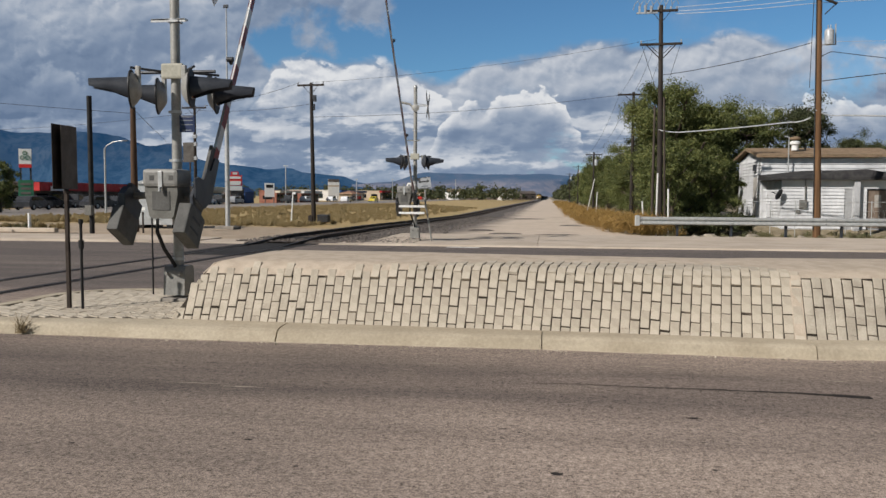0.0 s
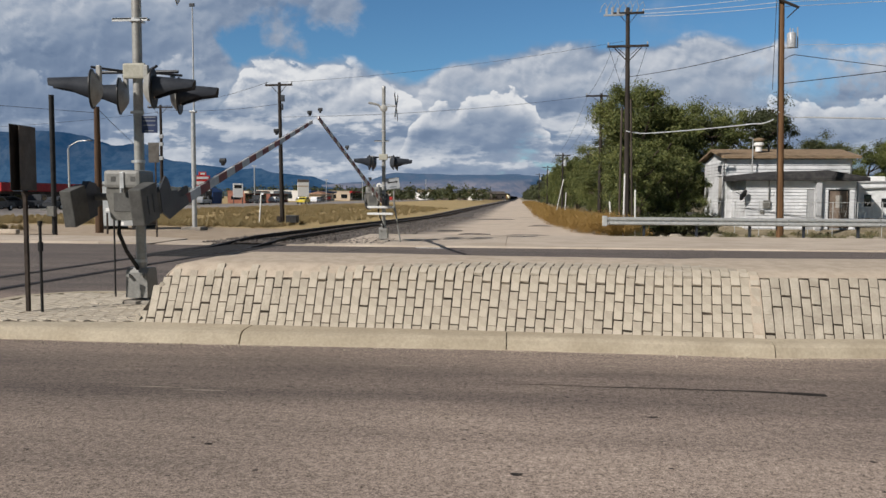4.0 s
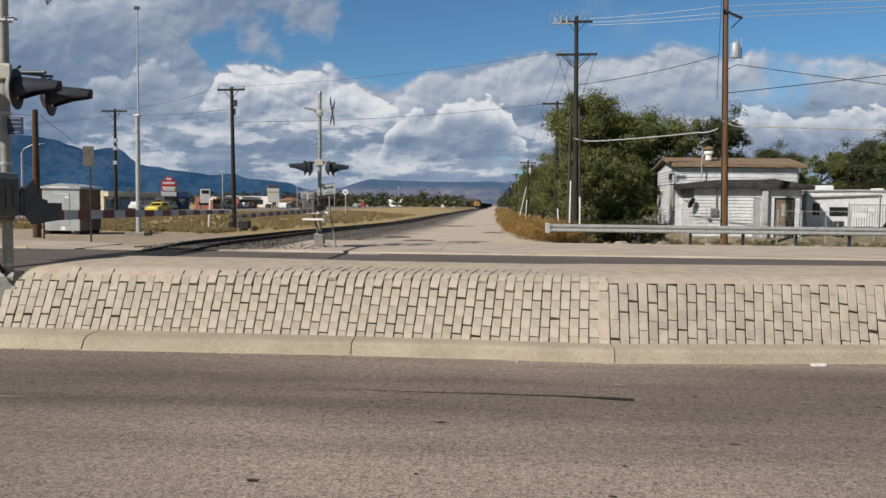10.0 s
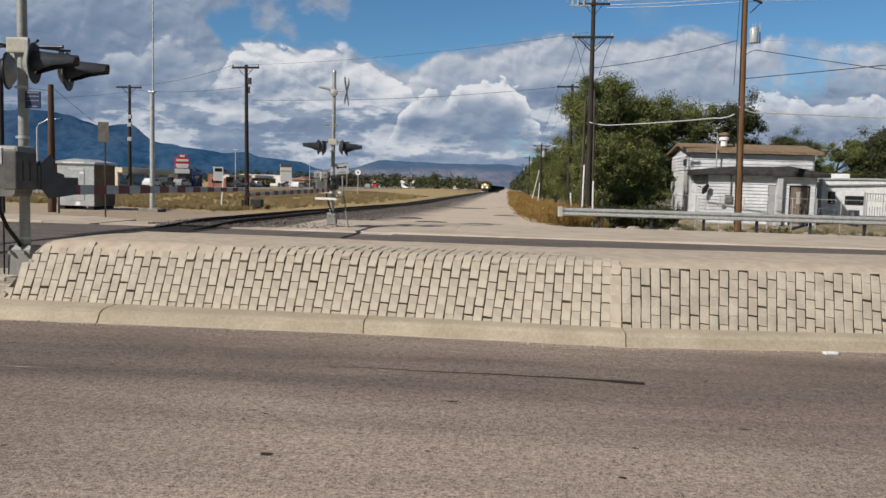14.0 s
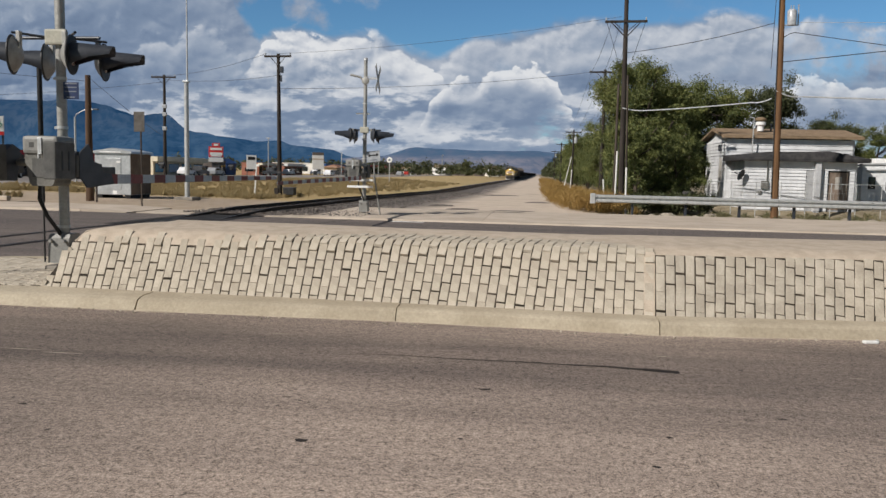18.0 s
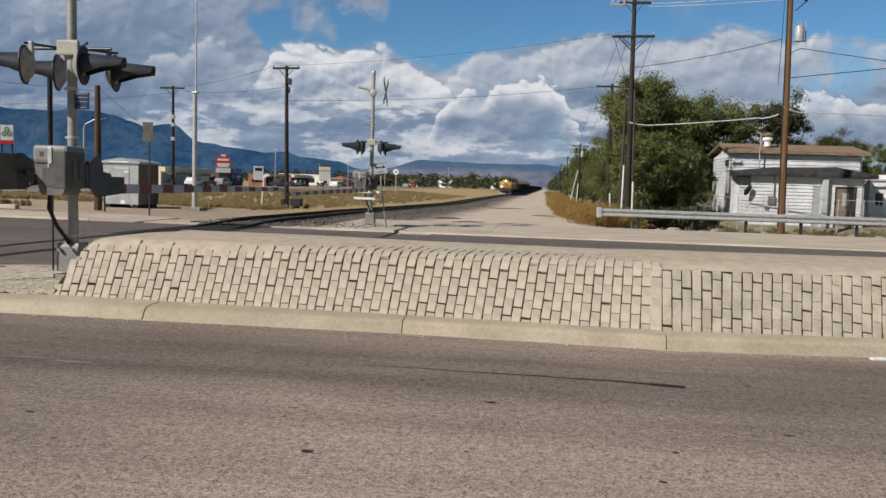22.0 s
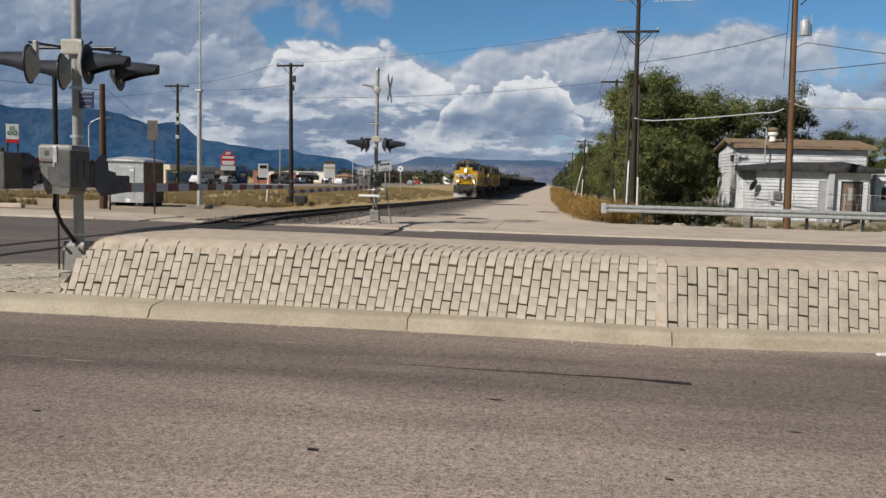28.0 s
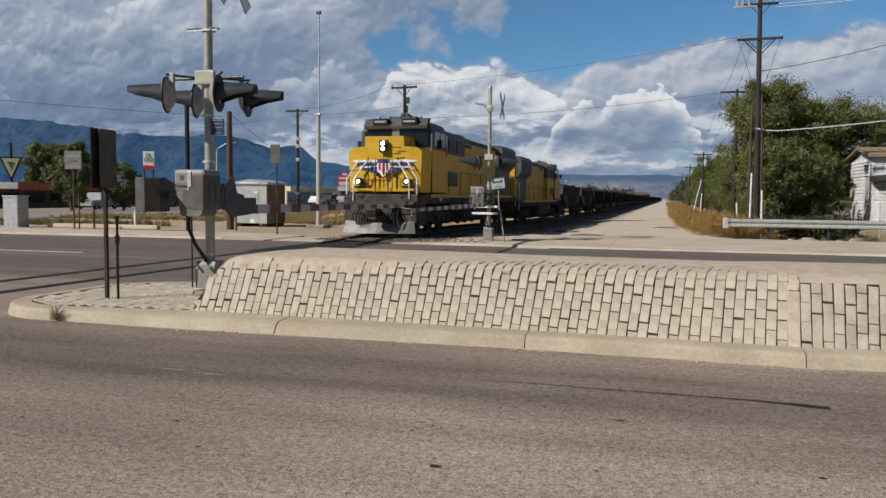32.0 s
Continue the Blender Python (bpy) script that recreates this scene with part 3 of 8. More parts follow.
surface("roof_terracotta", (0.27, 0.145, 0.09), (0.34, 0.19, 0.12), 2.0, 0.85, bump=0.3)
surface("cabinet_shade_brown", (0.15, 0.11, 0.08), (0.21, 0.16, 0.12), 1.5, 0.8, bump=0.05)
surface("sign_pale", (0.12, 0.112, 0.10), (0.16, 0.15, 0.135), 3.0, 0.6, bump=0.02)
surface("sign_yellow_pale", (0.55, 0.50, 0.25), (0.62, 0.57, 0.32), 3.0, 0.6, bump=0.02)
surface("siding_plain", (0.70, 0.70, 0.69), (0.76, 0.76, 0.75), 0.6, 0.5, bump=0.02)
surface("fence_dark", (0.04, 0.038, 0.035), (0.07, 0.066, 0.06), 2.0, 0.8, bump=0.05)
surface("shop_blue_glass", (0.12, 0.30, 0.50), (0.18, 0.36, 0.56), 2.0, 0.15, bump=0.0)
surface("shop_blue", (0.018, 0.05, 0.15), (0.025, 0.065, 0.19), 1.0, 0.6, bump=0.0)
surface("sign_red", (0.60, 0.022, 0.02), (0.66, 0.035, 0.03), 3.0, 0.5, bump=0.0)
surface("sign_green", (0.03, 0.14, 0.075), (0.04, 0.18, 0.10), 3.0, 0.5, bump=0.0)
surface("cabinet_metal", (0.44, 0.445, 0.44), (0.52, 0.525, 0.52), 1.5, 0.35, 0.45, bump=0.03)
surface("road_paint", (0.62, 0.60, 0.55), (0.72, 0.70, 0.65), 6.0, 0.8, bump=0.1, spots=0.5, spot_color=(0.30, 0.25, 0.2))
surface("crack_tar", (0.022, 0.018, 0.016), (0.04, 0.032, 0.027), 6.0, 0.8, bump=0.1)
surface("kerb_red", (0.40, 0.10, 0.07), (0.48, 0.15, 0.10), 3.0, 0.8, bump=0.1)
surface("highway_asphalt", (0.22, 0.195, 0.175), (0.28, 0.25, 0.225), 0.3, 0.9, bump=0.1, fine=30)


def many(name):
    """The same surface for joined pieces, each its own shade."""
    m = MATS[name].copy()
    m.name = name + "_many"
    t = m.node_tree
    info = next(n for n in t.nodes if n.bl_idname == "ShaderNodeObjectInfo")
    geo = t.nodes.new("ShaderNodeNewGeometry")
    for link in list(t.links):
        if link.from_node == info:
            t.links.new(geo.outputs["Random Per Island"], link.to_socket)
    MATS[m.name] = m


many("brick_buff"), many("brick_grey")
glow("headlight", (1.0, 0.95, 0.84), 60.0)


# ---------------------------------------------------------------- building blocks
class Shape:
    """Collects vertices and faces of one mesh."""

    def __init__(self):
        self.v, self.f = [], []

    def _add(self, vs, fs, m=None):
        k = len(self.v)
        self.v += [tuple(m @ Vector(p)) for p in vs] if m else [tuple(p) for p in vs]
        self.f += [tuple(i + k for i in f) for f in fs]
        return self

    def box(self, x0, y0, z0, x1, y1, z1, bevel=0.0, m=None):
        if bevel <= 0:
            vs = [(x, y, z) for z in (z0, z1) for y in (y0, y1) for x in (x0, x1)]
            return self._add(vs, [(0, 2, 3, 1), (4, 5, 7, 6), (0, 1, 5, 4), (2, 6, 7, 3), (0, 4, 6, 2), (1, 3, 7, 5)], m)
        b = min(bevel, (x1 - x0) * 0.49, (y1 - y0) * 0.49, (z1 - z0) * 0.49)
        bm = bmesh.new()
        bmesh.ops.create_cube(bm, size=1.0, matrix=Matrix.Translation(((x0 + x1) / 2, (y0 + y1) / 2, (z0 + z1) / 2)) @ Matrix.Diagonal((x1 - x0, y1 - y0, z1 - z0, 1)))
        bmesh.ops.bevel(bm, geom=list(bm.edges), offset=b, segments=2, affect="EDGES", profile=0.6)
        return self.take(bm, m)

    def take(self, bm, m=None):
        bm.verts.index_update()
        self._add([v.co.copy() for v in bm.verts], [[v.index for v in f.verts] for f in bm.faces], m)
        bm.free()
        return self

    def bar(self, a, b, r, r2=None, seg=12, cap=True):
        """A round bar from a to b."""
        a, b = Vector(a), Vector(b)
        r2 = r if r2 is None else r2
        q = (b - a).to_track_quat("Z", "Y").to_matrix()
        vs, fs = [], []
        for p, rad in ((a, r), (b, r2)):
            for i in range(seg):
                w = 2 * math.pi * i / seg
                vs.append(p + q @ Vector((math.cos(w) * rad, math.sin(w) * rad, 0)))
        for i in range(seg):
            j = (i + 1) % seg
            fs.append((i, j, seg + j, seg + i))
        if cap:
            fs.append(tuple(range(seg))[::-1])
            fs.append(tuple(range(seg, 2 * seg)))
        return self._add(vs, fs)

    def tube(self, pts, r, seg=8):
        pts = [Vector(p) for p in pts]
        vs, fs = [], []
        for k, p in enumerate(pts):
            d = (pts[min(k + 1, len(pts) - 1)] - pts[max(k - 1, 0)]).normalized()
            q = d.to_track_quat("Z", "Y").to_matrix()
            for i in range(seg):
                w = 2 * math.pi * i / seg
                vs.append(p + q @ Vector((math.cos(w) * r, math.sin(w) * r, 0)))
        for k in range(len(pts) - 1):
            for i in range(seg):
                j = (i + 1) % seg
                fs.append((k * seg + i, k * seg + j, (k + 1) * seg + j, (k + 1) * seg + i))
        fs.append(tuple(range(seg))[::-1])
        fs.append(tuple(range((len(pts) - 1) * seg, len(pts) * seg)))
        return self._add(vs, fs)

    def prism(self, outline, axis, lo, hi):
        """A flat outline pushed along an axis; the outline's two numbers are the other two axes in order."""
        n = len(outline)

        def at(p, d):
            return {"x": (d, p[0], p[1]), "y": (p[0], d, p[1]), "z": (p[0], p[1], d)}[axis]

        vs = [at(p, lo) for p in outline] + [at(p, hi) for p in outline]
        fs = [tuple(range(n))[::-1], tuple(range(n, 2 * n))] + [(i, (i + 1) % n, n + (i + 1) % n, n + i) for i in range(n)]
        return self._add(vs, fs)

    def lathe(self, prof, centre, axis="z", seg=16):
        """prof: (radius, height) pairs from bottom to top."""
        vs, fs = [], []
        for r, h in prof:
            for i in range(seg):
                w = 2 * math.pi * i / seg
                a, b = math.cos(w) * r, math.sin(w) * r
                vs.append(Vector(centre) + Vector({"z": (a, b, h), "x": (h, a, b), "y": (a, h, b)}[axis]))
        for k in range(len(prof) - 1):
            for i in range(seg):
                j = (i + 1) % seg
                fs.append((k * seg + i, k * seg + j, (k + 1) * seg + j, (k + 1) * seg + i))
        fs.append(tuple(range(seg))[::-1])
        fs.append(tuple(range((len(prof) - 1) * seg, len(prof) * seg)))
        return self._add(vs, fs)

    def mesh(self, name, mat, smooth=False):
        me = bpy.data.meshes.new(name)
        me.from_pydata(self.v, [], self.f)
        me.materials.append(MATS[mat])
        bm = bmesh.new()
        bm.from_mesh(me)
        bmesh.ops.recalc_face_normals(bm, faces=bm.faces)
        bm.to_mesh(me)
        bm.free()
        if smooth:
            me.shade_smooth()
            me.set_sharp_from_angle(angle=radians(40))
        return me


def thing(name, label, category, m=None, group="", kind=""):
    ob = new(name)
    ob.empty_display_size = 0.1
    ob.matrix_basis = m if m else Matrix.Identity(4)
    return tagged(ob, label, category, group, kind)


def part(name, shape, mat, parent, label="", smooth=False, m=None):
    ob = new(name, shape.mesh(name, mat, smooth))
    ob.parent = parent
    if m:
        ob.matrix_basis = m
    return tagged(ob, label)


def solid(name, shape, mat, label, category, kind="", group="", smooth=False):
    ob = new(name, shape.mesh(name, mat, smooth))
    return tagged(ob, label, category, group, kind)


RNG = random.Random(7)


# ---------------------------------------------------------------- ground, road, track
TRACK_X, GAUGE = -9.2, 1.435


def kerb_shift(x):
    """How far the kerb line of the island stands from y = 8.95: it nears the camera, then turns away at a joint."""
    pts = ((-7.9, -0.12), (-6.4, -0.12), (-4.6, 0.08), (-0.03, -0.06), (2.85, -0.20), (5.4, 0.05), (6.1, 0.13), (19.6, 1.6))
    for (a, ya), (b, yb) in zip(pts, pts[1:]):
        if x <= b:
            return ya + (yb - ya) * max(0.0, x - a) / (b - a)
    return pts[-1][1]


def kerb_foot(shape):
    """The foot of the kerb reaches further into the road where its face is flatter."""
    pts = ((-6.4, 0.0), (-5.4, 0.12), (-4.6, 0.25), (-3.0, 0.19), (-0.03, 0.06), (2.0, 0.03), (2.85, 0.05), (5.3, 0.0))

    def reach(x):
        for (a, ea), (b, eb) in zip(pts, pts[1:]):
            if a <= x <= b:
                return ea + (eb - ea) * (x - a) / (b - a)
        return 0.0

    shape.v = [(x, y - reach(x) * min(1.0, max(0.0, (9.05 - y) / 0.1)), z) for x, y, z in shape.v]
    return shape


def bent(shape):
    """The shape moved along with the kerb line."""
    shape.v = [(x, y + kerb_shift(x), z) for x, y, z in shape.v]
    return shape



FALLS = ((30.0, 0.0), (45.0, 0.12), (60.0, 0.30), (88.0, 0.58), (220.0, 0.70), (400.0, 0.95), (2400.0, 0.95))


def fall(x, y):
    """How far the ground has dropped beyond the crossing, along the track and the lane."""
    near = min(1.0, max(0.0, (x + 24) / 11)) * min(1.0, max(0.0, (12.0 - x) / 7.5))
    for (a, p), (b, q) in zip(FALLS, FALLS[1:]):
        if y <= b:
            return near * (p + (q - p) * max(y - a, 0.0) / (b - a))
    return near * FALLS[-1][1]


def laid(shape):
    """A piece of the open track, let down with the ground and swung with the line's slight turn."""
    shape.v = [(x + 0.0055 * max(y - 60.0, 0.0), y, z - fall(TRACK_X, y)) for x, y, z in shape.v]
    return shape


def stretches(ya, yb):
    """The lengths between the changes of slope."""
    ys = [ya] + [y for y, _ in FALLS if ya < y < yb] + [yb]
    return list(zip(ys, ys[1:]))


def make_ground():
    xs = [-4600, -2500, -1200, -600, -300, -150] + [i * 6.0 for i in range(-16, 1)] + [4.2, 6.6] + [i * 6.0 for i in range(2, 17)] + [150, 300, 600, 1200, 2500, 4600]
    ys = [-4600, -2000, -800, -300, -100, -40, 0, 26.7, 27.4] + [29, 33.8, 36.2, 40, 45, 47.5, 53, 60, 66, 73, 80, 88] + [96 + i * 8.0 for i in range(16)] + [220, 240, 260, 300, 400, 600, 1000, 1800, 3000, 4800]
    vs, fs = [], []
    for y in ys:
        for x in xs:
            z = -0.08 if y < 27 else 0.02 + (0.05 * noise.noise((x * 0.05, y * 0.05, 0)) if y < 300 else 0.0)
            if 5 < x < 62 and 35 < y < 46:
                z -= 0.45
            z -= fall(x - 0.0055 * max(y - 60, 0), y)
            if TRACK_X - 3.0 < x < TRACK_X + 4.6 and y > 27:
                z -= 0.05
            vs.append((x, y, z))
    n = len(xs)
    fs = [(j * n + i, j * n + i + 1, (j + 1) * n + i + 1, (j + 1) * n + i) for j in range(len(ys) - 1) for i in range(n - 1)]
    s = Shape()
    s._add(vs, fs)
    solid("ground", s, "ground_soil", "open ground of dirt, ballast and dry grass beside the track", "ground", "structure")
    # asphalt of the wide road, both carriageways
    s = Shape().box(-320, -40, -0.3, 320, 26.62, 0.0)
    solid("road", s, "asphalt", "worn brownish asphalt road with stains and cracks", "road", "structure")
    # the highway that runs along the track
    s = Shape().box(-58, 31, -0.2, -38, 2600, 0.075)
    solid("road_highway", s, "highway_asphalt", "grey asphalt highway running beside the railway", "road", "structure")


def make_markings():
    s = Shape()
    for x in (-30.0, -17.6):
        s.box(x, 19.1, 0.001, x + 3.0, 19.22, 0.004)
    s.box(-3.3, 26.15, 0.001, -2.2, 26.42, 0.004)
    solid("lane_marking", s, "road_paint", "worn white lane lines painted on the asphalt", "road marking", "structure")
    s = Shape()
    pts = [(-0.1, 7.22), (0.4, 7.23), (0.88, 7.20), (1.38, 7.21), (1.83, 7.19), (2.18, 7.19), (2.48, 7.15), (2.78, 7.11)]
    for (a, b), (c, d), w in zip(pts, pts[1:], (0.006, 0.008, 0.011, 0.015, 0.019, 0.03, 0.05)):
        s._add([(a, b - w, 0.003), (c, d - w, 0.003), (c, d + w, 0.003), (a, b + w, 0.003)], [(0, 1, 2, 3)])
    for a, b, c, d, w in ((-5.0, 6.9, -4.2, 6.95, 0.02), (-5.9, 19.9, -4.7, 27.2, 0.03)):
        s._add([(a - w, b, 0.003), (a + w, b, 0.003), (c + w, d, 0.003), (c - w, d, 0.003)], [(0, 1, 2, 3)])
    solid("road_crack", s, "crack_tar", "dark tarred cracks running along the road", "road crack", "structure")
    s = Shape()
    r = random.Random(3)
    spots = [(0.09, 4.84, 0.03, 1.0), (1.14, 6.23, 0.02, 1.7), (0.52, 6.79, 0.018, 1.1), (-2.04, 5.22, 0.017, 1.1), (-0.17, 5.67, 0.014, 1.0), (3.28, 5.87, 0.017, 1.9), (2.41, 5.32, 0.015, 1.0), (2.25, 4.77, 0.02, 1.0), (3.34, 7.3, 0.018, 1.0), (1.07, 5.05, 0.013, 1.0)]
    spots += [(r.uniform(-7, 9), r.uniform(3.5, 8.4), r.uniform(0.003, 0.011), 1.3) for _ in range(150)] + [(r.uniform(-7, 9), r.uniform(6.3, 8.5), r.uniform(0.005, 0.011), r.uniform(1.0, 2.4)) for _ in range(130)]
    for x, y, k, long in spots:
        n = 9
        ring = [(x + math.cos(6.283 * i / n) * k * r.uniform(0.7, 1.3) * 1.5 * long, y + math.sin(6.283 * i / n) * k * r.uniform(0.6, 1.2), 0.004) for i in range(n)]
        s._add(ring, [tuple(range(n))])
    solid("tar_spots", s, "crack_tar", "small dark tar spots scattered over the road", "stain", "stuff")


def make_debris():
    """Grit and pebbles washed against the kerb."""
    s = Shape()
    r = random.Random(17)
    for _ in range(900):
        x, y, k = r.uniform(-6.2, 9), 8.93 - abs(r.gauss(0, 0.10)), r.uniform(0.003, 0.011)
        if r.random() < 0.12:
            k *= 2
        m = Matrix.Translation((x, y, k * 0.4)) @ Euler((r.random() * 6, r.random() * 6, r.random() * 6)).to_matrix().to_4x4()
        s._add([(k, 0, 0), (-k, 0, 0), (0, k, 0), (0, -k * 0.8, 0), (0, 0, k * 0.7), (0, 0, -k)], [(0, 2, 4), (2, 1, 4), (1, 3, 4), (3, 0, 4), (2, 0, 5), (1, 2, 5), (3, 1, 5), (0, 3, 5)], m)
    # washed sand along the foot of the kerb
    w = Shape()
    edge = [(-6.0 + 0.12 * i, 8.935 - 0.012 - 0.035 * abs(noise.noise((i * 0.21, 3.0, 0))) - 0.02 * r.random()) for i in range(130)]
    for (xa, ya), (xb, yb) in zip(edge, edge[1:]):
        w._add([(xa, ya, 0.003), (xb, yb, 0.003), (xb, 8.952, 0.006), (xa, 8.952, 0.006)], [(0, 1, 2, 3)])
    solid("gutter_sand", bent(kerb_foot(w)), "joint_sand", "thin line of washed sand at the foot of the kerb", "sand", "stuff")
    # pale scrapes in the asphalt
    w = Shape()
    for xa, y, long in ((-3.5, 6.75, 0.75), (-2.9, 6.68, 0.5), (2.6, 7.7, 0.25), (4.2, 7.2, 0.2), (-1.2, 7.9, 0.3), (0.9, 8.1, 0.22)):
        w._add([(xa, y, 0.0035), (xa + long * 0.5, y - 0.012, 0.0035), (xa + long, y + 0.004, 0.0035), (xa + long * 0.5, y + 0.014, 0.0035)], [(0, 1, 2, 3)])
    solid("road_scrape", w, "rubble", "pale scrapes worn into the asphalt", "scrape", "stuff")
    solid("gutter_grit", bent(kerb_foot(s)), "rubble", "loose grit and pebbles along the kerb", "gravel", "stuff")
    b = thing("crushed_can", "flattened pale drink can lying in the gutter", "litter", pose(5.02, 8.80, 0.002, 0, 0, 12))
    part("can_body", Shape().box(-0.075, -0.035, 0, 0.075, 0.035, 0.03, 0.012), "sign_white", b)
    part("can_rim", Shape().bar((0.07, 0, 0.016), (0.085, 0, 0.016), 0.026, seg=10), "galvanised", b)


def askew(shape):
    """The part of the track in the road, which swings aside from the straight line beyond it."""
    shape.v = [(x - 0.05 * max(0.0, 29.2 - y), y, z) for x, y, z in shape.v]
    return shape


def make_track():
    """Rails set flush in the road, open track on ballast beyond it."""
    track = thing("railway_track", "single railway track with rusty rails on ballast, flush through the road", "railway track", kind="structure")
    for side in (-1, 1):
        x = TRACK_X + side * GAUGE / 2
        s, head = Shape(), Shape()
        for ya, yb in stretches(29.2, 2400):
            s.box(x - 0.07, ya, -0.02, x + 0.07, yb, 0.03).box(x - 0.012, ya, 0.03, x + 0.012, yb, 0.155)
            head.box(x - 0.036, ya, 0.155, x + 0.036, yb, 0.195)
        part("rail_web", laid(s), "rail_steel", track)
        part("rail_head", laid(head), "rail_steel", track, "dull worn rail head")
        s = Shape().box(x - 0.036, -38, -0.02, x + 0.036, 25.0, 0.012, 0.004).prism([(25.0, -0.02), (29.2, -0.02), (29.2, 0.195), (25.0, 0.012)], "x", x - 0.036, x + 0.036)
        part("rail_head", askew(s), "rail_steel", track, "dull worn rail head")
        for off in (-0.095, 0.095):
            s = Shape().box(x + off - 0.058, -38, 0.001, x + off + 0.058, 27.1, 0.005 if off * side < 0 else 0.003)
            part("flangeway", askew(s), "crack_tar", track, "dark flangeway gap beside the rail")
    # dark pads, whose black also stands for shadow beside the rails
    for xa, xb in ((-1.30, -0.84), (-0.62, 0.62), (0.84, 1.30)):
        part("approach_pad", askew(Shape().prism([(27.2, -0.02), (30.2, -0.02), (30.2, 0.085), (27.2, 0.012)], "x", TRACK_X + xa, TRACK_X + xb)), "rubber_pad", track, "dark timber approach panel")
    for i in range(5):
        for xa, xb in ((-1.22, -0.90), (-0.56, 0.56), (0.90, 1.22)):
            part("crossing_pad", askew(Shape().box(TRACK_X + xa, 21.5 + 1.14 * i, -0.02, TRACK_X + xb, 22.62 + 1.14 * i, 0.0045 + 0.002 * ((i * 7) % 3), 0.002)), "rubber_pad", track, "dark rubber crossing pad")
    s, bed = Shape(), Shape()
    for ya, yb in stretches(27.1, 2400):
        s.prism([(TRACK_X - 2.3, -0.06), (TRACK_X - 1.5, 0.04), (TRACK_X + 1.7, 0.04), (TRACK_X + 4.3, -0.06)], "y", ya, yb)
        bed.box(TRACK_X - 0.66, ya, 0.0, TRACK_X + 0.66, yb, 0.052)
    part("ballast_bed", laid(s), "ballast", track, "grey crushed stone ballast")
    part("track_bed", laid(bed), "ballast_dark", track, "dark stone between the rails")
    tie = Shape().box(-1.3, -0.11, -0.05, 1.3, 0.11, 0.062, 0.012).mesh("tie", "tie_wood")
    for i in range(240):
        ob = new("tie", tie)
        ob.parent = track
        y = 27.6 + 0.52 * i
        ob.matrix_basis = pose(TRACK_X + 0.0055 * max(y - 60, 0) + RNG.uniform(-0.03, 0.03), y, -fall(TRACK_X, y), 0, 0, RNG.uniform(-0.8, 0.8))
    s = Shape()
    for i in range(600):
        y = 27.6 + 0.52 * (240 + i)
        s.box(TRACK_X - 1.3, y - 0.11, -0.05, TRACK_X + 1.3, y + 0.11, 0.062)
    tagged(part("far_ties", laid(s), "tie_wood", track), kind="stuff")
    # loose stones on the shoulders
    s = Shape()
    r = random.Random(11)
    for i in range(5200):
        y = 27.5 + (r.random() ** 1.8) * 60
        x = TRACK_X + (r.uniform(1.0, 4.6) if r.random() < 0.72 else -r.uniform(1.0, 2.0))
        if r.random() < 0.3:
            x = TRACK_X + r.uniform(-1.2, 1.2)
        k = r.uniform(0.02, 0.055)
        m = Matrix.Translation((x, y, 0.04 + k * 0.3)) @ Euler((r.random() * 6, r.random() * 6, r.random() * 6)).to_matrix().to_4x4()
        s._add([(k, 0, 0), (-k, 0, 0), (0, k, 0), (0, -k * 0.8, 0), (0, 0, k * 0.7), (0, 0, -k)], [(0, 2, 4), (2, 1, 4), (1, 3, 4), (3, 0, 4), (2, 0, 5), (1, 2, 5), (3, 1, 5), (0, 3, 5)], m)
    tagged(part("stones", laid(s), "ballast_stone", track), kind="stuff")


KERB = [(0.0, -0.05), (0.0, 0.0), (0.025, 0.11), (0.045, 0.138), (0.08, 0.15), (0.30, 0.156), (0.30, -0.05)]


def sweep(path, profile):
    """A profile (inward, up) along a plan path; inward is to the right of the way."""
    s = Shape()
    n, vs, fs = len(profile), [], []
    for k, p in enumerate(path):
        d = Vector(path[min(k + 1, len(path) - 1)]) - Vector(path[max(k - 1, 0)])
        d.normalize()
        nx, ny = d.y, -d.x
        vs += [(p[0] + nx * a, p[1] + ny * a, z) for a, z in profile]
    for k in range(len(path) - 1):
        for i in range(n):
            j = (i + 1) % n
            fs.append((k * n + i, k * n + j, (k + 1) * n + j, (k + 1) * n + i))
    fs.append(tuple(range(n)))
    fs.append(tuple(range((len(path) - 1) * n, len(path) * n))[::-1])
    s._add(vs, fs)
    return s


Y0, Y1, X_END, X_FAR = 9.26, 12.16, -4.64, 19.6
# inset from the edge and height of the mound
MOUND = [(0.0, 0.15), (0.335, 0.775), (0.385, 0.825), (0.46, 0.853), (0.60, 0.870), (0.92, 0.886), (1.35, 0.90), (1.92, 0.905)]
PITCH, ROW, SEAM = 0.111, 0.222, 2.85  # brick grid, and where its two runs meet


def mound_height(d):
    for (a, za), (b, zb) in zip(MOUND, MOUND[1:]):
        if d <= b:
            return za + (zb - za) * max(d - a, 0) / (b - a)
    return MOUND[-1][1]


def mound_arc(s):
    """Inset, height and slope angle at the arc length s from the foot."""
    for (a, za), (b, zb) in zip(MOUND, MOUND[1:]):
        step = math.hypot(b - a, zb - za)
        if s <= step:
            k = s / step
            return a + (b - a) * k, za + (zb - za) * k, math.atan2(zb - za, b - a)
        s -= step
    return None


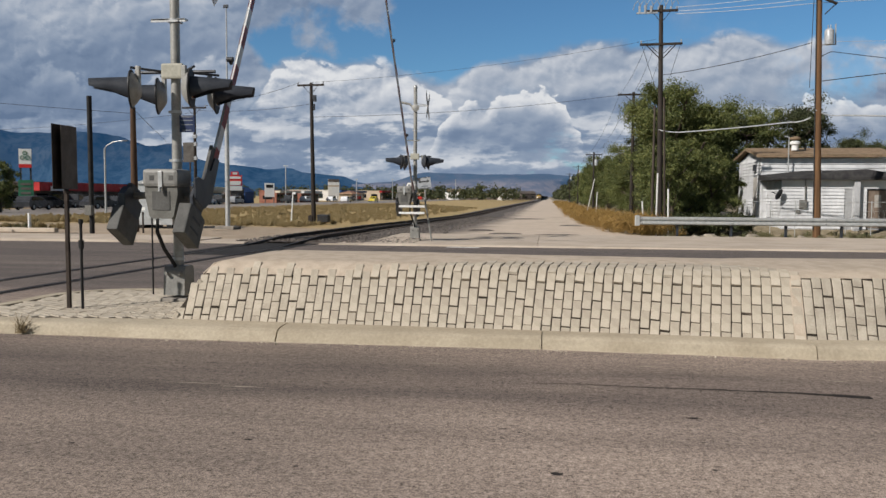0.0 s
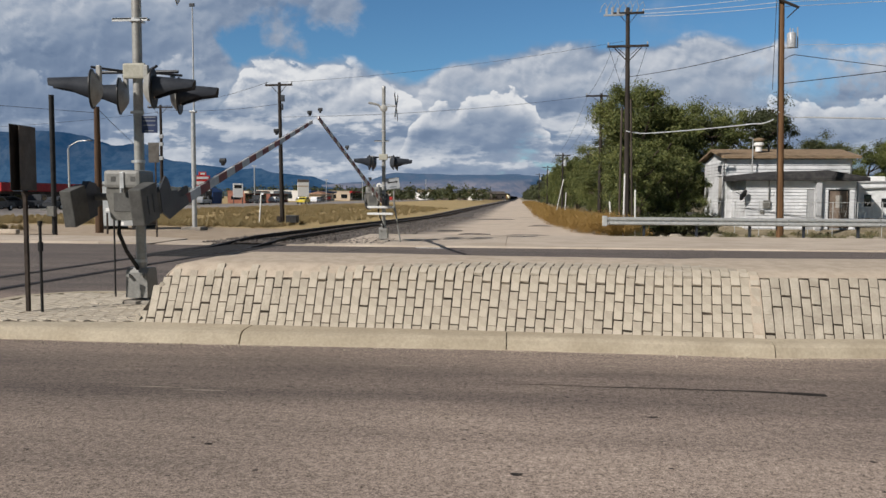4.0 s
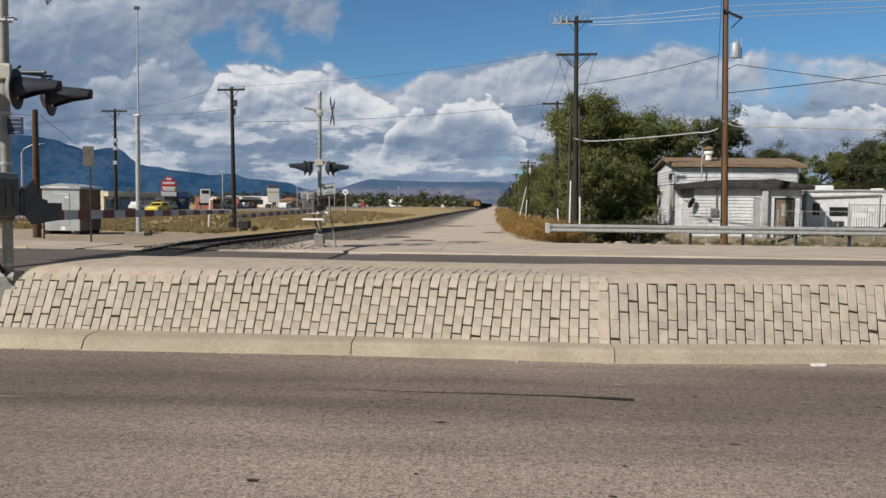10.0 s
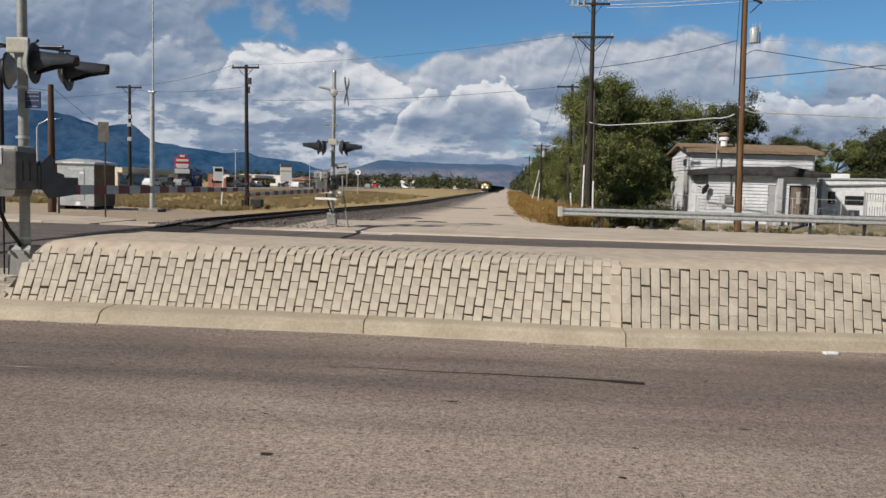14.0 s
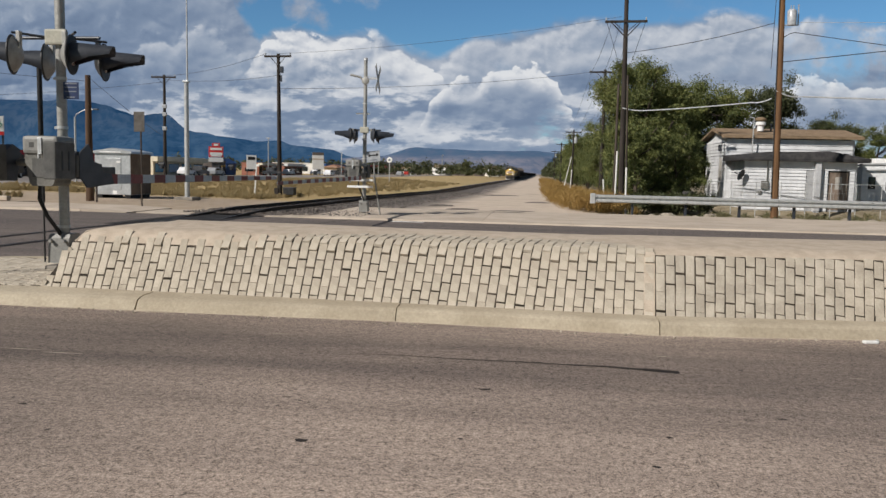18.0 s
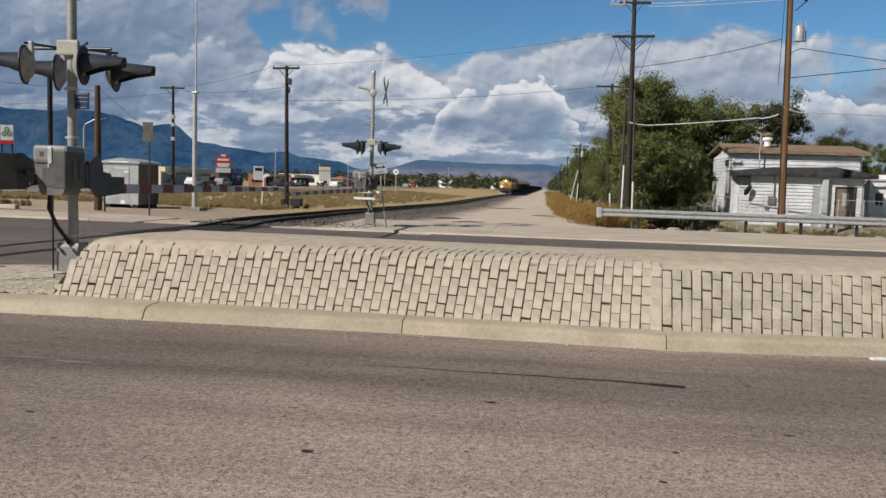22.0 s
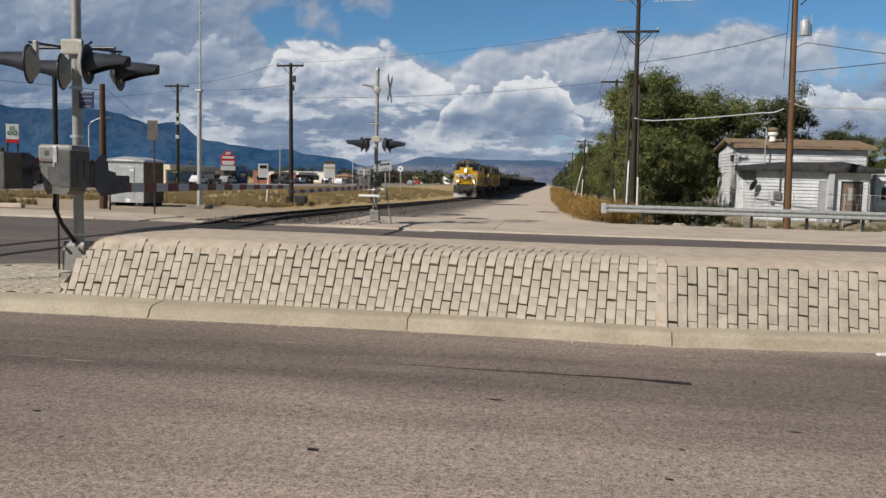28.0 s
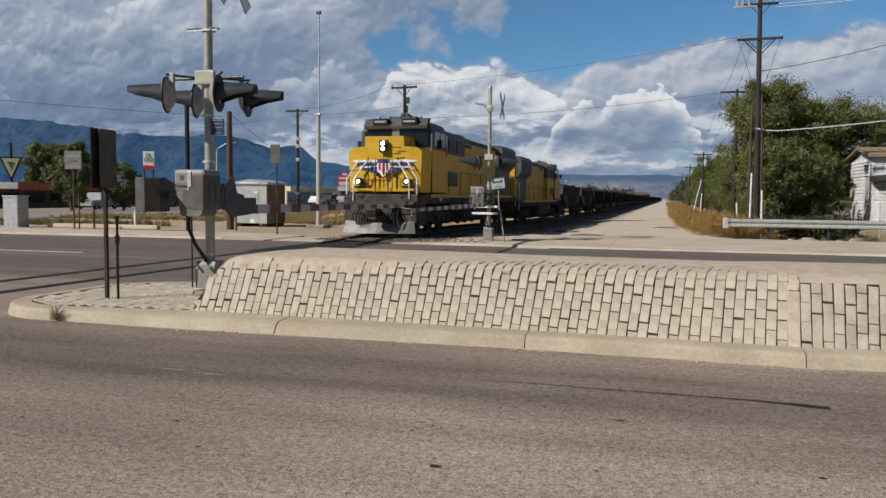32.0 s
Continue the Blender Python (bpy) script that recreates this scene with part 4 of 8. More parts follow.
def make_island():
    isl = thing("median_island", "raised traffic island clad in buff paving bricks with a concrete kerb", "traffic island", kind="structure")
    # kerb, cut into ten-foot lengths
    joints = [X_FAR, 18.25, 15.2, 12.15, 9.1, 6.05, 2.855, -0.03, -3.10]
    for a, b in zip(joints, joints[1:]):
        n = 5
        run = [(a - 0.006 + (b - a + 0.012) * k / n, 8.95) for k in range(n + 1)]
        part("kerb_stone", bent(kerb_foot(sweep(run, KERB))), "concrete_kerb", isl)
    nose = [(-3.112, 8.95), (-3.8, 8.95), (-4.6, 8.95), (-5.4, 8.95), (-6.4, 8.95)]
    nose += [(-6.6 - 1.2 * math.sin(radians(w)), 10.15 - 1.2 * math.cos(radians(w))) for w in range(0, 91, 10)]
    nose += [(-7.75, 10.8)] + [(-6.5 - 1.25 * math.cos(radians(w)), 11.3 + 1.25 * math.sin(radians(w))) for w in range(0, 91, 10)] + [(x, 12.55) for x in (-3.1, 0.0, 2.85, 5.4, 9.0, 14.0, X_FAR)]
    part("kerb_nose", bent(kerb_foot(sweep(nose, KERB))), "concrete_kerb", isl, "curved kerb round the nose")
    # bedding under the bricks
    s = Shape()
    vs, fs = [], []
    xs = [X_END + 2.2 * i / 40 for i in range(40)] + [X_END + 2.2 + (X_FAR - X_END - 2.2) * i / 80 for i in range(81)]
    ys = [Y0 + (Y1 - Y0) * i / 48 for i in range(49)]
    for y in ys:
        for x in xs:
            vs.append((x, y, mound_height(min(x - X_END, y - Y0, Y1 - y)) - 0.010))
    n = len(xs)
    fs = [(j * n + i, j * n + i + 1, (j + 1) * n + i + 1, (j + 1) * n + i) for j in range(len(ys) - 1) for i in range(n - 1)]

    def inset(x, y):
        return min(x - X_END, y - Y0, Y1 - y)

    def starts(x):
        west, east = min(1.0, max(0.0, (x + 1.9) / 1.6)), min(1.0, max(0.0, (x - 2.3) / 0.5))
        return 0.42 + 0.53 * west - 0.49 * east + 0.02 * noise.noise((x * 1.7, 0, 0))

    def lean_at(x):
        """How far the columns of bricks lean off the square, in radians."""
        pts = ((-4.7, 0.0), (-2.0, -0.04), (0.0, -0.18), (1.5, -0.22), (2.5, -0.12), (2.85, -0.05), (3.1, -0.06), (4.0, -0.18), (5.0, -0.24), (19.7, -0.24))
        for (a, p), (b, q) in zip(pts, pts[1:]):
            if x <= b:
                return p + (q - p) * (x - a) / (b - a)
        return -0.22

    def crest(f):
        x, y = sum(vs[k][0] for k in f) / 4, sum(vs[k][1] for k in f) / 4
        return inset(x, y) > starts(x) - 0.12

    s._add(vs, [f for f in fs if not crest(f)])
    part("bedding", bent(s), "mortar", isl, "dark sandy joints between the bricks", smooth=True)
    s = Shape()
    s._add([(x, y, z + 0.003 + 0.014 * min(1.0, max(0.0, (inset(x, y) - starts(x)) / 0.10)) + 0.002 * noise.noise((x * 2.3, y * 2.3, 0))) for x, y, z in vs], [f for f in fs if crest(f)])
    part("sand_fill", bent(s), "joint_sand", isl, "pale sand and cement over the crest", smooth=True)
    s = Shape().prism([(-7.2, 9.2), (X_END + 0.1, 9.2), (X_END + 0.1, 12.3), (-6.6, 12.3), (-7.25, 11.7), (-7.5, 11.0), (-7.5, 10.0)], "z", -0.02, 0.142)
    part("nose_bed", bent(s), "mortar", isl, "sandy bed of the flat pavers")

    hip = [(X_END + d, Y0 + d, mound_height(d) - 0.012) for d in (0.30, 0.4, 0.46, 0.53, 0.66, 0.8, 0.95)]
    part("hip_cement", bent(Shape().tube(hip, 0.013, 8)), "joint_sand", isl, "cement nosing along the corner", smooth=True)
    # bricks
    hw, hl, t, c = 0.0500, 0.1052, 0.05, 0.0035
    bv = [(-hw, -hl, -t), (hw, -hl, -t), (hw, hl, -t), (-hw, hl, -t), (-hw, -hl, -c), (hw, -hl, -c), (hw, hl, -c), (-hw, hl, -c),
          (-hw + c, -hl + c, 0), (hw - c, -hl + c, 0), (hw - c, hl - c, 0), (-hw + c, hl - c, 0)]
    bf = [(0, 1, 5, 4), (1, 2, 6, 5), (2, 3, 7, 6), (3, 0, 4, 7), (4, 5, 9, 8), (5, 6, 10, 9), (6, 7, 11, 10), (7, 4, 8, 11), (8, 9, 10, 11)]
    sizes = [[(x * a, y * b, z) for x, y, z in bv] for a, b in ((1.0, 1.0), (0.985, 1.015), (1.008, 0.985), (0.97, 1.02), (0.96, 0.99))]
    near = {}
    for k in ("brick_buff", "brick_grey"):
        for i, v in enumerate(sizes):
            s = Shape()
            s._add(v, bf)
            near[k, i] = s.mesh("brick", k)
    rest = {"brick_buff": Shape(), "brick_grey": Shape()}
    r = random.Random(5)
    count = 0
    west = int((SEAM - 0.065 - X_END) / PITCH)
    columns = [SEAM - 0.065 - PITCH * (west - k) for k in range(west + 1)]
    columns += [SEAM + 0.062 + 0.109 * k for k in range(int((X_FAR - SEAM - 0.2) / 0.109))]
    for i, x in enumerate(columns):
        lean, slip = lean_at(x), r.gauss(0, 0.008)
        skew = math.degrees(math.atan2(kerb_shift(x + 0.05) - kerb_shift(x - 0.05), 0.1))
        for row in range(-1, 11):
            s_mid, cut = ROW * row + (ROW / 2 if i % 2 else 0.0) + 0.06 + slip, 1.0
            foot = s_mid - ROW / 2
            if x > SEAM and s_mid + ROW / 2 > 0.745:
                # cut bricks under the sand of the crest
                if foot > 0.66:
                    continue
                s_mid, cut = (foot + 0.745) / 2, (0.745 - foot) / ROW
            a = mound_arc(max(s_mid, 0.0))
            if not a or s_mid < -0.1:
                continue
            d, z, w = a
            xx = x - d * math.sin(lean)
            if d > x - X_END - 0.01 or (x < SEAM and d > starts(x) + (0.02 if x > -1.2 else -0.08)):
                continue
            if s_mid < 0:
                d, z = 0.48 * s_mid, z + 0.87 * s_mid
            m = pose(xx + r.uniform(-0.002, 0.002), Y0 + d + kerb_shift(x), z + r.uniform(-0.002, 0.002), math.degrees(w) + r.uniform(-0.9, 0.9), r.uniform(-0.9, 0.9), skew) @ pose(0, r.gauss(0, 0.005), 0, 0, 0, (math.degrees(lean) - skew) * math.cos(w) + r.uniform(-1.2, 1.2)) @ Matrix.Diagonal((1, cut, 1, 1))
            kind = "brick_grey" if SEAM < x < 4.9 or x > 9.1 else "brick_buff"
            if -2.75 < x < 2.9 and row < 5 and count < 298:
                ob = new("brick", near[kind, r.randrange(5)])
                ob.parent = isl
                ob.matrix_basis = m
                count += 1
            else:
                rest[kind]._add(sizes[r.randrange(3, 5) if x > SEAM else r.randrange(5)], bf, m)
    # cement washed over the last column before the seam
    q = Shape()
    q._add([(SEAM - 0.062 + 0.05 * a + k * 0.062, Y0 + a, b - 0.001) for a, b in MOUND[:6] for k in (-1, 1)], [(2 * n, 2 * n + 1, 2 * n + 3, 2 * n + 2) for n in range(5)])
    part("seam_cement", bent(q), "joint_sand", isl, "sandy cement seam between two runs of bricks")
    # end face
    for j in range(int((Y1 - Y0) / PITCH)):
        y = Y0 + PITCH * (j + 0.5)
        for row in range(0, 9):
            s_mid = ROW * row + (ROW / 2 if j % 2 else 0.0)
            a = mound_arc(s_mid)
            if a and a[0] < min(y - Y0 - 0.01, Y1 - y - 0.01, 0.36):
                rest["brick_buff"]._add(bv, bf, pose(X_END + a[0], y + kerb_shift(X_END), a[1], 0, 0, -90) @ pose(0, 0, 0, math.degrees(a[2]), 0, 0))
    # flat pavers of the nose
    turn = pose(0, 0, 0, 0, 0, 62)
    for i in range(-48, 49):
        for j in range(-26, 27):
            p = turn @ Vector((i * PITCH, j * ROW + (ROW / 2 if i % 2 else 0), 0))
            x, y = p.x - 5.9, p.y + 11.2
            if x > X_END - 0.03 or y < 9.32 or y > 12.15 or x < -7.38 or (y < 10.1 and math.hypot(x + 6.6, y - 10.1) > 0.78 and x < -6.6) or (y > 11.3 and math.hypot(x + 6.5, y - 11.3) > 0.9 and x < -6.5):
                continue
            rest["brick_buff"]._add(bv, bf, pose(x, y + kerb_shift(x), 0.158 + r.uniform(-0.004, 0.004), r.uniform(-1, 1), r.uniform(-1, 1), 62))
    for k, s in rest.items():
        me = s.mesh("bricks", k + "_many")
        ob = new("more_bricks", me)
        ob.parent = isl
        tagged(ob, "buff paving bricks with dark joints" if k == "brick_buff" else "greyer paving bricks with dark joints", kind="stuff")


def make_walks():
    """Kerbs, sidewalks and their slabs on the far side of the road."""
    for name, xa, xb, rise in (("pavement", -6.4, 80.0, 0.4), ("pavement_1", -90.0, -14.6, 0.6)):
        w = thing(name, "pale concrete sidewalk with a kerb along the road", "sidewalk", kind="structure")
        x = xa
        while x < xb:
            e = min(x + (3.05 if -40 < x < 40 else 12.2), xb)
            part("kerb_stone", sweep([(e - 0.006, 26.62), (x + 0.006, 26.62)], [(a, z * rise if z > 0 else z) for a, z in KERB]), "concrete_walk", w)
            part("slab", Shape().box(x + 0.006, 26.925, -0.1, e - 0.006, 34.6 if name == "pavement" else 30.2, 0.15 * rise, 0.008), "concrete_walk", w)
            x = e
        if xb < 0:
            part("ramp_slab", Shape().prism([(xb, -0.1), (-12.9, -0.1), (-12.9, 0.02), (xb, 0.089)], "y", 26.66, 30.2), "concrete_walk", w, "slab that slopes down to the crossing")
    for name, o in (("track_apron", [(-7.85, 26.7), (-6.42, 26.7), (-6.42, 28.7), (-7.85, 29.4)]), ("track_apron_1", [(-12.55, 26.7), (-10.55, 26.7), (-10.55, 29.4), (-12.55, 28.7)])):
        solid(name, Shape().prism(o, "z", -0.1, 0.035), "concrete_walk", "pale concrete apron where the track leaves the road", "pavement", "structure")
    s = Shape().box(-60, 25.9, 0.0, -30, 26.6, 0.006)
    solid("gutter", s, "concrete_kerb", "concrete gutter strip along the kerb", "gutter", "structure")


def make_mountains():
    def ridge(name, prof, y, mat, seed, label):
        s = Shape()
        vs, fs = [], []
        n = 260
        xa, xb = prof[0][0], prof[-1][0]
        for i in range(n + 1):
            x = xa + (xb - xa) * i / n
            for (a, ha), (b, hb) in zip(prof, prof[1:]):
                if a <= x <= b:
                    h = ha + (hb - ha) * (x - a) / (b - a)
                    break
            h += h * 0.035 * noise.fractal((x * 0.0055, seed, 0), 0.8, 2.0, 5)
            for j in range(9):
                k = j / 8
                zz = h * k + (0 if j in (0, 8) else 0.10 * h * noise.fractal((x * 0.005, k * 3, seed), 0.9, 2.0, 4))
                vs.append((x, y + k * 420 + 160 * noise.noise((x * 0.004, k * 2, seed)), zz - 12 * (1 - k)))
        for i in range(n):
            for j in range(8):
                fs.append((i * 9 + j, (i + 1) * 9 + j, (i + 1) * 9 + j + 1, i * 9 + j + 1))
        s._add(vs, fs)
        solid(name, s, mat, label, "mountains", "structure", smooth=True)

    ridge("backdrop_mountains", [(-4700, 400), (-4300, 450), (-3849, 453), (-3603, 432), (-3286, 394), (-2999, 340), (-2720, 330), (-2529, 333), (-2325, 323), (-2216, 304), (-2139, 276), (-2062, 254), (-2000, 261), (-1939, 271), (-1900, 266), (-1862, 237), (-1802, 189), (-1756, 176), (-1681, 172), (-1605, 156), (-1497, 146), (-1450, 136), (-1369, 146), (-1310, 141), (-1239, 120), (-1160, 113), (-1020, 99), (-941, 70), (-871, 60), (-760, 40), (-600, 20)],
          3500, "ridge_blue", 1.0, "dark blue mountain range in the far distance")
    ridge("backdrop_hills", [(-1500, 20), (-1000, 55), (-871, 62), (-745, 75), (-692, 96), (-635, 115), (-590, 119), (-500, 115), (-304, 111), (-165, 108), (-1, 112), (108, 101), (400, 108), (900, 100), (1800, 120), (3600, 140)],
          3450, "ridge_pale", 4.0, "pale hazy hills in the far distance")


make_ground()
make_markings()
make_debris()
make_track()
make_walks()
make_mountains()


# ---------------------------------------------------------------- crossing signals
def letters(name, text, size, mat, parent, m, label="", squeeze=1.0):
    cu = bpy.data.curves.new(name, "FONT")
    cu.body, cu.size, cu.align_x, cu.align_y, cu.extrude = text, size, "CENTER", "CENTER", 0.0012
    tmp = bpy.data.objects.new("tmp", cu)
    me = bpy.data.meshes.new_from_object(tmp)
    bpy.data.objects.remove(tmp)
    me.transform(Matrix.Diagonal((squeeze, 1, 1, 1)))
    me.materials.append(MATS[mat])
    ob = new(name, me)
    ob.parent = parent
    ob.matrix_basis = m
    return tagged(ob, label)


GATES = []


def signal_head(sig, x, y, z, way, dome):
    """One flashing lamp: round black backing, housing, long hood; it faces way (+1 or -1) along the road."""
    tilt = pose(x, y, z, 0, 0, 14 if way > 0 else 199)

    def placed(s):
        s.v = [tuple(tilt @ Vector(p)) for p in s.v]
        return s

    back = part("backing_disc", placed(Shape().lathe([(0.05, -0.012), (0.27, -0.012), (0.275, 0.0), (0.27, 0.012), (0.05, 0.012)], (0, 0, 0), "x", 28)), "signal_black", sig, "round black signal backing", True)
    part("housing", placed(Shape().lathe([(0.03, -0.13), (0.10, -0.12), (0.165, -0.085), (0.215, -0.045), (0.245, -0.0125)], (0, 0, 0), "x", 22)), dome, back, "domed lamp housing", True)
    s = Shape()
    n, vs, fs = 22, [], []
    for k, (d, r, lo) in enumerate(((0.012, 0.172, -50), (0.26, 0.168, -8), (0.52, 0.160, 14))):
        for i in range(n + 1):
            w = radians(lo + (180 - 2 * lo) * i / n)
            for q in (r, r - 0.008):
                vs.append((d + (0.04 * math.sin(w) if k == 2 else 0), math.cos(w) * q, math.sin(w) * q - 0.05 * d))
    m_ = (n + 1) * 2
    for k in range(2):
        for i in range(n):
            a, b = k * m_ + i * 2, (k + 1) * m_ + i * 2
            fs += [(a, a + 2, b + 2, b), (a + 1, b + 1, b + 3, a + 3)]
    for i in range(n):
        a, b = i * 2, 2 * m_ + i * 2
        fs += [(a, a + 1, a + 3, a + 2), (b, b + 2, b + 3, b + 1)]
    s._add(vs, fs)
    part("hood", placed(s), "hood_grey", back, "long grey half-round hood", True)
    part("lens", placed(Shape().lathe([(0.02, 0.045), (0.10, 0.032), (0.15, 0.014)], (0, 0, 0), "x", 20)), "lens_red", back, "dark red unlit lens", True)


def crossing_signal(x, y, way, length, heads_z, label, blue_sign, base, ax, kx, zp, rise):
    """way: +1 where the gate arm reaches towards +y, -1 where it reaches towards -y."""
    sig = thing("crossing_signal", label, "crossing signal", pose(x, y, base), "crossing signals with gates")
    z0 = -base
    part("foundation", Shape().box(-0.2, -0.2, -0.02, 0.2, 0.2, 0.06, 0.02), "concrete_base", sig, "concrete foundation")
    part("base_casting", Shape().prism([(-0.17, 0.10), (0.17, 0.10), (0.15, 0.46), (0.11, 0.52), (-0.11, 0.52), (-0.15, 0.46)], "x", -0.16, 0.16).bar((-0.10, -0.17, 0.42), (-0.10, -0.22, 0.42), 0.025).bar((0.10, -0.17, 0.42), (0.10, -0.22, 0.42), 0.025), "box_light", sig, "grey cast junction base")
    part("mast", Shape().bar((0, 0, 0.45), (0, 0, 5.62), 0.071, 0.066, 20), "mast_paint", sig, "silver painted steel mast", True)
    for z in (0.62, 2.05, 2.75, 4.05, 4.85):
        part("mast_band", Shape().bar((0, 0, z - 0.02), (0, 0, z + 0.02), 0.08, seg=16).box(-0.11, -0.02, z - 0.018, -0.07, 0.02, z + 0.018), "galvanised", sig)
    part("mast_cap", Shape().lathe([(0.078, 0), (0.078, 0.05), (0.055, 0.10), (0.02, 0.12)], (0, 0, 5.58)), "galvanised", sig, "", True)
    part("bell_arm", Shape().tube([(0.06, 0, 4.86), (-0.08, 0, 4.86), (-0.2, 0, 5.0), (-0.56, 0, 5.08)], 0.04, 8).lathe([(0.05, -0.06), (0.13, -0.04), (0.14, 0.0), (0.05, 0.06)], (0.02, -0.1, 4.86), "y", 14), "mast_paint", sig, "bent pipe arm with a round bell", True)
    # small plate across the mast
    part("cross_plate", Shape().box(-0.34, -0.05, zp - 0.012, 0.18, 0.05, zp + 0.014, 0.004).box(-0.34, -0.05, zp - 0.035, 0.18, -0.042, zp + 0.014).box(-0.085, -0.085, zp - 0.04, 0.085, 0.085, zp - 0.012), "galvanised", sig, "flat galvanised bracket plate")
    # crossbuck, read from along the road
    cx, cz = 0.46, 5.0 + z0
    part("crossbuck_arm", Shape().bar((0.0, 0, cz), (cx - 0.02, 0, cz), 0.022).bar((0.0, 0, cz + 0.1), (cx - 0.02, 0, cz + 0.02), 0.012), "galvanised", sig)
    for w, text in ((48, "CROSSING"), (-48, "RAIL ROAD")):
        m = pose(cx + (0.006 if w > 0 else -0.004), 0, cz) @ pose(0, 0, 0, w, 0, 0)
        blade = part("crossbuck_blade", Shape().box(-0.003, -0.61, -0.115, 0.003, 0.61, 0.115), "sign_white", sig, "white crossbuck blade with black letters", m=m)
        letters("lettering", text, 0.20, "black_paint", blade, pose(0.0045, 0, 0, 90, 0, 90), squeeze=0.8)
        part("blade_rim", Shape().box(0.0031, -0.60, -0.105, 0.0042, 0.60, -0.097).box(0.0031, -0.60, 0.097, 0.0042, 0.60, 0.105), "black_paint", blade)
    # lamp cross arms
    hz = heads_z + z0
    part("junction_plate", Shape().box(-0.165, -0.13, hz + rise - 0.11, 0.165, -0.07, hz + rise + 0.11, 0.04), "sign_cream", sig, "cream junction box cover")
    part("lamp_arm", Shape().bar((-0.62, 0.0, hz + rise), (0.60, 0.0, hz + rise), 0.024).bar((-0.14, 0, hz + rise), (0.14, 0, hz + rise), 0.045).bar((-0.5, -0.36, hz + rise + 0.02), (-0.12, 0.0, hz + rise), 0.018).bar((-0.4, 0.36, hz + rise), (-0.12, 0.0, hz + rise), 0.018).bar((0.45, -0.36, hz + rise + 0.02), (0.12, 0, hz + rise), 0.018).bar((0.5, 0.36, hz + rise), (0.12, 0, hz + rise), 0.018), "hood_grey", sig, "dark tubular lamp arm")
    for hx, hy, w in ((-0.46, -0.40, -1), (-0.47, 0.38, -1), (0.42, -0.40, 1), (0.44, 0.40, 1)):
        part("lamp_bracket", Shape().box(hx - 0.03 - 0.1 * w, hy - 0.03, hz + 0.02, hx + 0.03 - 0.1 * w, hy + 0.03, hz + rise + 0.03, 0.008), "mast_paint", sig, "pale lamp bracket")
        signal_head(sig, hx, hy, hz, w, "mast_paint" if blue_sign else "hood_grey")
    if blue_sign:
        s = part("notice_plate", Shape().box(0.10, -0.115, 2.45, 0.33, -0.105, 2.69, 0.003), "sign_blue", sig, "dark blue notice plate with small white writing")
        part("notice_line", Shape().box(0.125, -0.1075, 2.75, 0.305, -0.1065, 2.765).box(0.125, -0.1075, 2.70, 0.305, -0.1065, 2.715).box(0.125, -0.1075, 2.64, 0.30, -0.1065, 2.655).box(0.15, -0.1075, 2.56, 0.28, -0.1065, 2.575), "print_grey", s, m=pose(0, -0.009, -0.09))
    else:
        s = part("arrow_plate", Shape().box(0.10, -0.012, 1.92, 0.60, 0.0, 2.33, 0.004), "porcelain", sig, "pale grey plate with a black arrow and a line of writing", m=pose(0.35, -0.09, 2.12, 0, -7, 0) @ pose(-0.35, 0, -2.12))
        part("arrow", Shape().prism([(0.15, 2.18), (0.22, 2.25), (0.22, 2.20), (0.47, 2.20), (0.47, 2.25), (0.55, 2.18), (0.47, 2.11), (0.47, 2.155), (0.22, 2.155), (0.22, 2.11)], "y", -0.0155, -0.013), "black_paint", s)
        part("plate_line", Shape().box(0.22, -0.0155, 1.98, 0.48, -0.013, 2.03), "print_grey", s)
        for zr in (1.925, 2.31):
            part("plate_rim", Shape().box(0.105, -0.0155, zr, 0.595, -0.013, zr + 0.015), "black_paint", s)
    # gate machine
    zc = 1.73 + z0
    yb = -0.36
    part("machine_case", Shape().prism([(-0.30 + kx, zc + 0.26), (-0.31 + kx, zc - 0.02), (-0.25 + kx, zc - 0.32), (-0.21 + kx, zc - 0.36), (0.07 + kx, zc - 0.36), (0.11 + kx, zc - 0.32), (0.17 + kx, zc - 0.02), (0.16 + kx, zc + 0.26)], "y", yb - 0.20, yb + 0.20), "box_paint", sig, "grey steel gate machine case")
    part("case_lid", Shape().box(-0.33 + kx, yb - 0.235, zc + 0.08, 0.19 + kx, yb + 0.21, zc + 0.33, 0.05), "box_light", sig, "pale rounded machine lid")
    part("case_hasp", Shape().box(-0.09 + kx, yb - 0.25, zc + 0.06, -0.03 + kx, yb - 0.235, zc + 0.30, 0.005).bar((-0.06 + kx, yb - 0.26, zc + 0.02), (-0.06 + kx, yb - 0.26, zc + 0.08), 0.02), "galvanised", sig)
    for px in (-0.22 + kx, 0.06 + kx):
        part("case_label", Shape().box(px, yb - 0.2375, zc + 0.17, px + 0.07, yb - 0.2355, zc + 0.24), "weight_paint", sig)
    part("case_panel", Shape().box(-0.20 + kx, yb - 0.208, zc - 0.24, 0.06 + kx, yb - 0.199, zc + 0.02, 0.004), "weight_paint", sig)
    part("machine_bracket", Shape().box(-0.10, yb + 0.18, zc - 0.14, 0.10, -0.06, zc - 0.08).box(-0.10, yb + 0.18, zc + 0.10, 0.10, -0.06, zc + 0.16), "galvanised", sig)
    part("shaft", Shape().bar((ax - 0.9 - kx, yb + 0.05, zc - 0.04), (ax + 0.03, yb + 0.05, zc - 0.04), 0.05), "box_paint", sig)
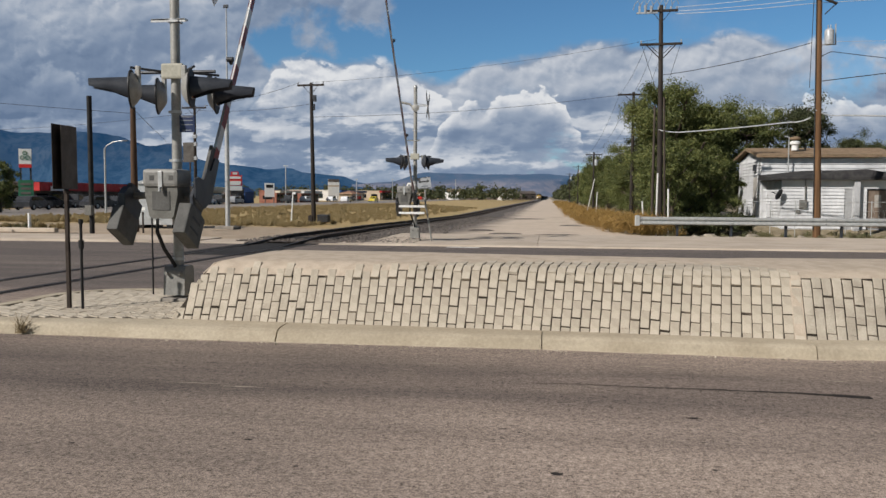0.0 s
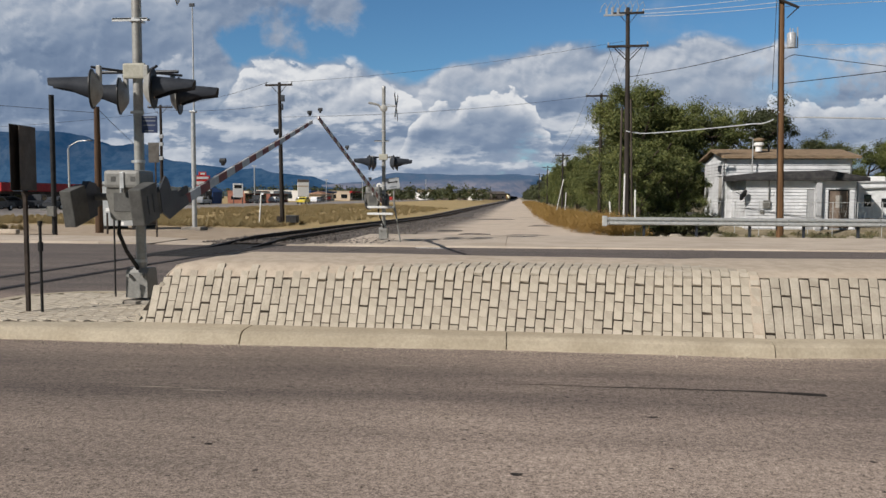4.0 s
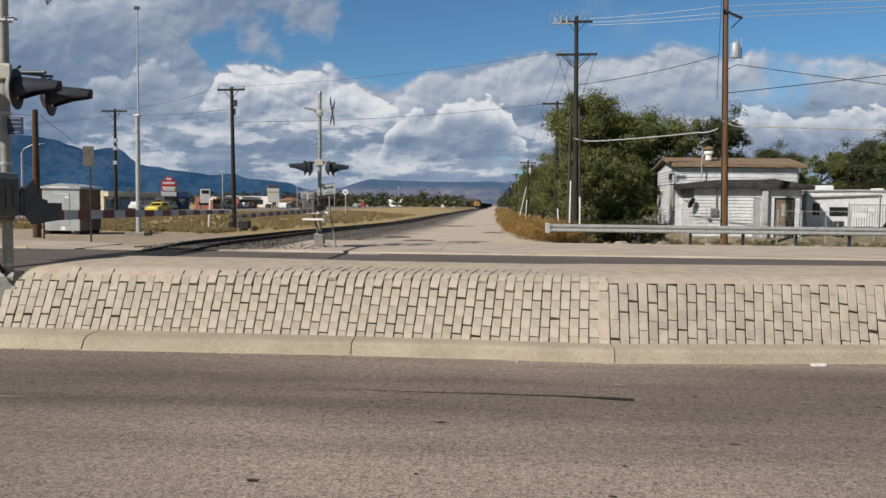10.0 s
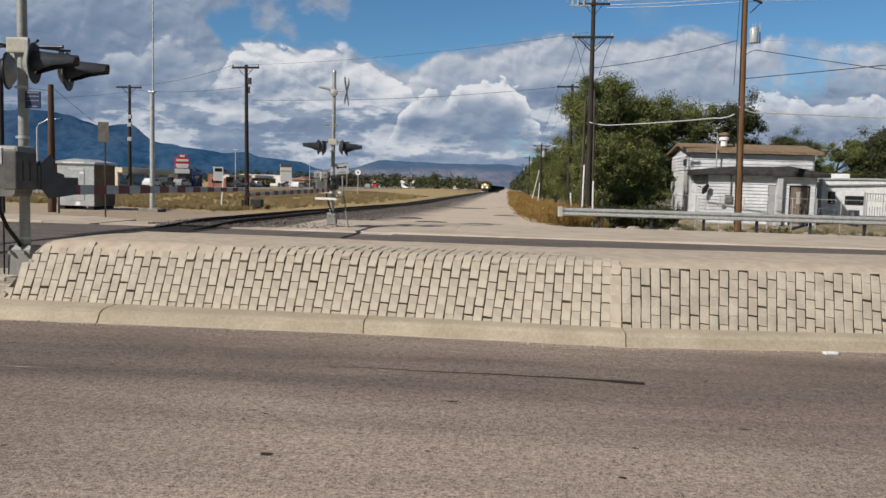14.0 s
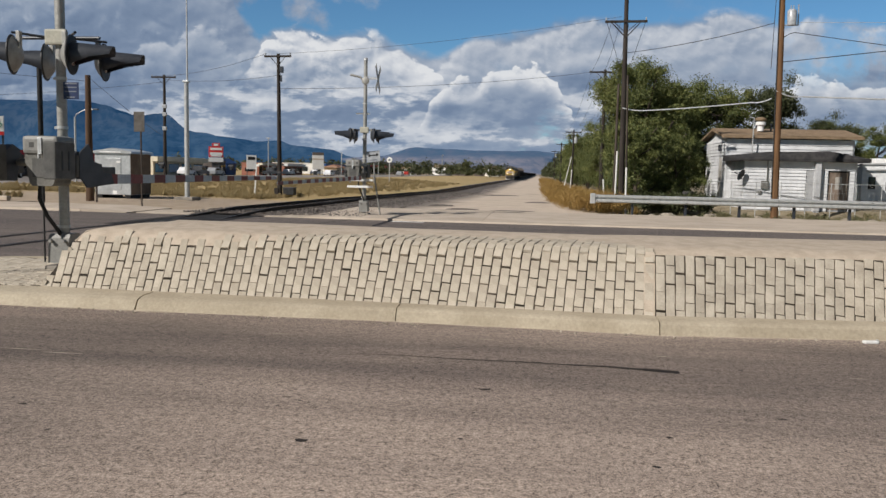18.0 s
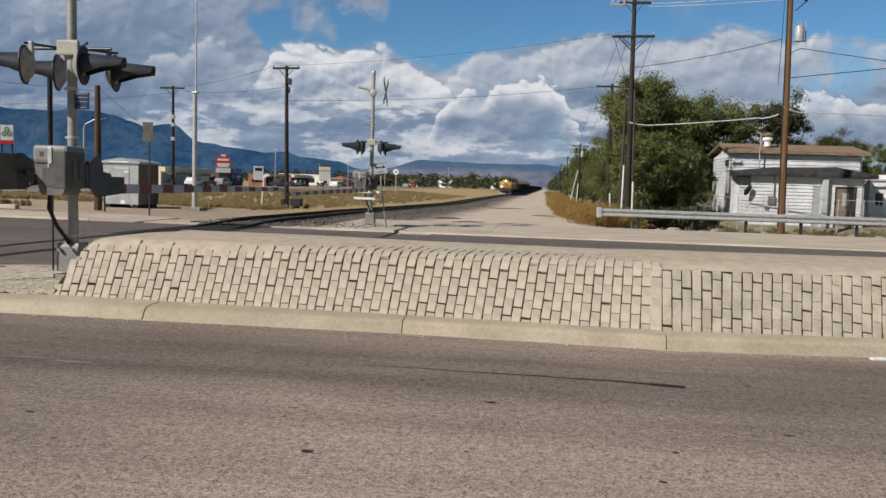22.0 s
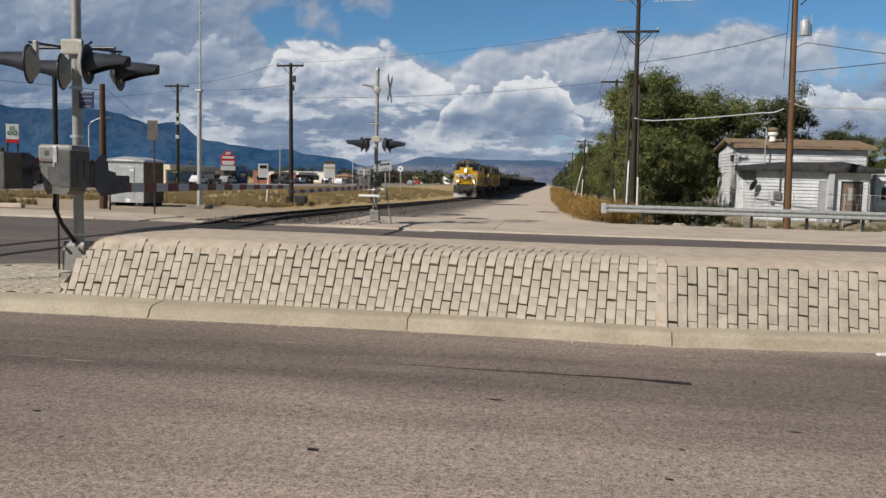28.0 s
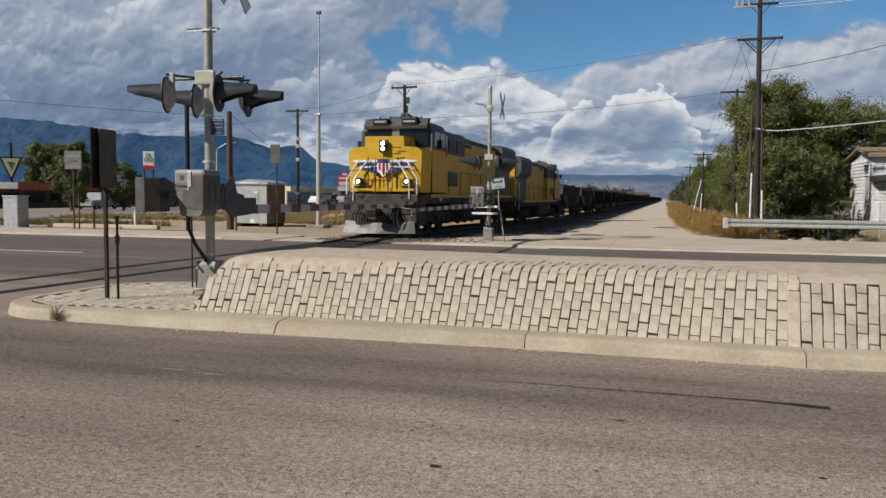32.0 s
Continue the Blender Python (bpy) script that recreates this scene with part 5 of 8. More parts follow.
    pts = [(-0.12, yb - 0.02, zc - 0.3), (-0.13, yb - 0.02, zc - 0.55), (-0.08, yb + 0.08, zc - 0.8), (-0.02, -0.12, zc - 1.02), (0.0, -0.10, 0.5)]
    part("cable_hose", Shape().tube(pts, 0.028, 10), "black_paint", sig, "black flexible cable hose", True)
    if way < 0:
        for z in (zc - 0.40, zc - 0.64):
            part("cross_bar", Shape().box(-0.50, yb - 0.26, z - 0.04, 0.44, yb - 0.16, z + 0.04, 0.01), "rail_white", sig, "white cross bar")
        for ra, rb in (((0.42, -0.2, zc - 0.3), (0.66, -0.25, 0.0)), ((-0.42, -0.2, zc + 0.2), (-0.46, -0.3, zc - 0.5)), ((0.40, -0.2, zc + 0.2), (0.44, -0.3, zc - 0.5))):
            part("brace_rod", Shape().bar(ra, rb, 0.03), "box_light", sig)
    # the gate, turning on the shaft
    pivot = (0.0, yb + 0.05, zc - (0.06 if way > 0 else 0.12))
    gate = part("gate_arm", Shape().box(ax - 0.035, 0.0 if way > 0 else -0.9, -0.20, ax + 0.015, 0.9 if way > 0 else 0.0, -0.02, 0.01).box(ax - 0.055, -0.16, -0.17, ax + 0.035, 0.16, 0.14, 0.03), "weight_paint", sig, "red and white striped boom barrier arm", m=pose(*pivot))
    part("arm_hub", Shape().box(ax - 0.945 - kx, -0.16, -0.14, ax - 0.855 - kx, 0.16, 0.14, 0.03), "weight_paint", gate)
    n = int(length / 0.41)
    zz, t = -0.20, 0.017
    ends = [(0.5 * way, zz - 0.066), (length * way, zz - 0.036), (length * way, zz + 0.036), (0.5 * way, zz + 0.066)]
    part("arm_blade", Shape().prism(ends, "x", ax - t, ax + t), "gate_white", gate, "pale grey arm blade")
    for i in range(n):
        a, b = 0.55 + i * (length - 0.55) / n, 0.55 + (i + 1) * (length - 0.55) / n
        ha, hb = 0.075 - 0.035 * i / n, 0.075 - 0.035 * (i + 1) / n
        o = [(a * way, zz - ha), (b * way, zz - hb), (b * way, zz + hb), (a * way, zz + ha)]
        s = Shape().prism(o, "x", ax + t, ax + t + 0.004).prism(o, "x", ax - t - 0.004, ax - t)
        part("stripe", s, "gate_red" if i % 2 == 0 else "gate_white", gate, "red stripe" if i % 2 == 0 else "white stripe")
    for k in (0.29, 0.66, 0.985):
        part("arm_lamp", Shape().box(ax - 0.025, way * length * k - 0.04, -0.03, ax + 0.025, way * length * k + 0.04, 0.06, 0.01).bar((ax - 0.05, way * length * k, 0.05), (ax + 0.05, way * length * k, 0.05), 0.04), "signal_black", gate, "small dark lamp on the arm")
    for sx in (-1, 1):
        # side plate and slab weight on the tail
        xx = ax - 0.01 if sx > 0 else ax - 0.90 - kx
        o = [(-way * -0.12, 0.16), (-way * 0.10, 0.19), (-way * 0.32, 0.06), (-way * 0.60, 0.10), (-way * 0.62, -0.10), (-way * 0.30, -0.16), (-way * 0.05, -0.20), (-way * -0.14, -0.10)]
        part("support_plate", Shape().prism(o, "x", xx - 0.022, xx + 0.022), "hood_grey", gate, "dark steel support plate")
        if sx < 0:
            part("counterweight", Shape().box(xx - 0.08, min(-way * 0.28, -way * 0.66), -0.24, xx + 0.08, max(-way * 0.28, -way * 0.66), 0.26, 0.015), "weight_paint", gate, "grey slab counterweight")
            part("weight_arm", Shape().prism([(-way * 0.02, -0.24), (-way * 0.25, -0.24), (-way * 0.40, -0.22), (-way * 0.40, 0.18), (-way * 0.30, 0.15), (-way * 0.10, 0.27), (way * 0.06, 0.20)], "x", xx - 0.05, xx + 0.05), "hood_grey", gate, "deep dark steel weight arm")
            continue
        part("counterweight", Shape().box(xx - 0.09, min(-way * 0.26, -way * 0.72), -0.20, xx + 0.09, max(-way * 0.26, -way * 0.72), 0.30, 0.02), "weight_paint", gate, "grey slab counterweight")
        for k in (0.40, 0.55):
            part("weight_slot", Shape().box(xx + 0.086, min(-way * k, -way * (k + 0.03)), -0.08, xx + 0.094, max(-way * k, -way * (k + 0.03)), 0.18), "signal_black", gate)
    if way > 0:
        part("gate_shield", Shape().prism([(-0.10, 0.16), (0.12, 0.30), (0.20, 0.22), (0.26, 0.05), (0.46, 0.02), (0.50, -0.10), (0.74, -0.13), (0.80, -0.27), (0.10, -0.32), (-0.10, -0.16)], "x", ax + 0.02, ax + 0.045), "hood_grey", gate, "dark conversion bracket plate")
    GATES.append((gate, way, pivot))
    return sig


def thin_posts():
    """The posts and the dark sign on the nose of the island."""
    s = thing("sign_post", "brown steel sign post with a tall dark sign seen from behind", "sign", pose(-6.42, 9.97, 0.15))
    part("post", Shape().box(-0.024, -0.024, -0.05, 0.024, 0.024, 2.46, 0.004), "post_brown", s)
    part("sign_panel", Shape().box(-0.035, -0.25, 1.62, -0.027, 0.25, 2.48, 0.003), "sign_brown", s, "dark brown back of a sign")
    part("sign_panel", Shape().box(0.027, -0.17, 1.62, 0.036, 0.24, 2.47, 0.003), "sign_back_dark", s, "dull dark sign panel", m=pose(0, 0, 0, 0, 0, 5))
    part("bracket", Shape().box(-0.03, -0.03, 1.56, 0.08, 0.03, 1.60), "post_brown", s)
    for x, y, h, label in ((-6.20, 9.93, 1.22, "short brown steel stub post beside the sign post"), (-6.07, 11.62, 1.25, "thin dark steel rod beside the signal base")):
        p = thing("stub_post", label, "post", pose(x, y, 0.15))
        part("post", Shape().bar((0, 0, -0.05), (0, 0, h), 0.019 if y < 11 else 0.013, seg=10), "black_paint", p)
        if y < 11:
            part("clamp", Shape().bar((0, 0, h - 0.4), (0, 0, h - 0.28), 0.034, seg=10), "black_paint", p)
            part("cap", Shape().bar((0, 0, h - 0.06), (0, 0, h), 0.03, seg=10), "black_paint", p)


# ---------------------------------------------------------------- utility poles
def utility_pole(x, y, h, mat, label, arms=(), r=0.15, lean=0.0, group="utility poles"):
    """arms: (height, half length along x, kind)."""
    p = thing("utility_pole", label, "utility pole", pose(x, y, 0, 0, lean, 0), group)
    part("pole", Shape().bar((0, 0, -0.9), (0, 0, h), r, r * 0.62, 14), mat, p, "", True)
    for z, half, kind in arms:
        a = part("crossarm", Shape().box(-half, -0.16, z - 0.06, half, -0.06, z + 0.06, 0.008), mat, p)
        for sx in (-1, 1):
            part("brace", Shape().bar((sx * half * 0.55, -0.12, z - 0.05), (sx * 0.05, -0.10, z - 0.55), 0.018, seg=6), mat, p)
        n = {"pins": 4, "many": 6, "plain": 2}[kind]
        for i in range(n):
            xx = -half * 0.94 + 2 * half * 0.94 * i / (n - 1)
            part("insulator", Shape().lathe([(0.02, 0.0), (0.05, 0.03), (0.03, 0.07), (0.05, 0.11), (0.02, 0.16)], (xx, -0.11, z + 0.06), "z", 8), "porcelain", a)
    return p


def wire(a, b, sag, r=0.012, mat="cable", n=14):
    a, b = Vector(a), Vector(b)
    pts = [a.lerp(b, i / n) - Vector((0, 0, sag * 4 * (i / n) * (1 - i / n))) for i in range(n + 1)]
    s = Shape().tube(pts, r, 5)
    return solid("overhead_wire", s, mat, "thin overhead wire sagging between poles" if mat == "cable" else "bright aluminium service cable between poles", "wire", group="overhead wires")


def transformer(p, x, y, z):
    t = part("transformer", Shape().lathe([(0.05, -0.42), (0.21, -0.40), (0.22, 0.28), (0.16, 0.36), (0.05, 0.38)], (x, y, z), "z", 16), "porcelain", p, "pale grey can transformer", True)
    part("bushing", Shape().bar((x - 0.06, y, z + 0.36), (x - 0.06, y, z + 0.56), 0.025).bar((x + 0.07, y, z + 0.36), (x + 0.07, y, z + 0.56), 0.025), "porcelain", t)


def make_poles():
    # tall dark pole with a low side bank
    p = utility_pole(-15.03, 50.0, 8.95, "pole_dark", "dark wooden utility pole with one crossarm beside the track", [(8.78, 0.88, "plain")], 0.16, -0.8)
    part("fuse_box", Shape().box(0.10, -0.12, 7.75, 0.32, 0.1, 8.15, 0.02).box(0.14, -0.10, 7.2, 0.24, 0.02, 7.6, 0.02), "hood_grey", p)
    part("base_sleeve", Shape().box(-0.32, -0.2, 0, -0.02, 0.2, 0.42, 0.03), "pole_dark", p)
    b = thing("junction_crate", "low dark box on the ground beside a pole", "box", pose(-14.25, 49.6, 0.0))
    part("crate_body", Shape().box(-0.35, -0.3, 0.0, 0.35, 0.3, 0.42, 0.03), "signal_black", b)
    part("crate_lid", Shape().box(-0.37, -0.32, 0.42, 0.37, 0.32, 0.48, 0.01), "hood_grey", b)
    p = utility_pole(-27.7, 60.0, 8.75, "pole_dark", "dark wooden utility pole with transformers by the highway", [(8.55, 1.0, "plain")], 0.15)
    for z in (6.3, 5.7, 4.6):
        part("meter_box", Shape().box(-0.05, -0.3, z - 0.14, 0.25, -0.1, z + 0.14, 0.02), "porcelain", p)
    # tall slim lighting mast
    p = thing("antenna_mast", "tall slim galvanised mast with a thick lower tube", "mast", pose(-16.28, 39.0, 0.0))
    part("lower_tube", Shape().bar((0, 0, 0.1), (0, 0, 5.95), 0.125, 0.11, 16), "galvanised", p, "", True)
    part("upper_tube", Shape().bar((0.05, 0, 5.9), (0.05, 0, 11.3), 0.045, 0.03, 10), "galvanised", p, "", True)
    part("tube_collar", Shape().box(-0.16, -0.14, 5.9, 0.16, 0.14, 5.98, 0.02), "galvanised", p)
    part("tip", Shape().box(-0.10, -0.05, 11.15, 0.16, 0.05, 11.32, 0.02), "hood_grey", p)
    part("foot_plate", Shape().box(-0.5, -0.5, -0.05, 0.5, 0.5, 0.12, 0.03), "concrete_base", p, "low concrete footing")
    # short brown pole, black pole
    p = utility_pole(-18.84, 34.4, 5.68, "pole_brown", "weathered reddish wooden pole with a cut-off top", [], 0.19)
    p = thing("black_pole", "slim black steel pole with a small meter box", "pole", pose(-18.53, 30.4, 0.1))
    part("pole", Shape().bar((0, 0, 0), (0, 0, 5.6), 0.10, 0.10, 14), "black_paint", p, "", True)
    part("meter_box", Shape().box(-0.14, -0.28, 0.75, 0.14, -0.08, 1.15, 0.02).bar((-0.5, -0.15, 1.02), (0, -0.15, 1.02), 0.03), "box_paint", p)
    # street lamp with a bent arm
    for x, y, h in ((-38.9, 66.0, 6.45),):
        p = thing("street_lamp", "grey street lamp with a bent arm by the highway", "street lamp", pose(x, y, 0))
        part("post", Shape().bar((0, 0, 0), (0, 0, h - 0.7), 0.09, 0.07), "galvanised", p)
        part("arm", Shape().tube([(0, 0, h - 0.8), (0.15, 0, h - 0.45), (0.9, 0, h - 0.08), (1.9, 0, h)], 0.035), "galvanised", p)
        part("lamp_head", Shape().box(1.7, -0.12, h - 0.07, 2.2, 0.12, h + 0.05, 0.03), "hood_grey", p)
    # sign backs and posts beyond the road
    p = thing("road_sign", "grey-brown road sign seen from behind on a thin post", "road sign", pose(-14.1, 30.1, 0.14))
    part("post", Shape().box(-0.025, -0.02, -0.12, 0.025, 0.02, 3.5), "post_brown", p)
    part("sign_panel", Shape().box(-0.27, -0.036, 2.86, 0.17, -0.024, 3.64, 0.004), "sign_back", p)
    # right-hand side
    p = utility_pole(6.05, 44.0, 11.9, "pole_dark", "tall dark utility pole with two crossarms and many insulators", [(9.84, 1.1, "plain"), (11.58, 0.85, "many")], 0.17, -0.8)
    for k in range(7):
        a = -1.1 + 0.33 * k
        part("jumper", Shape().tube([(a, -0.1, 11.9), (a - 0.12, -0.2, 12.15 + 0.06 * (k % 3)), (a - 0.3, -0.1, 11.95), (a - 0.35, 0, 11.7)], 0.02, 6), "porcelain", p, "pale looped jumper wire")
    part("cutout_rack", Shape().box(-1.3, -0.2, 11.45, -0.2, -0.1, 11.53).box(-1.2, -0.22, 11.5, -1.1, -0.1, 11.85).box(-0.9, -0.22, 11.5, -0.8, -0.1, 11.9).box(-0.6, -0.22, 11.5, -0.5, -0.1, 11.85), "porcelain", p)
    for sx in (-1, 1):
        part("arm_brace", Shape().bar((sx * 0.75, -0.12, 9.79), (0.0, -0.12, 9.0), 0.03, seg=6), "pole_dark", p)
    for sx in (-1, 1):
        part("strain_wire", Shape().bar((sx * 1.0, -0.1, 9.79), (sx * 0.3, -0.1, 7.6), 0.012, seg=5), "cable", p)
    p = thing("guy_pole", "second thinner pole strapped beside the utility pole", "utility pole", pose(5.66, 44.1, 0, 0, 0.2, 0))
    part("pole", Shape().bar((0, 0, -0.6), (0, 0, 6.6), 0.08, 0.06, 10), "pole_wood", p, "", True)
    p = thing("guy_pole", "thin leaning brace pole at the foot of the utility pole", "utility pole", pose(6.28, 43.6, 0, 0, -1.6, 0))
    part("pole", Shape().bar((0, 0, -0.6), (0, 0, 7.0), 0.06, 0.045, 8), "pole_wood", p, "", True)
    for x, y, h, w in ((5.33, 39.9, 2.9, 0.5), (5.72, 38.6, 2.1, -1.0), (5.05, 42.5, 1.5, -4), (4.45, 90.0, 3.8, 12), (4.7, 78.0, 2.2, 3)):
        p = thing("guy_marker", "white sleeve on a guy wire by the track", "post", pose(x, y, 0, 0, w, 0))
        part("sleeve", Shape().bar((0, 0, -0.6), (0, 0, h), 0.045, 0.04, 10), "shop_white", p)
        part("tip", Shape().bar((0, 0, h), (0, 0, h + 0.35), 0.012, seg=6), "cable", p)
    p = utility_pole(6.2, 60.0, 9.4, "pole_dark", "dark utility pole with one crossarm among the trees", [(9.2, 1.15, "plain")], 0.16)
    transformer(p, -0.45, -0.1, 7.6)
    transformer(p, 0.4, -0.1, 7.9)
    for y, h in ((110.0, 7.8), (165.0, 8.2), (225.0, 8.4)):
        p = utility_pole(6.25, y, h, "pole_dark", "distant utility pole along the track", [(h - 0.35, 1.1, "plain")], 0.16)
        transformer(p, 0.3, -0.1, h - 1.4)
    p = utility_pole(13.5, 42.0, 14.0, "pole_red", "tall reddish wooden utility pole in front of the house", [], 0.19, -1.3)
    part("crossarm", Shape().bar((-0.2, -0.22, 11.68), (0.75, -0.26, 11.22), 0.07, seg=6), "pole_dark", p, "short tilted dark crossarm")
    part("arm_brace", Shape().bar((0.7, -0.24, 11.22), (0.2, -0.2, 10.75), 0.03, seg=6), "pole_dark", p)
    transformer(p, 0.45, -0.1, 9.68)
    part("transformer_bracket", Shape().box(0.1, -0.05, 9.28, 0.80, 0.05, 9.32).box(0.76, -0.05, 9.28, 0.80, 0.05, 10.3), "porcelain", p)
    part("riser", Shape().bar((-0.2, -0.1, 0.1), (-0.14, -0.08, 12.6), 0.03, seg=8).bar((-0.45, -0.1, 7.2), (-0.25, -0.1, 12.5), 0.015, seg=6), "cable", p)
    # wires
    wire((-15.05, 49.9, 6.75), (6.05, 59.9, 9.3), 0.35)
    wire((-15.05, 49.9, 8.95), (5.66, 43.9, 10.1), 0.3, 0.008)
    wire((-15.05, 49.9, 7.6), (-27.7, 60, 8.4), 0.25)
    wire((-27.7, 60, 8.2), (-80, 75, 8.8), 1.0)
    wire((-15.9, 49.9, 8.95), (-28.5, 60, 8.65), 0.35)
    wire((-18.7, 34.4, 5.5), (-27.7, 60, 3.9), 0.1, 0.01)
    wire((-18.7, 34.4, 5.4), (-60, 20, 9.5), 0.5, 0.01)
    for za, zb, zc in ((11.75, 11.9, 12.85), (11.55, 11.57, 12.7), (11.41, 11.34, 12.6)):
        wire((6.6, 43.9, za), (12.95, 42.0, zb), 0.06, 0.014, "cable_silver")
        wire((12.95, 42.0, zb), (60, 38, zc), 0.1, 0.014, "cable_silver")
    wire((5.9, 43.9, 8.2), (12.95, 42.0, 9.42), 0.15, 0.018)
    wire((13.25, 42.0, 8.55), (13.95, 42.0, 8.96), -0.08, 0.02)
    wire((13.95, 42.0, 8.96), (32, 40.6, 6.5), 0.12, 0.018)
    wire((13.25, 42.0, 7.5), (60, 38, 13.3), 0.25, 0.022)
    wire((13.9, 42.0, 9.45), (60, 38, 9.0), 0.1, 0.01, "cable_silver")
    wire((5.9, 43.9, 5.32), (6.95, 43.6, 5.16), 0.04, 0.03, "cable_silver")
    wire((6.95, 43.6, 5.16), (12.1, 42.2, 5.53), 0.04, 0.03, "cable_silver")
    wire((12.1, 42.2, 5.53), (13.0, 41.9, 5.72), 0.08, 0.03, "cable_silver")
    wire((13.2, 41.9, 6.1), (14.5, 41.9, 5.82), 0.12, 0.028, "cable_silver")
    wire((14.5, 41.9, 5.82), (60, 38, 4.8), 0.1, 0.045, "cable_silver")
    for k in range(3):
        wire((5.2 + 0.45 * k, 44, 9.95), (5.2 + 0.9 * k, 60, 9.25), 0.3, 0.01)
        wire((5.2 + 0.9 * k, 60, 9.25), (5.3 + 0.9 * k, 110, 7.5), 0.8, 0.01)
        wire((5.3 + 0.9 * k, 110, 7.5), (5.3 + 0.9 * k, 165, 7.9), 0.8, 0.012)


# ---------------------------------------------------------------- guard rail, house
def guard_rail():
    g = thing("guard_rail", "long galvanised steel beam guard rail on posts beside the sidewalk", "guard rail", pose(0, 0, -0.04))
    yr = 36.0
    prof = [(0.0, 0.53), (-0.085, 0.57), (-0.085, 0.64), (0.0, 0.69), (0.0, 0.725), (-0.085, 0.775), (-0.085, 0.85), (0.0, 0.885)]
    x = 4.08
    while x < 18.5:
        s = Shape()
        vs, fs = [], []
        for xx in (x, x + 3.87):
            vs += [(xx, yr + a, z) for a, z in prof] + [(xx, yr + a + 0.012, z) for a, z in prof]
        n = len(prof)
        for i in range(n - 1):
            fs += [(i, i + 1, 2 * n + i + 1, 2 * n + i), (n + i, 3 * n + i, 3 * n + i + 1, n + i + 1)]
        s._add(vs, fs)
        beam = part("beam", s, "galvanised", g)
        for z in (0.605, 0.812):
            part("splice_bolt", Shape().lathe([(0.005, -0.015), (0.022, -0.01), (0.022, 0.004)], (x + 0.12, yr - 0.087, z), "y", 8), "hood_grey", beam)
        x += 3.86
    s = Shape().prism([(yr - 0.12, 0.49), (yr + 0.02, 0.51), (yr + 0.02, 0.92), (yr - 0.12, 0.94)], "x", 3.93, 4.09).bar((3.93, yr - 0.07, 0.49), (3.93, yr - 0.07, 0.94), 0.055, seg=10)
    part("end_piece", s, "galvanised", g, "pale flared end piece")
    for i in range(6):
        xx = 5.75 + i * 2.3
        post = part("post", Shape().box(xx - 0.05, yr + 0.10, -0.5, xx + 0.05, yr + 0.24, 0.82, 0.008), "hood_grey", g, "dark steel post")
        part("spacer_block", Shape().box(xx - 0.06, yr + 0.012, 0.55, xx + 0.06, yr + 0.10, 0.85, 0.006), "pole_wood", post)


def siding_wall(parent, name, a, b, z0, z1, out, holes=(), step=0.2):
    """Lapped boards on a wall from a to b (plan), each board a part; holes: (along0, along1, z0, z1)."""
    a, b = Vector((*a, 0)), Vector((*b, 0))
    d = (b - a).normalized()
    o = Vector((*out, 0))
    length = (b - a).length
    w = part(name, Shape()._add([(*(a + d * l - o * t).xy, z) for z in (z0, z1) for t in (0.14, 0.0) for l in (0, length)], [(0, 1, 3, 2), (4, 6, 7, 5), (0, 2, 6, 4), (1, 5, 7, 3), (0, 4, 5, 1), (2, 3, 7, 6)]), "siding_gap", parent)
    z = z0
    while z < z1 - 0.02:
        top = min(z + step, z1)
        runs = [(0.0, length)]
        for h0, h1, hz0, hz1 in holes:
            if hz0 < top - 0.01 and hz1 > z + 0.01:
                runs = [r for s0, s1 in runs for r in ((s0, min(s1, h0)), (max(s0, h1), s1)) if r[1] - r[0] > 0.02]
        for s0, s1 in runs:
            p0, p1 = a + d * s0, a + d * s1
            vs = [(*(p0 + o * 0.055).xy, z), (*(p1 + o * 0.055).xy, z), (*(p1 + o * 0.006).xy, top), (*(p0 + o * 0.006).xy, top), (*p0.xy, z), (*p1.xy, z), (*p1.xy, top), (*p0.xy, top)]
            part("board", Shape()._add(vs, [(0, 1, 2, 3), (4, 5, 1, 0), (3, 2, 6, 7), (0, 3, 7, 4), (1, 5, 6, 2)]), "siding_white", w)
        z += step
    return w


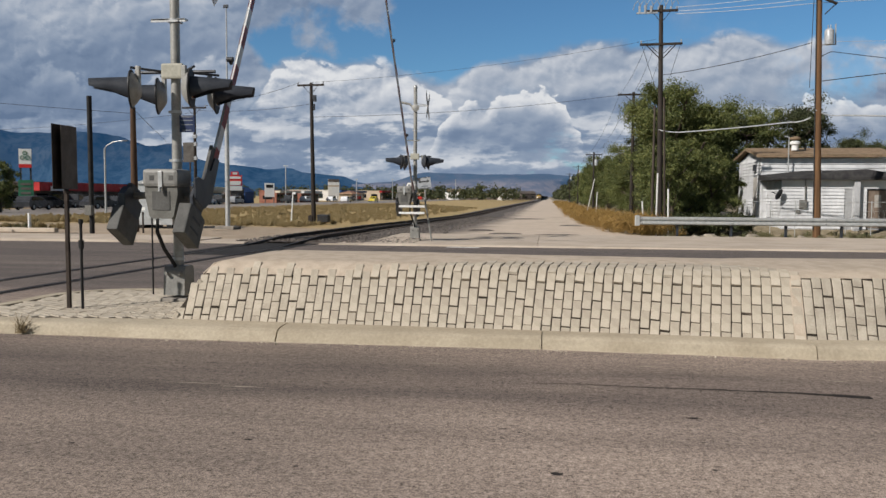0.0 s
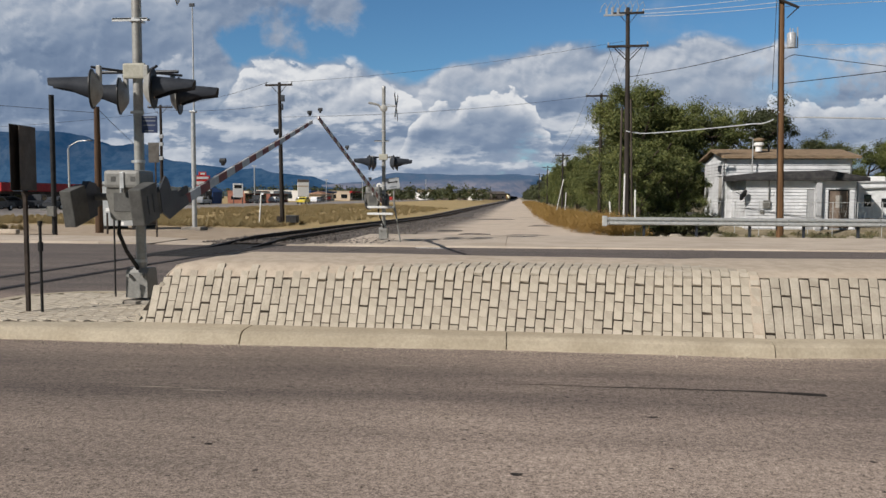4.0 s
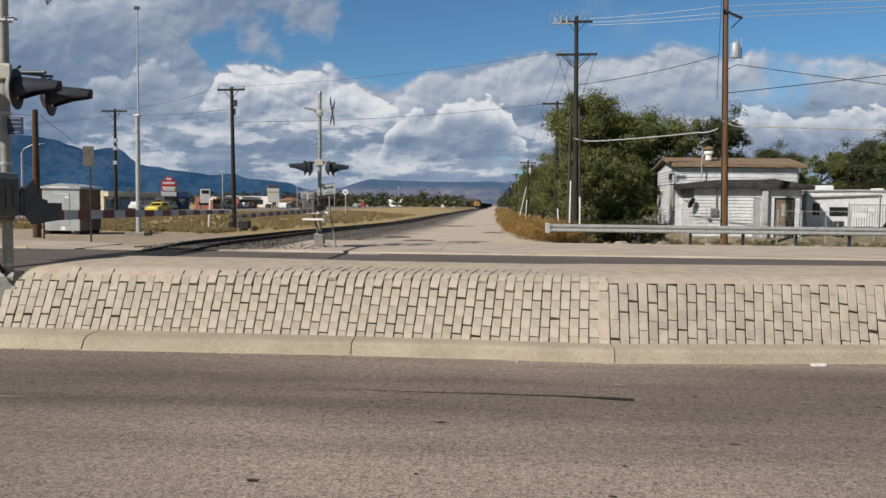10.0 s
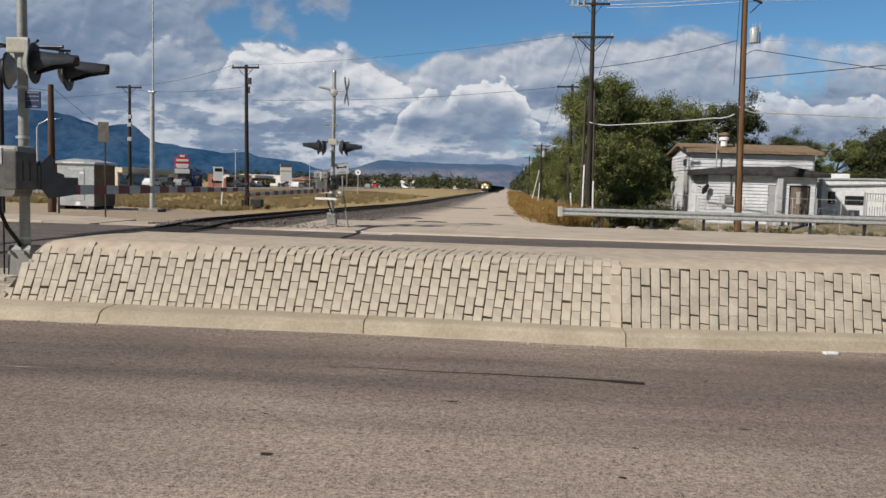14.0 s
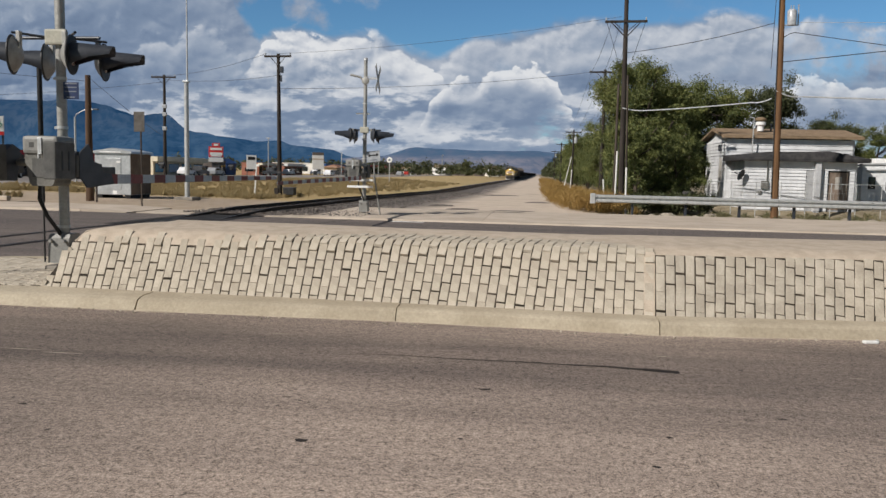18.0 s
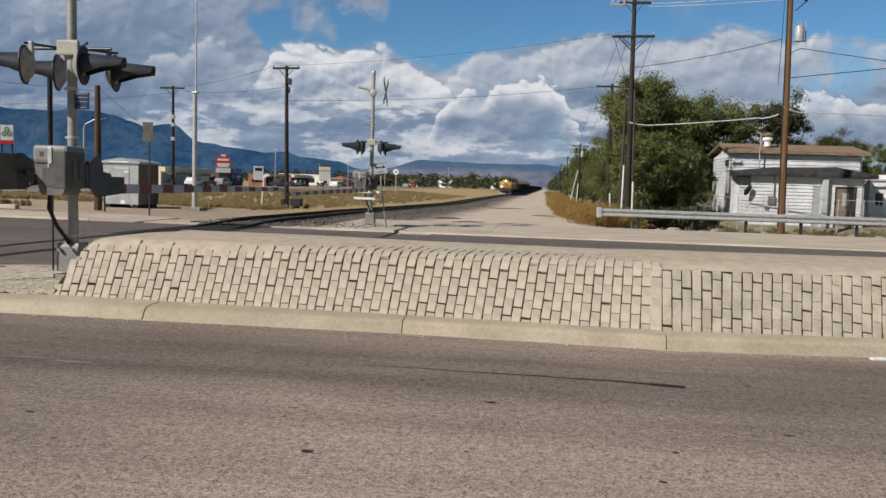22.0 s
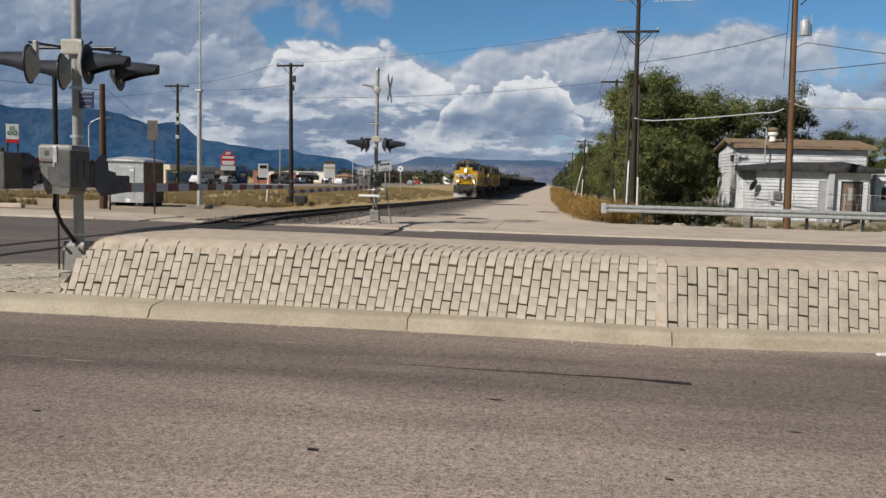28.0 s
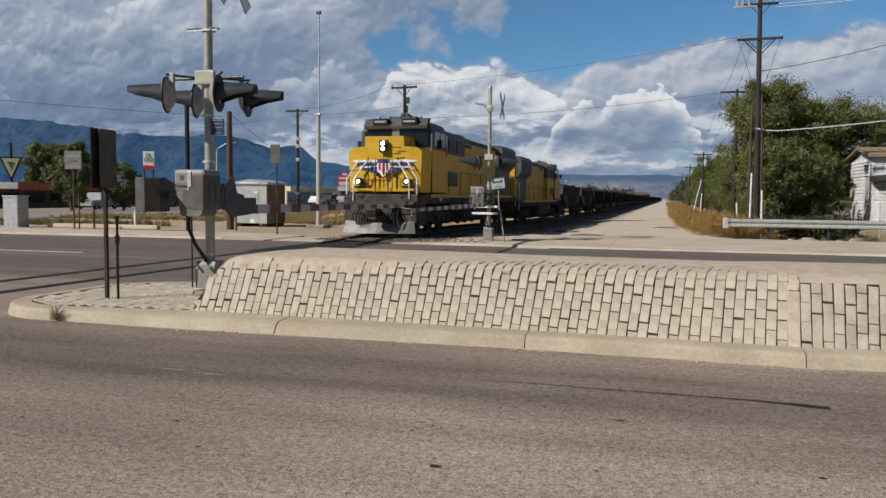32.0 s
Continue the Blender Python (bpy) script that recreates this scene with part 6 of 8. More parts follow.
def make_house():
    h = thing("house", "white clapboard house with tan gable roof and low front annex", "house")
    xa, xb, ya, yb = 12.85, 20.05, 50.0, 55.7
    siding_wall(h, "front_wall", (xa, ya), (xb, ya), -0.3, 3.72, (0, -1))
    siding_wall(h, "side_wall", (xa, yb), (xa, ya), -0.3, 4.08, (-1, 0), [(3.7, 4.65, 0.0, 3.0)])
    part("rear_wall", Shape().box(xa + 0.15, yb - 0.15, -0.3, xb, yb, 4.08), "siding_white", h)
    part("far_wall", Shape().box(xb, ya + 0.1, -0.3, xb + 0.14, yb, 4.08), "siding_white", h)
    part("gable", Shape().prism([(ya, 4.08), (yb, 4.08), ((ya + yb) / 2, 4.66)], "x", xa, xa + 0.12), "siding_white", h)
    part("soffit_band", Shape().box(xa - 0.05, ya - 0.03, 3.73, xb, ya + 0.06, 4.08), "siding_white", h, "white board under the eave")
    ridge, eave = 4.86, 4.28
    ym = (ya + yb) / 2
    for y_e, name in ((ya - 0.32, "roof_front"), (yb + 0.5, "roof_back")):
        s = Shape()
        vs = [(xa - 0.33, y_e, eave), (xb + 0.5, y_e, eave), (xb + 0.5, ym, ridge), (xa - 0.33, ym, ridge)]
        vs += [(x, y, z - 0.12) for x, y, z in vs]
        s._add(vs, [(0, 1, 2, 3), (4, 7, 6, 5), (0, 4, 5, 1), (1, 5, 6, 2), (2, 6, 7, 3), (3, 7, 4, 0)])
        part(name, s, "roof_tan", h, "tan shingle roof slope")
    part("fascia", Shape().box(xa - 0.34, ya - 0.355, eave - 0.16, xb + 0.5, ya - 0.325, eave + 0.01), "roof_tan", h, "tan roof edge board")
    part("bargeboard", Shape().prism([(ya - 0.33, eave - 0.17), (ym, ridge - 0.16), (ym, ridge + 0.01), (ya - 0.33, eave + 0.01)], "x", xa - 0.36, xa - 0.335), "roof_tan", h)
    part("side_door", Shape().box(xa - 0.02, 51.05, 0.1, xa + 0.04, 51.95, 2.95, 0.01), "door_grey", h, "beige side door")
    part("side_lamp", Shape().box(xa - 0.22, 51.2, 3.35, xa - 0.03, 51.45, 3.75, 0.03), "hood_grey", h)
    v = part("roof_vent", Shape().lathe([(0.20, 0.0), (0.20, 0.35), (0.30, 0.37), (0.30, 0.52), (0.22, 0.56)], (15.02, 51.2, 4.62), "z", 16), "sign_white", h, "white metal roof ventilator", True)
    part("vent_cap", Shape().lathe([(0.16, 0.0), (0.33, 0.06), (0.33, 0.16), (0.05, 0.24)], (15.02, 51.2, 5.24), "z", 16), "roof_tan", v, "", True)
    part("roof_jack", Shape().bar((15.75, 51.6, 4.5), (15.75, 51.6, 5.1), 0.05), "hood_grey", h, "thin roof vent pipe")
    part("service_mast", Shape().bar((14.2, 49.58, 2.8), (14.2, 49.58, 5.3), 0.035).bar((14.2, 49.58, 5.3), (13.95, 49.58, 5.35), 0.03), "galvanised", h, "thin electric service mast")
    part("corner_trim", Shape().box(xa - 0.07, ya - 0.07, -0.3, xa + 0.03, ya + 0.03, 3.72), "siding_white", h, "white corner board")
    # annex
    ax, bx, ay = 13.17, 19.13, 47.0
    siding_wall(h, "annex_front", (ax, ay), (bx, ay), -0.2, 2.24, (0, -1), [(3.35, 3.78, -0.3, 2.4), (4.55, 5.65, -0.3, 2.4)], 0.19)
    part("annex_band", Shape().box(ax - 0.02, ay - 0.04, 2.25, bx + 0.02, ay + 0.1, 2.80), "siding_white", h, "white board above the annex wall")
    siding_wall(h, "annex_side", (ax, 49.98), (ax, ay), -0.2, 2.80, (-1, 0), (), 0.19)
    part("annex_far_side", Shape().box(bx, ay + 0.05, -0.2, bx + 0.12, 49.98, 2.80), "siding_white", h)
    s = Shape()
    zc, ze = 3.34, 2.86
    vs = [(12.6, 46.58, ze - 0.06), (19.8, 46.58, ze + 0.06), (19.8, 49.97, ze + 0.1), (12.6, 49.97, ze + 0.2), (15.2, 46.9, zc - 0.22), (17.6, 46.9, zc), (17.8, 49.9, zc + 0.05), (15.2, 49.9, zc)]
    vs += [(x, y, ze - 0.14) for x, y, z in vs[:4]]
    s._add(vs, [(0, 1, 5, 4), (1, 2, 6, 5), (2, 3, 7, 6), (3, 0, 4, 7), (4, 5, 6, 7), (0, 8, 9, 1), (1, 9, 10, 2), (2, 10, 11, 3), (3, 11, 8, 0), (8, 11, 10, 9)])
    part("annex_roof", s, "roof_dark", h, "dark low felt roof of the annex")
    part("annex_door", Shape().box(17.77, ay - 0.03, 0.05, 18.77, ay + 0.02, 2.15, 0.01), "door_brown", h, "brown front door")
    d = part("door_frame", Shape().box(17.70, ay - 0.05, -0.1, 17.77, ay + 0.02, 2.22).box(18.77, ay - 0.05, -0.1, 18.85, ay + 0.02, 2.22).box(17.70, ay - 0.05, 2.15, 18.85, ay + 0.02, 2.22), "black_paint", h, "dark door frame")
    part("door_pane", Shape().box(18.1, ay - 0.036, 1.2, 18.45, ay - 0.031, 1.9), "door_grey", h)
    part("porch_post", Shape().box(16.95, ay - 0.32, -0.4, 17.25, ay - 0.05, 2.72, 0.02), "siding_grey", h, "grey porch post")
    part("meter", Shape().box(14.1, ay - 0.16, 1.15, 14.5, ay - 0.03, 1.6, 0.02).bar((14.4, ay - 0.12, 1.5), (14.4, ay - 0.1, 2.8), 0.03).box(13.95, ay - 0.12, 0.85, 14.15, ay - 0.03, 1.05, 0.02), "box_paint", h, "grey electricity meter and riser pipe")
    # satellite dish on its bracket
    sd = thing("satellite_dish", "dark satellite dish seen edge-on on the annex corner", "satellite dish", pose(12.85, 46.75, 1.65))
    part("dish", Shape().lathe([(0.03, 0.0), (0.2, 0.03), (0.33, 0.10), (0.335, 0.12), (0.2, 0.05), (0.03, 0.02)], (0, 0, 0), "x", 18), "hood_grey", sd, "", True, pose(0, 0, 0.3, 0, 25, -40))
    part("bracket", Shape().bar((0.08, 0.2, 0.0), (0.0, 0.0, 0.3), 0.03).bar((0, 0, 0.25), (-0.35, -0.2, 0.4), 0.02), "hood_grey", sd)


make_poles()
guard_rail()
make_house()
thin_posts()
crossing_signal(-5.34, 11.0, 1, 8.4, 3.18, "near crossing signal mast with hooded lamps, crossbuck and striped gate", True, 0.15, 0.46, 0.10, 4.06, 0.29)
crossing_signal(-4.82, 28.9, -1, 9.75, 2.94, "crossing signal mast on the far sidewalk with a striped gate", False, 0.06, 0.06, -0.24, 3.69, 0.21)


# ---------------------------------------------------------------- plants
def leaf_mesh(name, clumps, per, size, mat, seed, flat=0.8, up=0.0, slim=0.5):
    """Small leaf blades set in clumps: (x, y, z, radius). One mesh."""
    r = np.random.RandomState(seed)
    c = np.array(clumps)
    n = len(c) * per
    base = np.repeat(c, per, axis=0)
    d = r.normal(size=(n, 3))
    d /= np.linalg.norm(d, axis=1)[:, None]
    rad = base[:, 3] * (0.2 + 0.66 * np.minimum(np.abs(r.normal(size=n)), 1.7))
    pos = base[:, :3] + d * rad[:, None] * np.array([1, 1, flat])
    nrm = d + 0.7 * r.normal(size=(n, 3)) + np.array([0, 0, 0.4])
    nrm /= np.linalg.norm(nrm, axis=1)[:, None]
    a = np.cross(nrm, r.normal(size=(n, 3)))
    a /= np.linalg.norm(a, axis=1)[:, None]
    a = a * (1 - up) + up * (np.array([0, 0, 1.0]) + 0.3 * r.normal(size=(n, 3)))
    a /= np.linalg.norm(a, axis=1)[:, None]
    b = np.cross(nrm, a)
    s = size * (0.6 + 0.8 * r.random_sample(n))[:, None]
    v = np.stack([pos - a * s, pos - b * s * slim, pos + a * s, pos + b * s * slim], axis=1).reshape(-1, 3)
    me = bpy.data.meshes.new(name)
    me.vertices.add(len(v))
    me.vertices.foreach_set("co", v.astype(np.float32).ravel())
    me.loops.add(n * 4)
    me.loops.foreach_set("vertex_index", np.arange(n * 4, dtype=np.int32))
    me.polygons.add(n)
    me.polygons.foreach_set("loop_start", np.arange(0, n * 4, 4, dtype=np.int32))
    me.polygons.foreach_set("loop_total", np.full(n, 4, dtype=np.int32))
    me.update(calc_edges=True)
    me.materials.append(MATS[mat])
    return me


def make_tree(seed, h, width, mat, clumps=70, per=60, size=0.16, low=0.12, bare=False):
    """A tapered trunk with limbs, and a crown of clumps along and beyond the limbs."""
    r = random.Random(seed)
    t = thing("tree", "", "tree")
    trunk = Shape()
    pts = [Vector((0, 0, -0.2))]
    for i in range(1, 7):
        pts.append(Vector((r.uniform(-0.03, 0.03) * h * i / 6, r.uniform(-0.03, 0.03) * h * i / 6, h * 0.12 * i)))
    for i, (a, b) in enumerate(zip(pts, pts[1:])):
        trunk.bar(a, b, 0.032 * h * (1 - i / 7.5), 0.032 * h * (1 - (i + 1) / 7.5), 9, False)
    cl = []
    limbs = Shape()
    for k in range(14):
        base = pts[1 + k % 6]
        w = r.uniform(0, 6.283)
        up = h * r.uniform(0.10, 0.34)
        out = width * r.uniform(0.25, 0.48) * (1.0 - 0.45 * (base.z / h))
        tip = base + Vector((math.cos(w) * out, math.sin(w) * out, up))
        tip.z = min(tip.z, h * 0.96)
        mid = base.lerp(tip, 0.5) + Vector((0, 0, -0.03 * h))
        limbs.tube([base, mid, tip], 0.008 * h, 6)
        for _ in range(clumps // 22 + 1):
            q = base.lerp(tip, r.uniform(0.5, 1.1))
            cl.append((q.x + r.gauss(0, 0.05 * width), q.y + r.gauss(0, 0.05 * width), q.z + r.gauss(0, 0.04 * h), h * r.uniform(0.05, 0.095)))
    while len(cl) < clumps:
        w, k = r.uniform(0, 6.283), r.random()
        z = h * (low + (1 - low) * r.random() ** 0.8 * 0.93)
        prof = math.sin(math.pi * min(1, max(0.04, (z / h - low * 0.6) / (1.12 - low * 0.6)))) ** 0.6
        rr = width * 0.5 * prof * (0.55 + 0.5 * k)
        cl.append((math.cos(w) * rr, math.sin(w) * rr, z, h * r.uniform(0.045, 0.09)))
    part("trunk", trunk, "bark", t, "", True)
    part("branchwork", limbs, "bark", t, "", True)
    ob = new("crown", leaf_mesh("crown", cl, per, size, mat, seed))
    ob.parent = t
    return t


def place_trees():
    kinds = [make_tree(1, 9.0, 7.4, "leaf_cottonwood", 160, 430, 0.066, 0.03), make_tree(2, 8.5, 7.2, "leaf_cottonwood", 150, 400, 0.066, 0.03),
             make_tree(3, 9.0, 7.0, "leaf_dark", 140, 270, 0.085, 0.05), make_tree(4, 6.0, 5.6, "leaf_cottonwood", 100, 260, 0.072, 0.02)]
    spots = [(0, 9.0, 57.0, 1.1, 0, "leafy green cottonwood tree beside the track"), (1, 10.0, 60.0, 1.0, 70, "dense green tree beside the white house"), (3, 7.5, 50.0, 0.82, 30, "low bushy green tree in front of taller ones"),
             (3, 7.2, 47.6, 0.8, 140, "low bushy green tree near the utility pole"), (1, 14.6, 61.0, 1.02, 200, "tall green tree behind the house"), (2, 17.6, 62.0, 0.98, 15, "dark green tree behind the house"), (3, 9.8, 49.4, 0.66, 250, "low bushy green tree before the row"), (3, 10.4, 55.5, 0.8, 80, "low bushy green tree beside the white house"), (2, 12.6, 64.0, 1.02, 120, "dark green tree behind the house"),
             (0, 9.2, 60.0, 0.95, 100, "green tree in the row along the track"), (1, 26.4, 71.0, 0.78, 310, "green tree behind the trailer"), (2, 33.2, 71.0, 0.88, 10, "dark tree behind the yard"), (2, 24.5, 68.0, 0.76, 50, "dark tree behind the trailer"), (1, 28.3, 67.0, 0.74, 90, "green tree behind the trailer"), (2, 31.6, 66.0, 0.74, 180, "dark green tree behind the trailer"), (1, 35.0, 67.0, 0.88, 20, "tall green tree behind the yard"),
             (2, 38.5, 65.0, 1.0, 120, "tall dark tree behind the yard"), (2, 42.5, 64.0, 1.05, 250, "tall dark tree at the edge of the yard"), (3, 21.6, 70.0, 1.0, 210, "pale green bushy tree behind the house")]
    for y in range(68, 200, 9):
        spots.append((RNG.choice((0, 1, 2)), 9.0 + RNG.uniform(-0.6, 1.2), y + RNG.uniform(-2, 2), RNG.uniform(0.78, 0.98), RNG.uniform(0, 360), "green tree in the row along the track"))
    used = set()
    for k, x, y, s, turn, label in spots:
        m = pose(x, y, -fall(x, y), 0, 0, turn)
        if k in used:
            t = copy_thing(kinds[k], m)
        else:
            t = kinds[k]
            t.matrix_basis = m
            used.add(k)
        t.scale = (s, s, s)
        tagged(t, label, "tree", "trees along the track" if "row" in label else "")
    # the row runs on as one wood
    r = random.Random(21)
    cl = [(9.2 + r.uniform(-2.4, 2.8), 200 + (r.random() ** 1.3) * 900, r.uniform(0.6, 7.0), r.uniform(0.8, 1.6)) for _ in range(520)]
    ob = new("far_wood", leaf_mesh("far_wood", cl, 30, 0.45, "leaf_dark", 33))
    tagged(ob, "far row of green trees along the track", "trees", "", "stuff")
    # town trees in the distance
    cl = []
    for _ in range(300):
        x, y = r.uniform(-150, -14), r.uniform(300, 560)
        hgt = r.uniform(2.5, 7.5)
        for _ in range(5):
            cl.append((x + r.gauss(0, 2), y + r.gauss(0, 2), hgt * r.uniform(0.25, 0.85), hgt * r.uniform(0.2, 0.34)))
    ob = new("town_trees", leaf_mesh("town_trees", cl, 26, 0.55, "leaf_dark", 35))
    tagged(ob, "distant dark green trees of the town", "trees", "", "stuff")


def scrub(name, label, spots, mat, per, size, seed, category="shrubs", spread=1.0, up=0.0, slim=0.5):
    cl = []
    r = random.Random(seed)
    for x, y, k in spots:
        for _ in range(4):
            cl.append((x + r.gauss(0, 0.35 * k * spread), y + r.gauss(0, 0.35 * k * spread), k * r.uniform(0.15, 0.62) - fall(x, y), k * r.uniform(0.28, 0.42)))
    ob = new(name, leaf_mesh(name, cl, per, size, mat, seed, 0.8, up, slim))
    return tagged(ob, label, category, "", "stuff")


def make_scrub():
    r = random.Random(8)
    # golden bushes along the lane, the nearest ones as things
    for i, (x, y, k) in enumerate([(3.85, 38.4, 1.1), (4.4, 37.4, 1.15), (5.0, 37.5, 1.1), (3.5, 41.0, 1.2), (4.2, 40.0, 1.35), (5.0, 39.6, 1.2), (3.4, 45.0, 1.2), (4.2, 44.0, 1.3), (3.2, 49.5, 1.2), (4.3, 48.5, 1.3), (3.4, 54.0, 1.2), (4.6, 53.0, 1.3)]):
        rr = random.Random(i)
        cl = [(rr.gauss(0, 0.38) * k, rr.gauss(0, 0.38) * k, k * rr.uniform(0.12, 0.62), k * rr.uniform(0.24, 0.36)) for _ in range(12)]
        b = thing("dry_bush", "golden brown dry bush beside the dirt lane", "bush", pose(x, y, -fall(x, y)), "golden bushes")
        ob = new("foliage", leaf_mesh("foliage", cl, 520, 0.075, "dry_stem", 50 + i, 0.85, 0.55, 0.10))
        ob.parent = b
    spots = [(3.6 + r.uniform(-0.8, 2.0), 56 + (r.random() ** 1.5) * 260, r.uniform(0.9, 1.5)) for _ in range(260)]
    scrub("bush_row", "golden brown dry bushes in a row along the lane", spots, "dry_stem", 130, 0.12, 3, "shrubs", 1.0, 0.5, 0.14)
    # rough weeds behind the guard rail
    spots = [(r.uniform(6.0, 40), r.uniform(37.2, 46), r.uniform(0.15, 0.5)) for _ in range(300)]
    scrub("weeds", "dull green and straw weeds on the bank", spots, "weed_green", 40, 0.08, 4, "weeds", 1.0, 0.6, 0.16).matrix_basis = pose(0, 0, -0.4)
    # dark foliage, added also to stand for deep shade under the trees
    spots = [(r.uniform(6.3, 11.0), r.uniform(43.5, 48.5), r.uniform(0.7, 1.25)) for _ in range(46)]
    scrub("shrub_bank", "dark green low shrubs filling the shade behind the guard rail", spots, "leaf_dark", 150, 0.085, 24, "shrubs", 1.0, 0.2, 0.45)
    # field grass on the other side
    spots = [(-13.4 - r.random() * 24.5, 43 + r.random() * 110, r.uniform(0.2, 0.4)) for _ in range(1500)] + [(r.uniform(-37, -14.5), r.uniform(44, 47), r.uniform(0.2, 0.4)) for _ in range(330)]
    scrub("field_grass", "tufts of dry golden grass in the field", spots, "dry_grass", 70, 0.11, 5, "grass", 2.6, 1.0, 0.10)
    spots = [(r.uniform(-44, -23.5), r.uniform(33.5, 36.5), r.uniform(0.18, 0.36)) for _ in range(140)]
    scrub("verge_grass", "tall dry gold and green grass behind the sidewalk", spots, "dry_grass", 150, 0.16, 15, "grass", 1.5, 1.0, 0.06)
    spots = [(r.uniform(-44, -24.0), r.uniform(33.5, 36.0), r.uniform(0.18, 0.36)) for _ in range(40)]
    scrub("verge_weeds", "green weeds among dry grass behind the sidewalk", spots, "weed_green", 110, 0.14, 16, "weeds", 1.5, 0.8, 0.08)
    # a weed in the kerb
    b = thing("kerb_weed", "small dry weed growing at the kerb", "weed", pose(-6.30, 8.79, 0.02))
    s = Shape()
    rr = random.Random(2)
    for _ in range(46):
        w, k, hh = rr.uniform(0, 6.28), rr.uniform(0.02, 0.16), rr.uniform(0.08, 0.26)
        s.bar((rr.gauss(0, 0.03), rr.gauss(0, 0.02), 0), (math.cos(w) * k, math.sin(w) * k * 0.6, hh), 0.004, 0.0015, 4, False)
    part("tuft", s, "dry_stalk", b)


def make_rubble():
    r = random.Random(14)
    for x, y, a, b in ((0.4, 34.9, 1.3, 0.16), (-2.0, 76.0, 2.2, 0.5), (-3.4, 41.2, 0.7, 0.3), (-1.9, 36.6, 0.9, 0.12), (1.6, 52.0, 1.0, 0.3)):
        rings = []
        for k, h in ((1.0, -0.02), (0.75, 0.03), (0.4, 0.055)):
            rings.append([(math.cos(6.283 * i / 14) * a * k * r.uniform(0.85, 1.1), math.sin(6.283 * i / 14) * b * k * r.uniform(0.8, 1.1), h) for i in range(14)])
        s = Shape()
        s._add([p for ring in rings for p in ring], [(j * 14 + i, j * 14 + (i + 1) % 14, (j + 1) * 14 + (i + 1) % 14, (j + 1) * 14 + i) for j in range(2) for i in range(14)] + [tuple(range(28, 42))])
        ob = solid("gravel_drift", s, "ballast", "low drift of dark grit lying on the dirt lane", "gravel", group="grit drifts")
        ob.matrix_basis = pose(x, y, (0.06 if y < 35 else 0.03) - fall(x, y), 0, 0, 6)
    for i in range(34):
        x, y, k = r.uniform(7.0, 20), r.uniform(37.4, 41.5), r.uniform(0.14, 0.4)
        bm = bmesh.new()
        bmesh.ops.create_icosphere(bm, subdivisions=2, radius=k)
        for v in bm.verts:
            v.co *= 1 + 0.35 * noise.noise(v.co * 4 + Vector((i * 3.1, 0, 0)))
            v.co.z *= 0.62
        s = Shape().take(bm)
        ob = solid("rock", s, "rubble", "rough tan rock lying on the weedy bank", "rock", group="rocks on the bank")
        ob.matrix_basis = pose(x, y, k * 0.25 - 0.42, 0, 0, r.uniform(0, 360))


# ---------------------------------------------------------------- train
def truck(parent, y, axles, mat, wheel_r=0.5):
    span = 1.75
    half = span * (axles - 1) / 2
    f = Shape()
    for sx in (-1, 1):
        o = [(y - half - 0.75, 0.62), (y - half - 0.55, 0.42), (y - half + 0.5, 0.46), (y + half - 0.5, 0.46), (y + half + 0.55, 0.42), (y + half + 0.75, 0.62), (y + half + 0.5, 0.88), (y - half - 0.5, 0.88)]
        f.prism(o, "x", sx * 1.05 - 0.09, sx * 1.05 + 0.09)
        for k in range(axles):
            f.box(sx * 1.05 - 0.17, y - half + k * span - 0.2, 0.34, sx * 1.05 + 0.17, y - half + k * span + 0.2, 0.72)
    fr = part("truck_frame", f, mat, parent, "truck frame dark with grime and shade")
    for k in range(axles):
        w = Shape()
        for sx in (-1, 1):
            w.lathe([(0.12, -0.07), (wheel_r, -0.06), (wheel_r, 0.05), (wheel_r + 0.03, 0.07), (0.12, 0.07)] if sx < 0 else [(0.12, -0.07), (wheel_r + 0.03, -0.07), (wheel_r, -0.05), (wheel_r, 0.06), (0.12, 0.07)], (sx * 0.76, y - half + k * span, wheel_r), "x", 18)
        w.bar((-0.8, y - half + k * span, wheel_r), (0.8, y - half + k * span, wheel_r), 0.09)
        part("wheelset", w, "truck_dirt_shade", fr)


